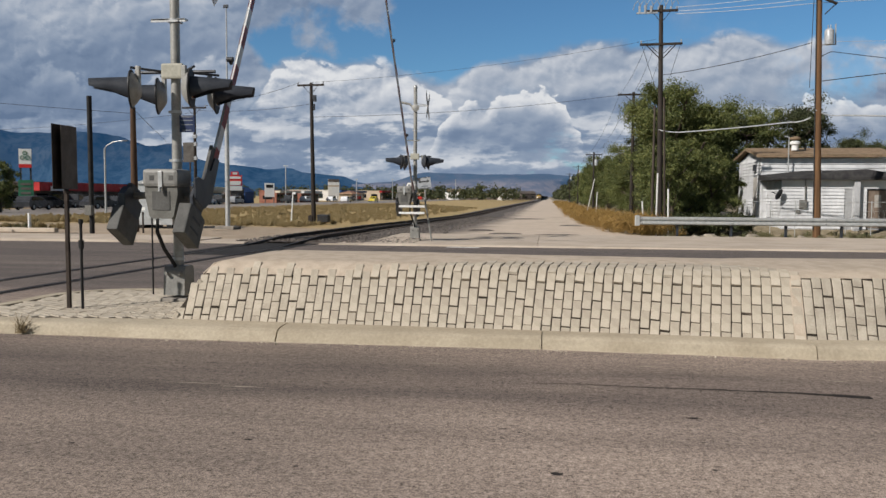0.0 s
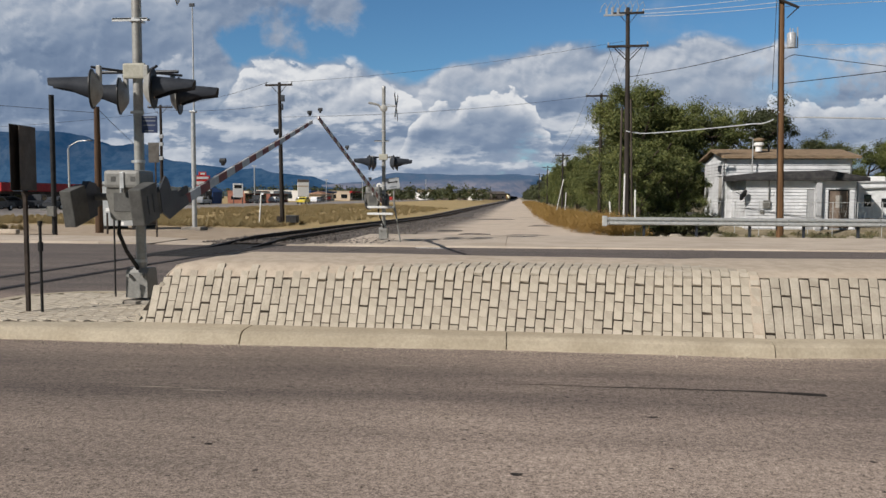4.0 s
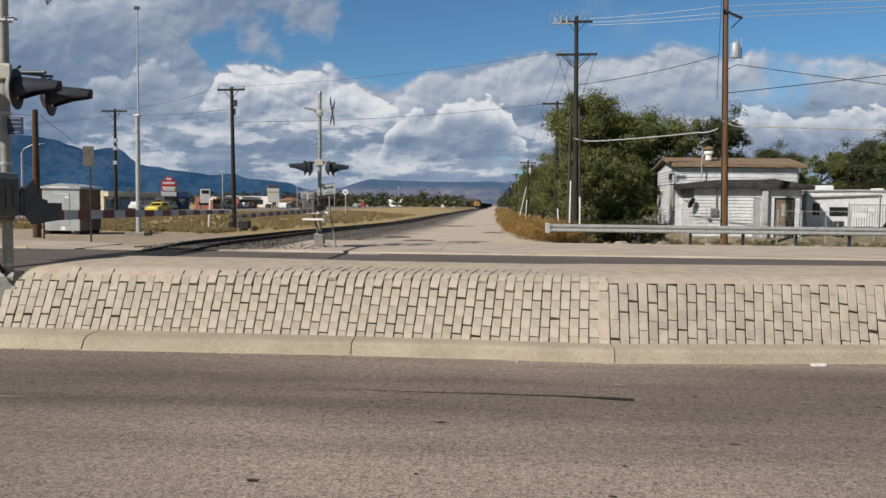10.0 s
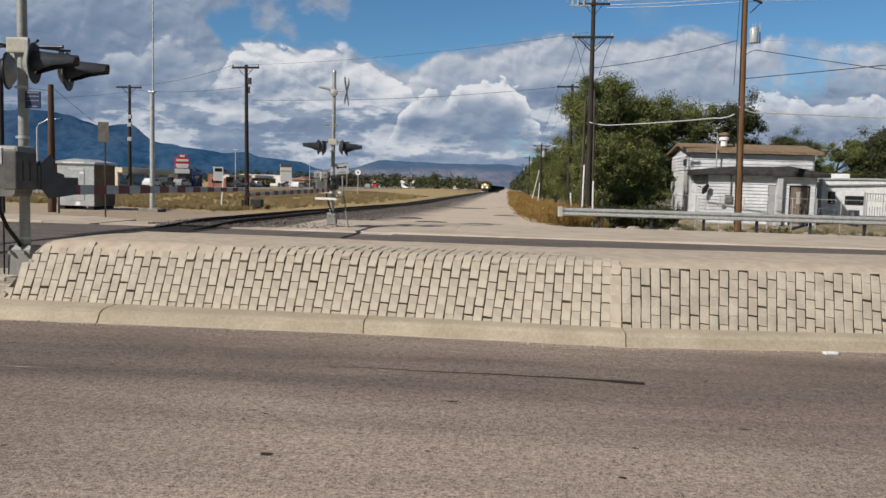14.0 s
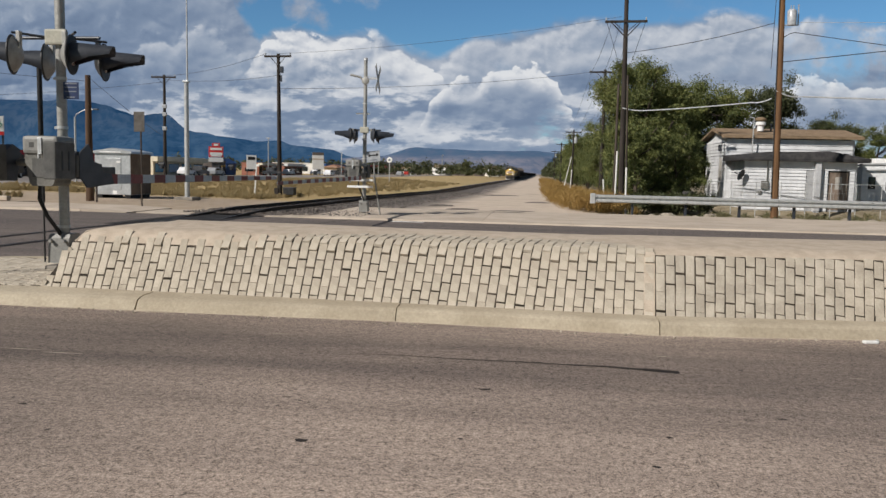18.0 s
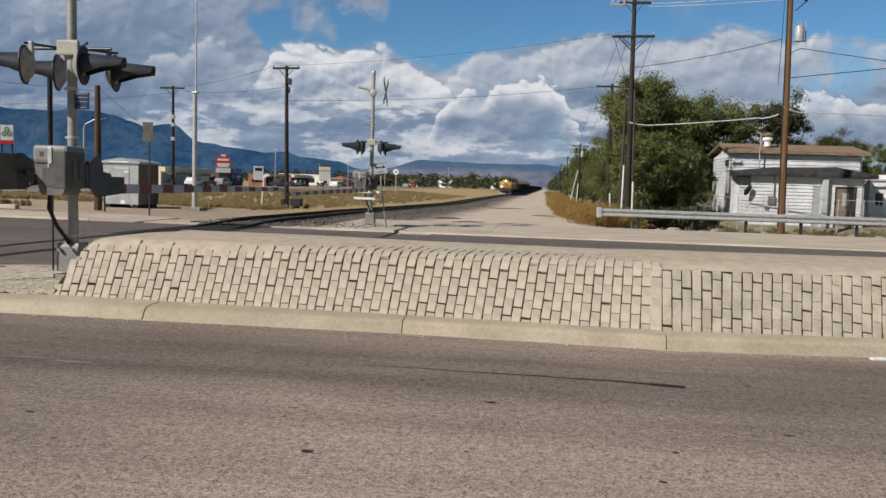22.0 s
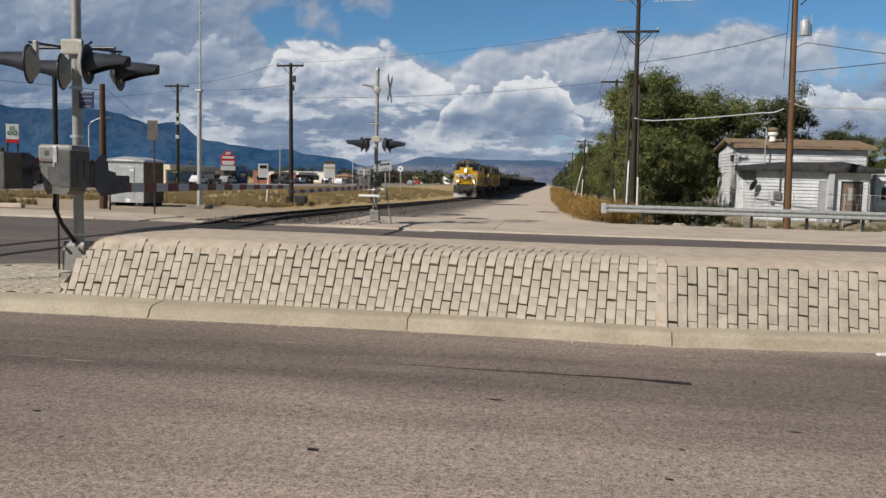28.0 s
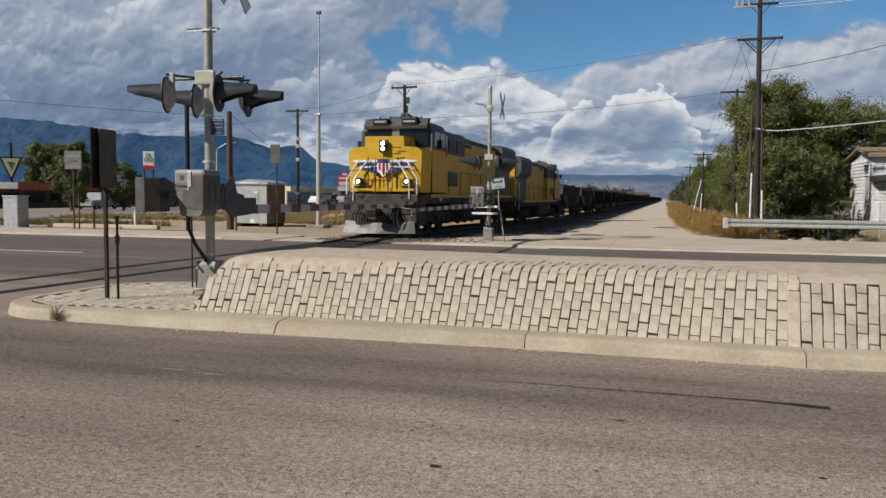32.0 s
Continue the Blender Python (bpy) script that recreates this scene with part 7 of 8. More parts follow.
def make_loco(label):
    """Front at y = 0, facing -y; rail head at z = 0."""
    L = thing("locomotive", label, "locomotive", group="locomotives")
    Y = "loco_yellow"
    # frame and deck
    part("frame", Shape().box(-1.5, 0.75, 1.25, 1.5, 21.9, 1.62, 0.03), "truck_dirt_shade", L, "dark sill and walkway")
    part("sill_stripe", Shape().box(-1.51, 2.6, 1.50, 1.51, 20.4, 1.64), "loco_yellow", L, "thin yellow sill stripe")
    # pilot and plow
    s = Shape()
    s._add([(0, 0.10, 0.10), (0, 0.38, 0.50), (-1.5, 0.48, 0.10), (1.5, 0.48, 0.10), (-1.42, 0.60, 0.58), (1.42, 0.60, 0.58), (0, 0.72, 0.10), (0, 0.72, 0.50)], [(0, 2, 4, 1), (0, 1, 5, 3), (2, 6, 7, 4), (3, 5, 7, 6), (0, 3, 6, 2), (1, 4, 7, 5)])
    part("snow_plow", s, "loco_silver", L, "worn silver pilot plow")
    part("pilot_plate", Shape().box(-1.5, 0.62, 0.50, 1.5, 0.86, 1.30, 0.03).box(-1.3, 1.2, 1.3, 1.3, 1.5, 1.8), "truck_dirt_shade", L, "dark pilot plate")
    part("coupler", Shape().box(-0.16, -0.25, 0.78, 0.16, 0.6, 1.05, 0.03).box(-0.24, -0.32, 0.74, 0.2, -0.02, 1.08, 0.06), "rail_steel", L)
    for sx in (-1, 1):
        for k in range(4):
            part("air_hose", Shape().tube([(sx * (0.42 + 0.13 * k), 0.5, 1.0), (sx * (0.44 + 0.13 * k), 0.25, 0.85), (sx * (0.46 + 0.13 * k), 0.22, 0.45)], 0.026, 6), "tyre", L)
        part("step_well", Shape().box(sx * 1.5 - 0.02, 0.85, 0.45, sx * 1.5 + 0.02, 1.75, 1.6).box(min(sx * 1.05, sx * 1.5), 0.80, 0.42, max(sx * 1.05, sx * 1.5), 1.8, 0.47).box(min(sx * 1.05, sx * 1.5), 0.80, 0.82, max(sx * 1.05, sx * 1.5), 1.8, 0.86).box(min(sx * 1.05, sx * 1.5), 0.80, 1.2, max(sx * 1.05, sx * 1.5), 1.8, 1.24), "truck_dirt_shade", L, "boarding steps")
        part("handrail", Shape().tube([(sx * 1.16, 0.72, 0.9), (sx * 1.16, 0.72, 2.15), (sx * 0.62, 0.84, 2.95)], 0.03, 8), "rail_white", L, "white grab rail")
        part("handrail", Shape().tube([(sx * 1.46, 0.78, 0.9), (sx * 1.46, 0.78, 2.2), (sx * 0.98, 0.88, 2.98)], 0.03, 8), "rail_white", L, "white grab rail")
        part("end_rail", Shape().tube([(sx * 1.35, 0.80, 1.62), (sx * 1.35, 0.80, 2.55), (sx * 0.28, 0.80, 2.55), (sx * 0.28, 0.80, 1.62)], 0.022, 6), "hood_grey", L)
    part("drop_step", Shape().box(-0.62, 0.30, 0.62, 0.62, 0.62, 1.24, 0.04).box(-0.9, 0.40, 0.40, 0.9, 0.6, 0.70, 0.03), "truck_dirt_shade", L, "dark coupler platform")
    for sx in (-1, 1):
        part("uncoupling_lever", Shape().tube([(sx * 0.2, 0.34, 1.15), (sx * 0.8, 0.36, 1.12), (sx * 1.35, 0.42, 1.05), (sx * 1.4, 0.35, 0.8)], 0.02, 6), "truck_silver", L)
        part("front_lamp_bracket", Shape().box(sx * 1.0 - 0.2, 0.9, 1.86, sx * 1.0 + 0.2, 1.05, 1.95, 0.01), "black_paint", L)
    # anticlimber
    # coloured dark for the shaded gap below the nose
    part("anticlimber", Shape().box(-1.45, 0.42, 1.22, 1.45, 0.86, 1.34, 0.02), "truck_dirt_shade", L, "front deck edge darkened for shade")
    # nose
    s = Shape()
    o = [(-1.48, 1.70), (1.48, 1.70), (1.53, 3.30), (1.36, 3.46), (0.82, 3.50), (0.80, 3.90), (-0.80, 3.90), (-0.82, 3.50), (-1.36, 3.46), (-1.53, 3.30)]
    fr = [(x, 1.02 + 0.10 * abs(x), z) for x, z in o]
    bk = [(x, 3.1, z) for x, z in o]
    n = len(o)
    s._add(fr + bk, [tuple(range(n)), tuple(range(n, 2 * n))[::-1]] + [(i, (i + 1) % n, n + (i + 1) % n, n + i) for i in range(n)])
    nose = part("nose", s, Y, L, "bright yellow blunt nose")
    part("nose_ledge", Shape().box(-0.40, 0.90, 1.78, 0.40, 1.03, 1.84).box(-1.4, 0.88, 1.76, 1.4, 1.06, 1.84), Y, nose)
    part("nose_door_seam", Shape().box(0.35, 0.985, 1.72, 0.365, 1.06, 3.0).box(-0.365, 0.985, 1.72, -0.35, 1.06, 3.0), "loco_yellow", nose)
    # winged emblem as plain coloured shapes
    yf = 0.992

    def flat(outline, mat, name, off=0.0):
        q = Shape()
        m_ = len(outline)
        a = [(x, yf + 0.10 * abs(x) - 0.012 - off, z) for x, z in outline]
        b = [(x, yf + 0.10 * abs(x) + 0.03, z) for x, z in outline]
        q._add(a + b, [tuple(range(m_)), tuple(range(m_, 2 * m_))[::-1]] + [(i, (i + 1) % m_, m_ + (i + 1) % m_, m_ + i) for i in range(m_)])
        return part(name, q, mat, nose)

    for sx in (-1, 1):
        for k, (z, l) in enumerate(((2.92, 1.36), (2.80, 1.26), (2.68, 1.08))):
            flat([(sx * 0.24, z - 0.045), (sx * l, z - 0.03), (sx * (l - 0.1), z + 0.045), (sx * 0.24, z + 0.045)], "sign_white" if k != 1 else "decal_blue", "wing_bar")
        flat([(sx * 0.24, 2.42), (sx * 0.55, 2.50), (sx * 0.80, 2.66), (sx * 0.24, 2.70)], "decal_blue", "wing_root", 0.003)
    flat([(-0.26, 3.0), (0.26, 3.0), (0.26, 2.56), (0.0, 2.28), (-0.26, 2.56)], "sign_white", "shield", 0.006)
    flat([(-0.26, 3.0), (0.26, 3.0), (0.26, 2.84), (-0.26, 2.84)], "decal_blue", "shield_band", 0.009)
    for k in (-0.16, 0.0, 0.16):
        flat([(k - 0.045, 2.84), (k + 0.045, 2.84), (k + 0.045, 2.42 + abs(k) * 0.9), (k - 0.045, 2.42 + abs(k) * 0.9)], "decal_red", "shield_stripe", 0.009)
    for sx in (-1, 1):
        part("grab_iron", Shape().bar((sx * 0.62, 0.95, 1.85), (sx * 0.62, 0.95, 3.05), 0.022, seg=6), "black_paint", nose)
    part("grab_iron", Shape().bar((0.05, 0.92, 1.85), (0.05, 0.92, 3.2), 0.022, seg=6).bar((0.3, 0.95, 3.2), (0.75, 0.98, 3.2), 0.018, seg=6).bar((0.35, 0.95, 3.45), (0.75, 0.98, 3.45), 0.018, seg=6), "black_paint", nose)
    hl = part("headlight_case", Shape().box(-0.15, 0.92, 3.26, 0.15, 1.06, 3.74, 0.02), "black_paint", L, "black twin headlight case")
    for z in (3.40, 3.61):
        part("headlight_lamp", Shape().lathe([(0.02, -0.03), (0.064, -0.02), (0.068, 0.0)], (0, 0.915, z), "y", 14), "headlight", hl, "lit headlight")
    for sx in (-1, 1):
        d = part("ditch_light", Shape().bar((sx * 1.0, 0.84, 2.12), (sx * 1.0, 1.04, 2.12), 0.15, seg=14), "black_paint", L, "round black ditch light")
        part("ditch_lamp", Shape().lathe([(0.02, -0.03), (0.056, -0.02), (0.060, 0.0)], (sx * 1.0, 0.835, 2.12), "y", 14), "headlight", d, "lit ditch lamp")
    # cab
    s = Shape()
    prof = [(-1.53, 1.7), (1.53, 1.7), (1.53, 4.22), (1.30, 4.56), (0.85, 4.74), (-0.85, 4.74), (-1.30, 4.56), (-1.53, 4.22)]
    f = [(x, 2.55 + (0.0 if z < 4.1 else 0.30 * (z - 4.1)), z) for x, z in prof]
    b = [(x, 5.0, z) for x, z in prof]
    n = len(prof)
    s._add(f + b, [tuple(range(n)), tuple(range(n, 2 * n))[::-1]] + [(i, (i + 1) % n, n + (i + 1) % n, n + i) for i in range(n)])
    cab = part("cab", s, "loco_grey", L, "grey cab with windows and number boards")
    part("cab_side", Shape().box(-1.545, 2.6, 1.72, -1.532, 4.95, 3.45).box(1.532, 2.6, 1.72, 1.545, 4.95, 3.45), Y, cab, "yellow lower cab side")
    for sx in (-1, 1):
        x0, x1 = sx * 0.18, sx * 1.38
        part("windshield", Shape()._add([(x0, 2.535, 3.70), (x1, 2.535, 3.62), (x1, 2.55, 4.22), (x0, 2.55, 4.30), (x0, 2.58, 3.70), (x1, 2.58, 3.62), (x1, 2.62, 4.22), (x0, 2.62, 4.30)], [(0, 1, 2, 3), (0, 4, 5, 1), (1, 5, 6, 2), (2, 6, 7, 3), (3, 7, 4, 0)]), "glass_dark", cab, "dark windshield")
        for a, c in ((2.85, 3.6), (3.75, 4.5)):
            part("side_window", Shape().box(sx * 1.54 - 0.012, a, 3.62, sx * 1.54 + 0.012, c, 4.20, 0.004), "glass_dark", cab, "dark cab side window")
        part("number_board", Shape().box(min(sx * 0.30, sx * 0.95), 2.33, 4.46, max(sx * 0.30, sx * 0.95), 2.80, 4.72, 0.02), "black_paint", cab, "number board with plain pale bars")
        part("number_bar", Shape().box(min(sx * 0.38, sx * 0.87), 2.322, 4.555, max(sx * 0.38, sx * 0.87), 2.329, 4.625), "porcelain", cab)
        part("mirror", Shape().box(sx * 1.75 - 0.10, 2.9, 3.5, sx * 1.75 + 0.10, 2.95, 3.85, 0.01), "black_paint", cab)
    part("roof_visor", Shape().prism([(2.40, 4.30), (2.36, 4.42), (2.62, 4.72), (2.9, 4.76), (2.75, 4.34)], "x", -1.36, 1.36), "loco_roof", cab, "dark visor above the windshields")
    part("window_post", Shape().box(-0.16, 2.50, 3.6, 0.16, 2.56, 4.32, 0.01), "loco_silver", cab, "grey centre post between the windshields")
    part("cab_top_stripe", Shape().box(-1.542, 2.7, 3.44, -1.531, 4.95, 3.52).box(1.531, 2.7, 3.44, 1.542, 4.95, 3.52), "decal_red", cab, "thin red stripe")
    for sx in (-1, 1):
        part("door_window", Shape().box(sx * 1.54 - 0.012, 4.58, 3.3, sx * 1.54 + 0.012, 4.88, 4.15, 0.004), "glass_dark", cab)
        part("wiper", Shape().bar((sx * 0.5, 2.52, 3.66), (sx * 0.85, 2.52, 4.1), 0.012, seg=5), "black_paint", cab)
    for k in range(5):
        part("roof_pipe", Shape().bar((-0.9 + 0.45 * k, 3.1, 4.74), (-0.9 + 0.45 * k, 3.1, 4.86), 0.035), "black_paint", cab)
    part("air_conditioner", Shape().box(-0.6, 3.4, 4.7, 0.6, 4.8, 4.90, 0.05), "loco_roof", cab)
    part("horn", Shape().bar((-0.1, 4.0, 4.96), (-0.1, 3.6, 4.98), 0.04, 0.08).bar((0.1, 4.0, 5.0), (0.1, 3.6, 5.02), 0.04, 0.08).box(-0.2, 3.95, 4.7, 0.2, 4.1, 5.0), "loco_grey", cab)
    # long hood
    part("inverter_cabinet", Shape().box(-1.45, 5.0, 1.62, 1.45, 8.6, 3.42, 0.05), Y, L, "yellow equipment cabinet")
    part("blower_housing", Shape().box(-1.42, 5.0, 3.42, 1.42, 8.6, 4.42, 0.10), "loco_grey", L, "dark grey blower housing")
    part("long_hood", Shape().box(-1.12, 8.6, 1.62, 1.12, 17.2, 4.2, 0.08), Y, L, "long yellow engine hood")
    part("hood_roof", Shape().box(-1.13, 5.0, 4.18, 1.13, 17.2, 4.42, 0.08).box(-0.5, 10.5, 4.4, 0.5, 13.5, 4.62, 0.05), "loco_roof", L, "grey hood roof")
    part("exhaust_outlet", Shape().box(-0.35, 11.2, 4.6, 0.35, 12.4, 4.75, 0.03), "truck_dirt_shade", L)
    s = Shape()
    o = [(-1.14, 1.62), (1.14, 1.62), (1.14, 3.1), (1.52, 3.5), (1.52, 4.35), (1.35, 4.55), (-1.35, 4.55), (-1.52, 4.35), (-1.52, 3.5), (-1.14, 3.1)]
    s.prism(o, "y", 17.2, 21.5)
    rad = part("radiator", s, "loco_grey", L, "grey flared radiator section")
    for k in range(3):
        for xa in (1.515, -1.535):
            part("radiator_grille", Shape().box(xa, 17.5 + 1.3 * k, 3.55, xa + 0.02, 18.65 + 1.3 * k, 4.3), "signal_black", rad)
    part("rear_panel", Shape().box(-1.1, 21.5, 1.62, 1.1, 21.58, 4.4, 0.02), Y, L, "yellow rear hood end")
    for sx in (-1, 1):
        for k in range(9):
            y0 = 8.8 + 0.92 * k
            part("hood_door", Shape().box(sx * 1.125 - 0.012, y0, 1.85, sx * 1.125 + 0.012, y0 + 0.84, 3.9, 0.004), Y, L)
        for y0, y1, z0, z1 in ((5.4, 6.6, 3.5, 4.1), (6.8, 8.2, 3.5, 4.1), (5.5, 7.0, 2.0, 2.6), (9.2, 11.0, 3.96, 4.14)):
            xx = 1.46 if y0 < 8.6 else 1.13
            part("grille", Shape().box(sx * xx - 0.012, y0, z0, sx * xx + 0.012, y1, z1), "signal_black", L, "dark intake grille")
        for k in range(8):
            y0 = 5.4 + 2.1 * k
            part("stanchion", Shape().bar((sx * 1.47, y0, 1.62), (sx * 1.47, y0, 2.65), 0.018, seg=6), "hood_grey", L)
        part("side_rail", Shape().bar((sx * 1.47, 5.0, 2.65), (sx * 1.47, 21.2, 2.65), 0.02, seg=6), "hood_grey", L)
        part("rear_handrail", Shape().tube([(sx * 1.47, 21.9, 1.0), (sx * 1.47, 21.9, 2.7), (sx * 1.2, 21.6, 2.9)], 0.03, 8), "rail_white", L)
    part("fuel_tank", Shape().prism([(-1.45, 0.55), (-1.2, 0.32), (1.2, 0.32), (1.45, 0.55), (1.45, 1.25), (-1.45, 1.25)], "y", 8.3, 13.6), "truck_dirt_shade", L, "dark fuel tank")
    part("air_tank", Shape().bar((1.25, 7.0, 1.05), (1.25, 8.2, 1.05), 0.17).bar((-1.25, 7.0, 1.05), (-1.25, 8.2, 1.05), 0.17), "truck_silver", L)
    # trucks coloured near black for the shade under the frame
    truck(L, 4.6, 3, "truck_dirt_shade", 0.53)
    truck(L, 17.3, 3, "truck_dirt_shade", 0.53)
    part("rear_pilot", Shape().box(-1.4, 21.7, 0.45, 1.4, 21.9, 1.6, 0.02).box(-0.15, 21.8, 0.78, 0.15, 22.6, 1.05), "truck_dirt_shade", L)
    return L


def make_hopper(mat, label, sloped):
    """A coal car, 16.2 m over couplers, its front at y = 0."""
    c = thing("hopper_car", label, "rail car", group="coal cars")
    if sloped:
        s = Shape().prism([(0.5, 2.3), (0.5, 3.05), (15.7, 3.05), (15.7, 2.3), (12.9, 1.15), (3.3, 1.15)], "x", -1.5, 1.5)
    else:
        s = Shape().prism([(0.4, 1.15), (0.25, 3.05), (15.95, 3.05), (15.8, 1.15), (11.2, 0.55), (5.0, 0.55)], "x", -1.48, 1.48)
    body = part("body", s, mat, c)
    for sx in (-1, 1):
        for k in range(9):
            y = 1.3 + 1.7 * k
            z0 = 1.2 if not sloped or 3 < y < 13 else 2.2
            part("side_post", Shape().box(sx * 1.56 - 0.06, y - 0.06, z0, sx * 1.56 + 0.06, y + 0.06, 3.05), mat, body)
        part("top_rail", Shape().box(sx * 1.53 - 0.08, 0.3, 3.0, sx * 1.53 + 0.08, 15.9, 3.13), mat, body)
    part("load", Shape().prism([(0.8, 3.0), (4.0, 3.3), (8.0, 3.2), (12.0, 3.32), (15.4, 3.0)], "x", -1.3, 1.3), "coal", c, "heaped black coal")
    part("sill", Shape().box(-0.35, -0.05, 0.8, 0.35, 16.25, 1.12).box(-1.4, 0.2, 1.05, 1.4, 0.55, 1.2).box(-1.4, 15.6, 1.05, 1.4, 16.0, 1.2), "truck_dirt_shade", c)
    part("end_ladder", Shape().bar((1.3, 0.22, 1.1), (1.3, 0.22, 3.0), 0.02, seg=5).bar((0.9, 0.22, 1.1), (0.9, 0.22, 3.0), 0.02, seg=5), "truck_dirt_shade" if not sloped else "loco_silver", c)
    truck(c, 2.1, 2, "truck_dirt_shade", 0.46)
    truck(c, 14.1, 2, "truck_dirt_shade", 0.46)
    return c


TRAIN = []
VAN = None
RAIL_Z = 0.195


def make_train():
    """(thing, distance of its front behind the leader's front, turned)"""
    a = make_loco("yellow and grey diesel locomotive leading the train with lit headlights")
    TRAIN.append((a, 0.0, False))
    b = copy_thing(a, pose(0, 0, 0))
    for o in b.children_recursive:
        if o.name.startswith(("headlight_lamp", "ditch_lamp")):
            o.data = o.data.copy()
            o.data.materials[0] = MATS["glass_dark"]
            o["label"] = "unlit lamp"
    tagged(b, "second yellow and grey locomotive coupled back to front")
    TRAIN.append((b, 22.4 + 22.3, True))
    first = make_hopper("hopper_grey", "grey hopper car with sloped ends behind the engines", True)
    TRAIN.append((first, 45.2, False))
    TRAIN.append((copy_thing(first, pose(0, 0, 0)), 61.6, False))
    black = make_hopper("hopper_black", "black coal car in a long freight train", False)
    for i in range(62):
        TRAIN.append((black if i == 0 else copy_thing(black, pose(0, 0, 0)), 78.0 + 16.4 * i, False))


FRONT_END, SPEED = 28.7, 18.02


def motions():
    """The train rolls in at a steady pace, and both gates come down."""
    for ob, back, turned in TRAIN:
        rows = []
        for k in range(17):
            t = 2.0 * k
            y = FRONT_END + SPEED * (32.0 - t) + back
            rows.append((t, pose(TRACK_X - 0.06 + 0.0055 * max(y - 60.0, 0.0), y, RAIL_Z - fall(TRACK_X, y + (-8 if turned else 8)), 0, 0, 180 if turned else 0)))
        walk(ob, rows)
    van = [(0.0, 203.0), (7.0, 136.0), (8.5, 121.8), (9.5, 112.2), (10.5, 103.2), (11.5, 93.2), (18.0, 31.0), (24.4, -30.0), (32.0, -30.0)]
    walk(VAN, [(t, pose(-45, y, 0.075 if y > 29 else 0.0, 0, 0, -90)) for t, y in van])
    near = [(0.0, 59.4), (0.5, 53.1), (1.0, 46.2), (1.5, 38.7), (2.0, 31.5), (2.5, 26.3), (3.0, 21.7), (3.5, 17.6), (4.5, 10.7), (5.5, 5.0), (6.0, 2.3), (6.6, 0.0), (7.0, -0.7), (7.5, -0.15), (32.0, -0.15)]
    far = [(0.0, 49.0), (0.5, 43.5), (1.0, 38.6), (1.5, 33.8), (2.0, 28.6), (2.5, 23.9), (3.0, 19.7), (3.5, 16.2), (4.5, 10.2), (5.5, 4.7), (6.0, 2.3), (6.6, 0.2), (7.0, -0.5), (32.0, -0.5)]
    for (gate, way, pivot), rows in zip(GATES, (near, far)):
        walk(gate, [(t, pose(*pivot) @ pose(0, 0, 0, w * way, 0, 0)) for t, w in rows])


place_trees()
make_scrub()
make_rubble()
make_train()


# ---------------------------------------------------------------- beside the highway
def car(x, y, turn, mat, label, kind="car"):
    c = thing(kind if kind != "car" else "car", label, "car" if kind == "car" else "truck", pose(x, y, 0.08, 0, 0, turn), "vehicles by the highway")
    hl = 2.25 if kind == "car" else 2.7
    o = [(-hl, 0.35), (-hl, 0.80), (-hl + 0.25, 0.92), (hl - 1.1, 0.95), (hl - 0.1, 0.80), (hl, 0.60), (hl, 0.35)]
    part("body", Shape().prism(o, "y", -0.88, 0.88), mat, c)
    if kind == "car":
        cab = [(-hl + 0.25, 0.92), (-hl + 0.75, 1.42), (0.25, 1.45), (hl - 1.15, 0.95)]
    else:
        cab = [(-0.75, 0.92), (-0.60, 1.68), (0.75, 1.70), (1.45, 0.95)]
    part("cabin", Shape().prism(cab, "y", -0.76, 0.76), mat, c)
    xa, xb, zt = (cab[0][0] + 0.35, cab[3][0] - 0.35, cab[1][1] - 0.08)
    win = [(xa, 0.99), (cab[1][0] + 0.1, zt), (cab[2][0] - 0.05, zt), (xb, 0.99)]
    for sy in (-1, 1):
        part("side_window", Shape().prism(win, "y", min(sy * 0.755, sy * 0.775), max(sy * 0.755, sy * 0.775)), "glass_dark", c)
    part("windshield", Shape()._add([(cab[3][0] + 0.01, -0.68, 1.0), (cab[3][0] + 0.01, 0.68, 1.0), (cab[2][0] + 0.04, 0.62, cab[2][1] - 0.04), (cab[2][0] + 0.04, -0.62, cab[2][1] - 0.04)], [(0, 1, 2, 3)]), "glass_dark", c)
    for wx in (-hl + 0.85, hl - 0.85):
        for sy in (-1, 1):
            w = part("wheel", Shape().lathe([(0.1, -0.11), (0.33, -0.10), (0.34, 0.0), (0.33, 0.10), (0.1, 0.11)], (wx, sy * 0.80, 0.33), "y", 14), "tyre", c)
            part("rim", Shape().lathe([(0.03, -0.115), (0.2, -0.112), (0.2, 0.112), (0.03, 0.115)], (wx, sy * 0.80, 0.33), "y", 10), "car_silver", w)
    part("lamp", Shape().box(hl - 0.08, -0.80, 0.58, hl + 0.01, -0.5, 0.72).box(hl - 0.08, 0.5, 0.58, hl + 0.01, 0.80, 0.72), "porcelain", c)
    return c


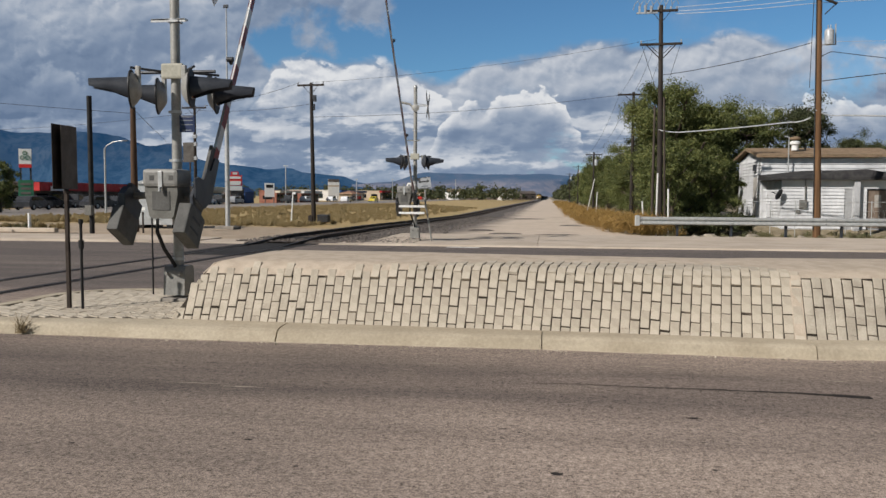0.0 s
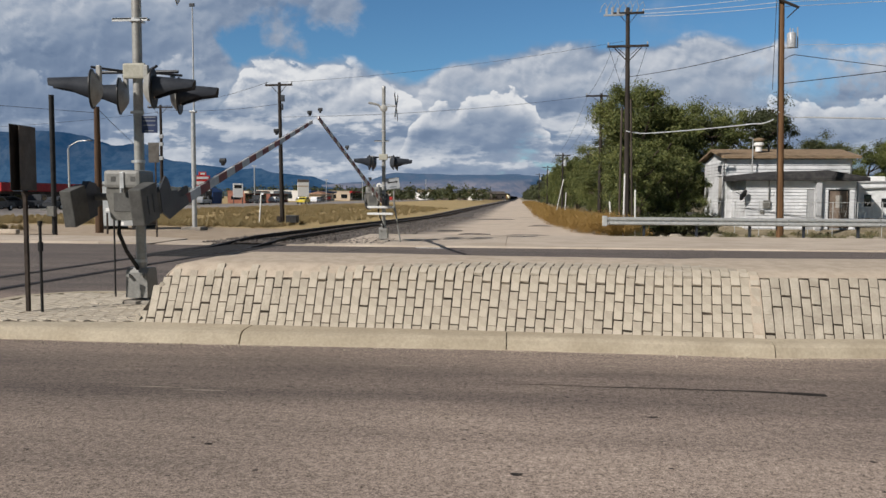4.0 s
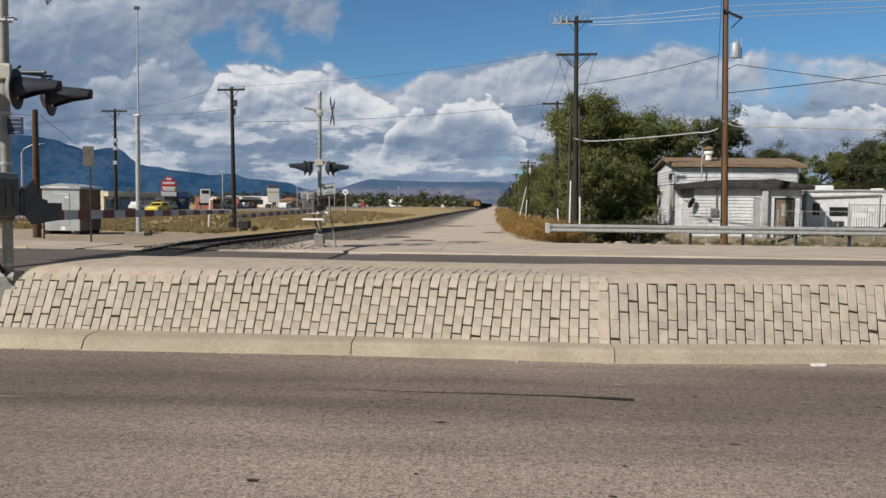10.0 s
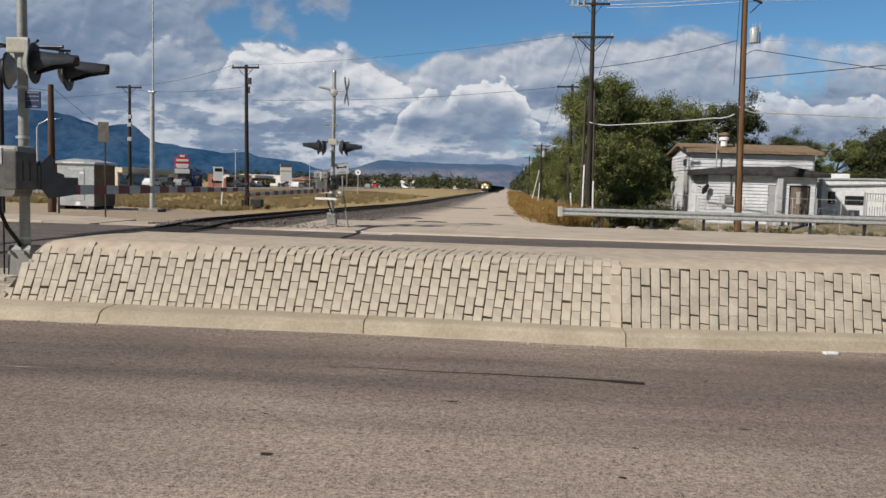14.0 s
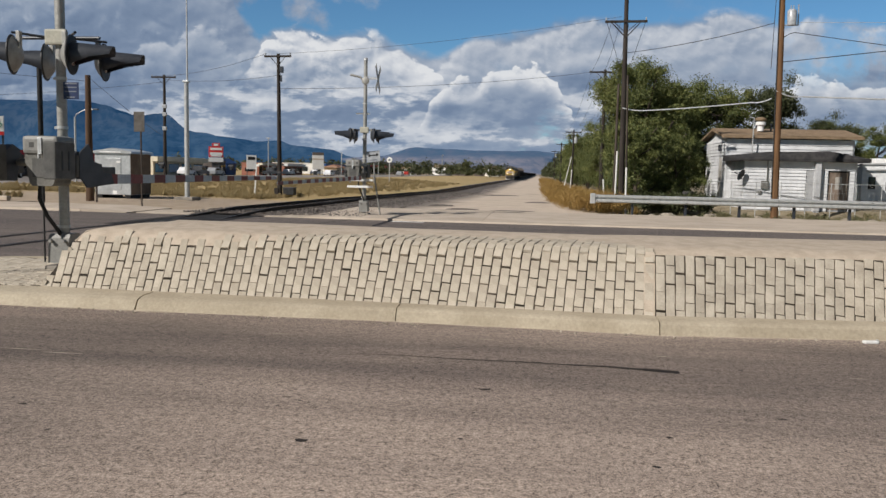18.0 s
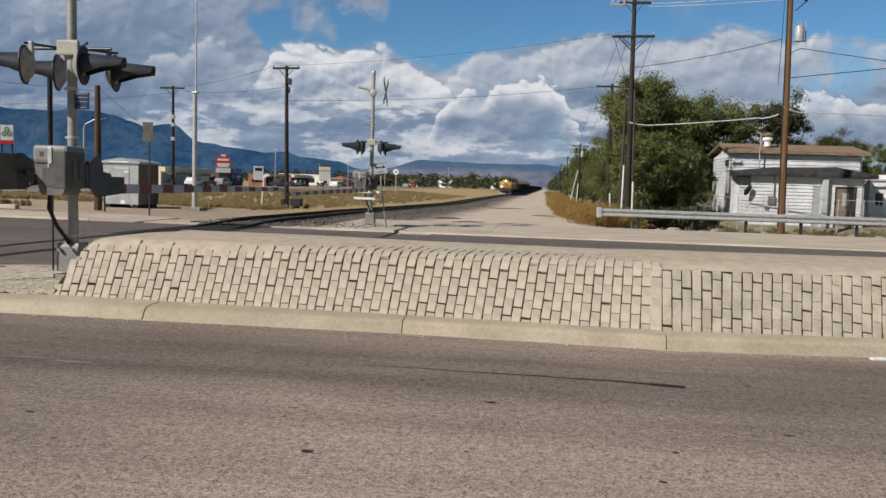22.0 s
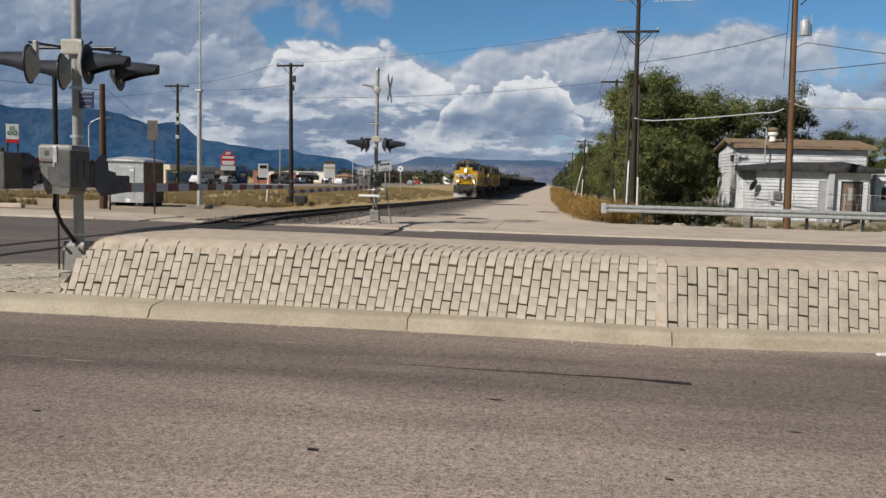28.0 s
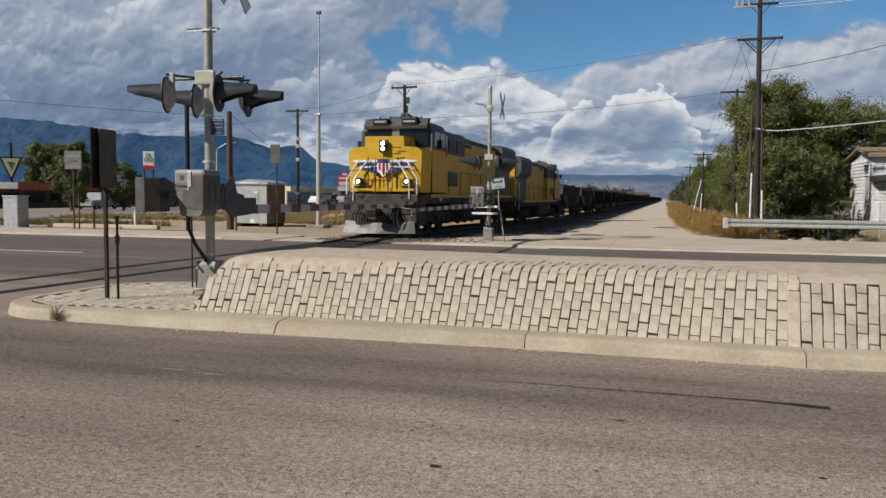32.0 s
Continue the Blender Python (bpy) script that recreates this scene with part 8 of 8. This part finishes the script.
def shop(x0, x1, y0, y1, h, wall, label, band=None, band_h=0.8, panes=6, door=True, roof=None, pane_mat="glass_dark"):
    """A low shop whose front faces +x, with panes along it; its end wall faces -y."""
    b = thing("shop", label, "shop building", pose(0, 0, 0.06))
    part("wall", Shape().box(x0, y0, -0.05, x1, y1, h, 0.03), wall, b)
    part("parapet", Shape().box(x0 - 0.1, y0 - 0.1, h, x1 + 0.1, y1 + 0.1, h + 0.18, 0.02), wall, b)
    if band:
        part("fascia", Shape().box(x1 - 0.2, y0 - 0.25, h - band_h, x1 + 0.9, y1 + 0.25, h + 0.1, 0.03), band, b, "coloured fascia band along the front")
    n = panes
    for i in range(n):
        a = y0 + (y1 - y0) * (i + 0.12) / n
        e = y0 + (y1 - y0) * (i + 0.88) / n
        w = part("window", Shape().box(x1 - 0.02, a, 0.5, x1 + 0.05, e, min(h - band_h - 0.3, 2.6)), "black_paint", b, "dark shop window")
        part("pane", Shape().box(x1 + 0.051, a + 0.08, 0.58, x1 + 0.06, e - 0.08, min(h - band_h - 0.38, 2.52)), pane_mat, w)
    m = max(1, int((x1 - x0) / 4))
    for i in range(m):
        a = x0 + (x1 - x0) * (i + 0.2) / m
        e = x0 + (x1 - x0) * (i + 0.75) / m
        part("end_window", Shape().box(a, y0 - 0.05, 0.8, e, y0 + 0.02, min(h - 1.0, 2.4)), pane_mat, b)
    if roof:
        xm, ym = (x0 + x1) / 2, (y0 + y1) / 2
        vs = [(x0 - 0.6, y0 - 0.6, h), (x1 + 0.6, y0 - 0.6, h), (x1 + 0.6, y1 + 0.6, h), (x0 - 0.6, y1 + 0.6, h), (xm, ym - (y1 - y0) * 0.2, h + 1.0), (xm, ym + (y1 - y0) * 0.2, h + 1.0)]
        part("hip_roof", Shape()._add(vs, [(0, 1, 4), (1, 2, 5, 4), (2, 3, 5), (3, 0, 4, 5), (0, 3, 2, 1)]), roof, b, "hipped tile roof")
    return b


def pylon(x, y, label, boards, posts=(0,), base=0.06):
    """A sign on posts; boards: (x0, z0, x1, z1, material, name), facing the road crossing."""
    s = thing("pylon_sign", label, "shop sign", pose(x, y, base, 0, 0, 28))
    top = max(b[3] for b in boards)
    for px in posts:
        part("post", Shape().box(px - 0.09, 0.02, 0, px + 0.09, 0.2, top - 0.1), "hood_grey", s)
    for i, (xa, za, xb, zb, mat, name) in enumerate(boards):
        t = -0.12 - 0.012 * i
        part(name, Shape().box(xa, t, za, xb, 0.18, zb, 0.01), mat, s)
    return s


def left_side():
    # silver signal cabinet
    c = thing("signal_cabinet", "silver metal equipment cabinet with a low gable roof beside the track", "equipment cabinet", pose(-19.75, 39.05, 0.05))
    part("cabinet_body", Shape().box(-0.95, -1.05, 0.12, 0.95, 1.05, 2.22, 0.02), "cabinet_metal", c)
    part("cabinet_roof", Shape().prism([(-1.08, 2.20), (1.08, 2.20), (1.05, 2.30), (0.0, 2.46), (-1.05, 2.30)], "y", -1.15, 1.15), "cabinet_metal", c, "low metal gable roof")
    # shade on the cabinet's right side, put in as a brown sheet
    part("side_panel", Shape().box(0.951, -1.03, 0.14, 0.965, 1.03, 2.18), "cabinet_shade_brown", c, "side panel coloured brown for the shaded side")
    d = part("cabinet_door", Shape().box(-0.35, -1.075, 0.4, 0.45, -1.05, 1.95, 0.01), "cabinet_metal", c, "hinged metal door")
    part("door_louvre", Shape().box(-0.15, -1.085, 1.45, 0.25, -1.074, 1.75).box(-0.15, -1.085, 1.15, 0.25, -1.074, 1.32), "galvanised", d)
    for a, z, e, f in ((0.22, 1.72, 0.44, 1.82), (0.22, 0.9, 0.42, 0.98), (-0.30, 0.7, -0.12, 0.82)):
        part("door_label", Shape().box(a, -1.085, z, e, -1.074, f), "sign_white", d)
    for a, z, e, f in ((-0.72, 0.85, -0.5, 1.02), (0.0, 0.15, 0.22, 0.33)):
        part("cabinet_label", Shape().box(a, -1.06, z, e, -1.049, f), "sign_white", c)
    part("roof_light_strip", Shape().box(-0.6, -1.156, 2.24, 0.5, -1.148, 2.29), "sign_white", c, "white strip under the gable")
    part("skid", Shape().box(-0.9, -1.0, -0.05, -0.6, 1.0, 0.12).box(0.6, -1.0, -0.05, 0.9, 1.0, 0.12), "black_paint", c)
    # sign on two thin posts, white stub, grey pillar, low barrier
    s = thing("road_sign", "pale grey road sign with unreadable writing on two thin posts", "road sign", pose(-23.6, 29.4, 0.12))
    part("post", Shape().box(-0.03, -0.02, 0, 0.03, 0.02, 3.3), "post_brown", s)
    part("post", Shape().box(0.24, -0.02, 0, 0.29, 0.02, 1.6), "post_brown", s)
    b = part("sign_panel", Shape().box(-0.42, -0.035, 2.62, 0.47, -0.022, 3.42, 0.004), "sign_pale", s)
    for k, (a, e, z) in enumerate(((-0.34, 0.38, 3.2), (-0.15, 0.25, 2.98), (-0.34, 0.38, 2.74))):
        part("sign_line", Shape().box(a, -0.039, z - 0.05, e, -0.0355, z + 0.05), "sign_back_dark" if k == 1 else "print_grey", b)
    s = thing("marker_post", "short white marker post at the field edge", "post", pose(-23.0, 32.8, 0))
    part("post", Shape().bar((0, 0, 0), (0, 0, 0.82), 0.07, 0.065), "sign_white", s)
    part("cap", Shape().lathe([(0.075, 0), (0.075, 0.03), (0.02, 0.05)], (0, 0, 0.82)), "sign_white", s)
    s = thing("utility_pillar", "pale grey square utility pillar behind the sidewalk", "utility box", pose(-28.75, 31.5, 0.02))
    part("pillar_body", Shape().box(-0.42, -0.35, 0, 0.42, 0.35, 1.46, 0.03), "porcelain", s)
    part("pillar_lid", Shape().box(-0.45, -0.38, 1.46, 0.45, 0.38, 1.54, 0.01), "porcelain", s)
    s = thing("kerb_barrier", "low white concrete wheel stop along the field edge", "barrier", pose(0, 0, 0.02))
    part("barrier_stone", Shape().box(-27.6, 32.2, 0, -21.4, 32.5, 0.2, 0.04), "concrete_walk", s)
    s = thing("leaning_post", "thin white leaning post in the grass", "post", pose(-14.9, 45, 0, 0, 4, 0))
    part("post", Shape().bar((0, 0, -0.05), (0, 0, 1.85), 0.045, 0.04, 8), "sign_white", s)
    part("cap", Shape().box(-0.02, -0.05, 1.78, 0.16, 0.05, 1.90, 0.01), "sign_white", s)
    for x, y in ((-24.2, 31.4), (-17.7, 33.0)):
        s = thing("stub_post", "short dark steel stub by the sidewalk", "post", pose(x, y, 0.02))
        part("post", Shape().box(-0.03, -0.03, 0, 0.03, 0.03, 0.9), "post_brown", s)
        part("cap", Shape().box(-0.035, -0.035, 0.86, 0.035, 0.035, 0.92), "post_brown", s)
    # petrol station with its red fascia
    shop(-74, -60, 86.5, 110, 2.95, "shop_dark", "low dark shop with a long red fascia beside the highway", "shop_red", 0.9, 8)
    b = thing("fascia_sign", "white sign boxes on the red shop fascia", "shop sign", pose(-59.1, 0, 0.06))
    part("sign_box", Shape().box(0.0, 88.3, 2.05, 0.12, 90.8, 2.6, 0.01), "sign_white", b)
    part("sign_box", Shape().box(0.0, 104, 2.1, 0.12, 107, 2.55, 0.01), "sign_white", b)
    shop(-80, -66, 64, 82, 2.6, "shop_dark", "low brown building with a dull red roof edge", "kerb_red", 0.7, 5)
    shop(-76, -62, 126, 146, 3.0, "shop_cream", "cream shop with a wide blue window front", "shop_cream", 0.7, 4, pane_mat="shop_blue_glass")
    shop(-65, -62, 150, 157, 2.75, "shop_dark", "dark low shop building behind the red sign", None, 0.4, 5)
    shop(-64, -60, 171, 186, 2.6, "shop_brick", "red brick shop building by the highway", "shop_cream", 0.4, 6)
    shop(-64, -60, 189, 204, 2.7, "shop_brick", "red brick shop with a pale parapet", "shop_white", 0.5, 5)
    shop(-64, -60, 240, 252.5, 2.2, "shop_stucco", "tan stucco building with a hipped terracotta roof", None, 0.3, 3, roof="roof_terracotta")
    shop(-88, -70, 262, 300, 3.4, "shop_white", "long white shop building far along the highway", "shop_blue", 0.6, 8)
    shop(-84, -66, 310, 350, 3.6, "shop_stucco", "tan shop building far along the highway", "shop_red", 0.6, 8)
    b = thing("blue_shed", "dark blue metal shed with a gable roof beside the shops", "building", pose(0, 0, 0.05))
    part("wall", Shape().box(-65.0, 158.5, 0, -62.4, 163.5, 2.4, 0.02), "shop_blue", b)
    part("roof", Shape().prism([(-65.2, 2.4), (-62.2, 2.4), (-63.7, 3.3)], "y", 158.3, 163.7), "shop_blue", b)
    # signs
    p = pylon(-57.2, 81.1, "white pylon sign with green ring emblem over a red bar", [(-0.62, 4.95, 0.62, 6.62, "sign_white", "emblem_board"), (-0.62, 4.55, 0.62, 4.93, "sign_red", "red_bar"), (-0.75, 1.2, 0.75, 3.2, "sign_green", "price_board")], (-0.5, 0.5))
    for a, z in ((0.0, 6.15), (-0.26, 5.65), (0.26, 5.65)):
        q = Shape()
        n = 20
        vs = []
        for i in range(n):
            w = 6.2832 * i / n
            for r in (0.24, 0.15):
                for yy in (-0.165, -0.15):
                    vs.append((a + math.cos(w) * r, yy, z + math.sin(w) * r))
        fs = []
        for i in range(n):
            j = (i + 1) % n
            k, l = i * 4, j * 4
            fs += [(k, l, l + 2, k + 2), (k + 1, k + 3, l + 3, l + 1), (k, k + 1, l + 1, l), (k + 2, l + 2, l + 3, k + 3)]
        q._add(vs, fs)
        part("emblem_ring", q, "sign_green", p)
    for z in (2.75, 2.25, 1.75):
        part("price_bar", Shape().box(-0.5, -0.175, z - 0.12, 0.5, -0.16, z + 0.12), "sign_pale", p)
    p = pylon(-60.3, 148.0, "tall red and white pylon sign with a rounded top", [(-1.35, 3.5, 1.35, 5.5, "sign_red", "red_board"), (-1.35, 2.55, 1.35, 3.42, "sign_white", "white_board"), (-0.7, 5.5, 0.7, 6.2, "sign_red", "round_top")], (-0.6, 0.6))
    for z, w, hgt in ((5.05, 1.1, 0.22), (4.1, 1.15, 0.28), (3.7, 1.0, 0.1), (5.85, 0.42, 0.2)):
        part("pale_bar", Shape().box(-w, -0.175, z - hgt, w, -0.16, z + hgt), "sign_white", p)
    pylon(-58.0, 161.0, "white pylon sign with a dark top panel", [(-1.0, 1.3, 1.0, 4.2, "sign_white", "white_board"), (-0.75, 3.2, 0.75, 3.9, "black_paint", "dark_panel")], (-0.9, 0.9))
    pylon(-60.0, 219.0, "tall white and brown pylon sign", [(-1.6, 1.6, 1.6, 6.3, "sign_white", "white_board"), (-1.6, 5.5, 1.6, 6.3, "shop_dark", "brown_panel"), (-1.6, 4.2, 1.6, 4.6, "shop_stucco", "tan_panel")], (-1.2, 1.2))
    s = thing("triangle_sign", "yellow and white inverted triangle shop sign on dark poles", "shop sign", pose(-56.6, 60.0, 0.05, 0, 0, 35))
    part("board", Shape().prism([(-0.95, 4.9), (0.95, 4.9), (0.0, 2.7)], "y", -0.1, 0.1), "black_paint", s)
    part("face", Shape().prism([(-0.75, 4.78), (0.75, 4.78), (0.0, 3.05)], "y", -0.13, -0.101), "sign_yellow_pale", s)
    part("face_mark", Shape().prism([(-0.3, 4.5), (0.35, 4.4), (0.05, 3.7)], "y", -0.145, -0.131), "sign_green", s)
    part("lower_board", Shape().box(-1.0, -0.12, 2.0, 0.5, 0.08, 2.6, 0.01), "sign_white", s)
    part("post", Shape().box(-0.1, 0.1, 0, 0.1, 0.25, 6.2), "black_paint", s)
    for x, y, h in ((-58, 171.5, 8.2), (-58, 238, 6.7), (-59, 300, 8.0), (-38, 330, 8.5)):
        s = thing("light_pole", "slim pale light pole by the highway", "light pole", pose(x, y, 0.05))
        part("pole", Shape().bar((0, 0, 0), (0, 0, h), 0.13, 0.09, 10), "galvanised", s)
        part("lamp_head", Shape().box(-0.5, -0.2, h - 0.05, 0.5, 0.2, h + 0.12, 0.03), "galvanised", s)
    # small round sign far along the lane
    s = thing("round_sign", "small white round sign on a post in the field", "road sign", pose(-20.6, 118, 0))
    part("post", Shape().box(-0.05, 0, 0, 0.05, 0.08, 3.0), "galvanised", s)
    part("disc", Shape().lathe([(0.1, -0.03), (0.42, -0.02), (0.42, 0.02), (0.1, 0.03)], (0, -0.05, 3.3), "y", 18), "sign_white", s)
    part("disc_hub", Shape().lathe([(0.05, -0.02), (0.18, -0.015), (0.18, 0.01), (0.05, 0.012)], (0, -0.09, 3.3), "y", 14), "print_grey", s)
    # parked and passing vehicles
    for x, y, turn, mat, label, kind in ((-55.0, 69.5, 100, "car_silver", "pale silver pickup truck parked by the highway", "pickup_truck"), (-52.5, 75.5, 95, "car_dark", "dark car parked by the highway", "car"), (-50.5, 84.5, 80, "car_dark", "dark car parked near the red shop", "car"),
                                          (-57.5, 90.5, 100, "car_dark", "black pickup truck by the red shop", "pickup_truck"), (-56.5, 84.0, 60, "car_dark", "dark car by the sign", "car"), (-57.0, 100.0, 90, "car_dark", "dark car at the red shop", "car"),
                                          (-58, 130, 95, "car_white", "white car before the cream shop", "car"), (-58, 135, 92, "car_dark", "dark pickup before the cream shop", "pickup_truck"), (-57.5, 141, 90, "car_silver", "silver car before the cream shop", "car"), (-57, 170, 90, "car_dark", "dark pickup by the brick shop", "pickup_truck"),
                                          (-58, 186, 90, "car_white", "white car by the brick shop", "car"), (-57, 206, 90, "car_white", "white van-like car by the signs", "car"), (-57, 226, 90, "car_dark", "dark car by the tan building", "car"), (-49, 190, 90, "car_white", "white car on the highway", "car"),
                                          (-44, 262, 90, "car_silver", "silver car on the highway far off", "car"), (-48, 300, 90, "car_red", "red car on the highway far off", "car"), (-60, 116, 20, "car_red", "red car beside the shops", "car")):
        car(x, y, turn, mat, label, kind)
    global VAN
    VAN = car(-45, 203, -90, "car_yellow", "yellow car driving along the highway", "car")
    # trees of that side
    big = make_tree(41, 8.0, 9.0, "leaf_cottonwood", 260, 330, 0.15, 0.15)
    big.matrix_basis = pose(-71, 83, 0)
    tagged(big, "broad dark green tree behind the low shops", "tree")
    small = make_tree(42, 4.6, 3.2, "leaf_cottonwood", 80, 160, 0.09, 0.12)
    small.matrix_basis = pose(-50.5, 60.5, 0)
    tagged(small, "small bright green tree by the highway", "tree", "small roadside trees")
    for x, y, sc in ((-48.0, 64.5, 1.0), (-63, 55, 1.1), (-66, 79, 0.9)):
        t = copy_thing(small, pose(x, y, 0, 0, 0, RNG.uniform(0, 360)))
        t.scale = (sc, sc, sc)
        tagged(t, "small bright green tree by the highway", "tree", "small roadside trees")
    # far houses of the town
    r = random.Random(4)
    for i in range(46):
        x, y = r.uniform(-120, -12), r.uniform(360, 620)
        w, d, h = r.uniform(5, 11), r.uniform(5, 9), r.uniform(2.4, 4.2)
        b = thing("town_house", "small far-off town house with a pale wall", "house", pose(x, y, 0.0, 0, 0, r.uniform(-30, 30)), "far town houses")
        part("wall", Shape().box(-w / 2, -d / 2, 0, w / 2, d / 2, h), r.choice(("shop_white", "shop_stucco", "shop_dark", "shop_dark")), b)
        part("roof", Shape().prism([(-d / 2 - 0.3, h), (d / 2 + 0.3, h), (0, h + 1.5)], "x", -w / 2 - 0.3, w / 2 + 0.3), r.choice(("roof_dark", "shop_dark", "roof_tan")), b)
        for k in (-0.25, 0.2):
            part("window", Shape().box(w * k, -d / 2 - 0.05, 1.0, w * k + 1.2, -d / 2 - 0.01, 2.1), "glass_dark", b)


def right_yard():
    # travel trailer
    t = thing("travel_trailer", "white fifth-wheel travel trailer parked beside the house", "trailer", pose(0, 0, 0))
    o = [(22.6, 0.45), (27.6, 0.45), (27.9, 1.02), (30.05, 1.08), (30.15, 2.2), (29.75, 2.78), (26.0, 2.86), (22.6, 2.80)]
    part("body", Shape().prism(o, "y", 55.0, 57.4), "siding_plain", t)
    part("roof_cap", Shape().prism([(22.5, 2.78), (26.0, 2.85), (29.75, 2.78), (29.75, 2.86), (26.0, 2.95), (22.5, 2.88)], "y", 54.9, 57.5), "siding_grey", t, "grey awning roll and roof edge")
    part("air_unit", Shape().box(23.6, 55.6, 2.84, 24.6, 56.6, 3.22, 0.08), "sign_white", t)
    part("roof_hatch", Shape().box(27.3, 55.6, 2.84, 27.9, 56.3, 3.05, 0.05), "sign_white", t)
    for a, b, z0, z1 in ((23.0, 23.45, 1.2, 2.0), (24.1, 25.3, 1.15, 1.75), (28.45, 29.1, 1.85, 2.45)):
        w = part("window", Shape().box(a, 54.97, z0, b, 55.02, z1, 0.01), "black_paint", t)
        part("pane", Shape().box(a + 0.05, 54.955, z0 + 0.05, b - 0.05, 54.968, z1 - 0.05), "glass_dark", w)
    part("awning_arm", Shape().bar((27.3, 54.9, 0.5), (27.3, 54.9, 2.7), 0.03).bar((22.8, 54.9, 2.4), (27.4, 54.9, 2.6), 0.06), "galvanised", t)
    for x in (24.6, 25.5):
        w = part("wheel", Shape().lathe([(0.1, -0.1), (0.36, -0.1), (0.36, 0.1), (0.1, 0.1)], (x, 55.15, 0.4), "y", 14), "tyre", t)
        part("hub", Shape().lathe([(0.03, -0.11), (0.18, -0.105), (0.18, 0.1), (0.03, 0.1)], (x, 55.15, 0.4), "y", 10), "car_silver", w)
    part("landing_leg", Shape().box(29.0, 55.2, -0.1, 29.12, 55.3, 1.1), "black_paint", t)
    part("rear_leg", Shape().box(22.7, 55.2, -0.1, 22.8, 55.3, 0.5), "black_paint", t)
    car(31.8, 58.5, 20, "car_red", "red truck parked behind the trailer", "pickup_truck")
    # chain-link fence
    f = thing("wire_fence", "grey chain-link fence with posts in front of the house", "fence")
    for i in range(13):
        x = 10.8 + i * 1.3
        part("post", Shape().bar((x, 45.2, -0.5), (x, 45.2, 1.55), 0.022, seg=8), "galvanised", f)
    for z in (0.5, 1.0, 1.5):
        part("rail", Shape().bar((10.8, 45.2, z), (26.4, 45.2, z), 0.005 if z < 1.4 else 0.016, seg=6), "galvanised", f)
    for i in range(60):
        a = 10.8 + 0.26 * i
        part("mesh_wire", Shape().bar((a, 45.2, 0.05), (a + 0.26, 45.2, 1.5), 0.0025, seg=4, cap=False).bar((a + 0.26, 45.2, 0.05), (a, 45.2, 1.5), 0.0025, seg=4, cap=False), "galvanised", f)
    # yard gate with pale notices
    g = thing("yard_gate", "dark wire yard gate with white notice boards", "gate", pose(0, 0, 0))
    part("frame", Shape().bar((22.6, 48.6, 0.1), (22.6, 48.6, 2.0), 0.05).bar((25.6, 48.6, 0.1), (25.6, 48.6, 2.0), 0.05).bar((22.6, 48.6, 1.9), (25.6, 48.6, 1.9), 0.03).bar((22.6, 48.6, 0.2), (25.6, 48.6, 0.2), 0.03), "galvanised", g)
    for k in range(19):
        part("bar", Shape().bar((22.75 + 0.15 * k, 48.6, 0.2), (22.75 + 0.15 * k, 48.6, 1.9), 0.014, seg=6), "fence_dark", g)
    for a, b, z in ((22.75, 23.6, 1.35), (24.85, 25.25, 1.4), (23.75, 24.05, 1.5)):
        part("notice", Shape().box(a, 48.56, z - 0.2, b, 48.585, z + 0.2, 0.005), "sign_white", g, "white notice board")
    # tin of junk beside the gate and the stone edge
    for x, y, k, mat, label in ((21.6, 47.6, 0.55, "hood_grey", "dark steel drum in the yard"), (26.6, 48.0, 0.5, "box_paint", "grey steel drum by the fence"), (9.9, 45.8, 0.5, "fence_dark", "dark bin by the fence")):
        d = thing("drum", label, "drum", pose(x, y, 0.02))
        part("drum_body", Shape().lathe([(0.28, 0), (0.3, 0.04), (0.29, 0.3), (0.305, 0.32), (0.29, 0.34), (0.29, 0.6), (0.305, 0.62), (0.29, 0.64), (0.3, 0.88)], (0, 0, 0), "z", 16), mat, d, "", True)
        part("drum_lid", Shape().lathe([(0.29, 0.88), (0.29, 0.9), (0.1, 0.905)], (0, 0, 0), "z", 16), mat, d)
    s = thing("rail_return", "rust-dark bent end of the guard rail", "guard rail", pose(0, 0, 0))
    part("bent_end", Shape().tube([(19.4, 36.1, 0.87), (19.8, 36.8, 0.9), (20.2, 38.0, 0.9), (22.7, 39.2, 0.87)], 0.055, 8), "post_brown", s)
    for x, y in ((19.75, 37.0), (22.5, 39.1)):
        part("post", Shape().box(x, y, -0.1, x + 0.15, y + 0.15, 0.87), "post_brown", s)


left_side()
right_yard()


make_island()
motions()
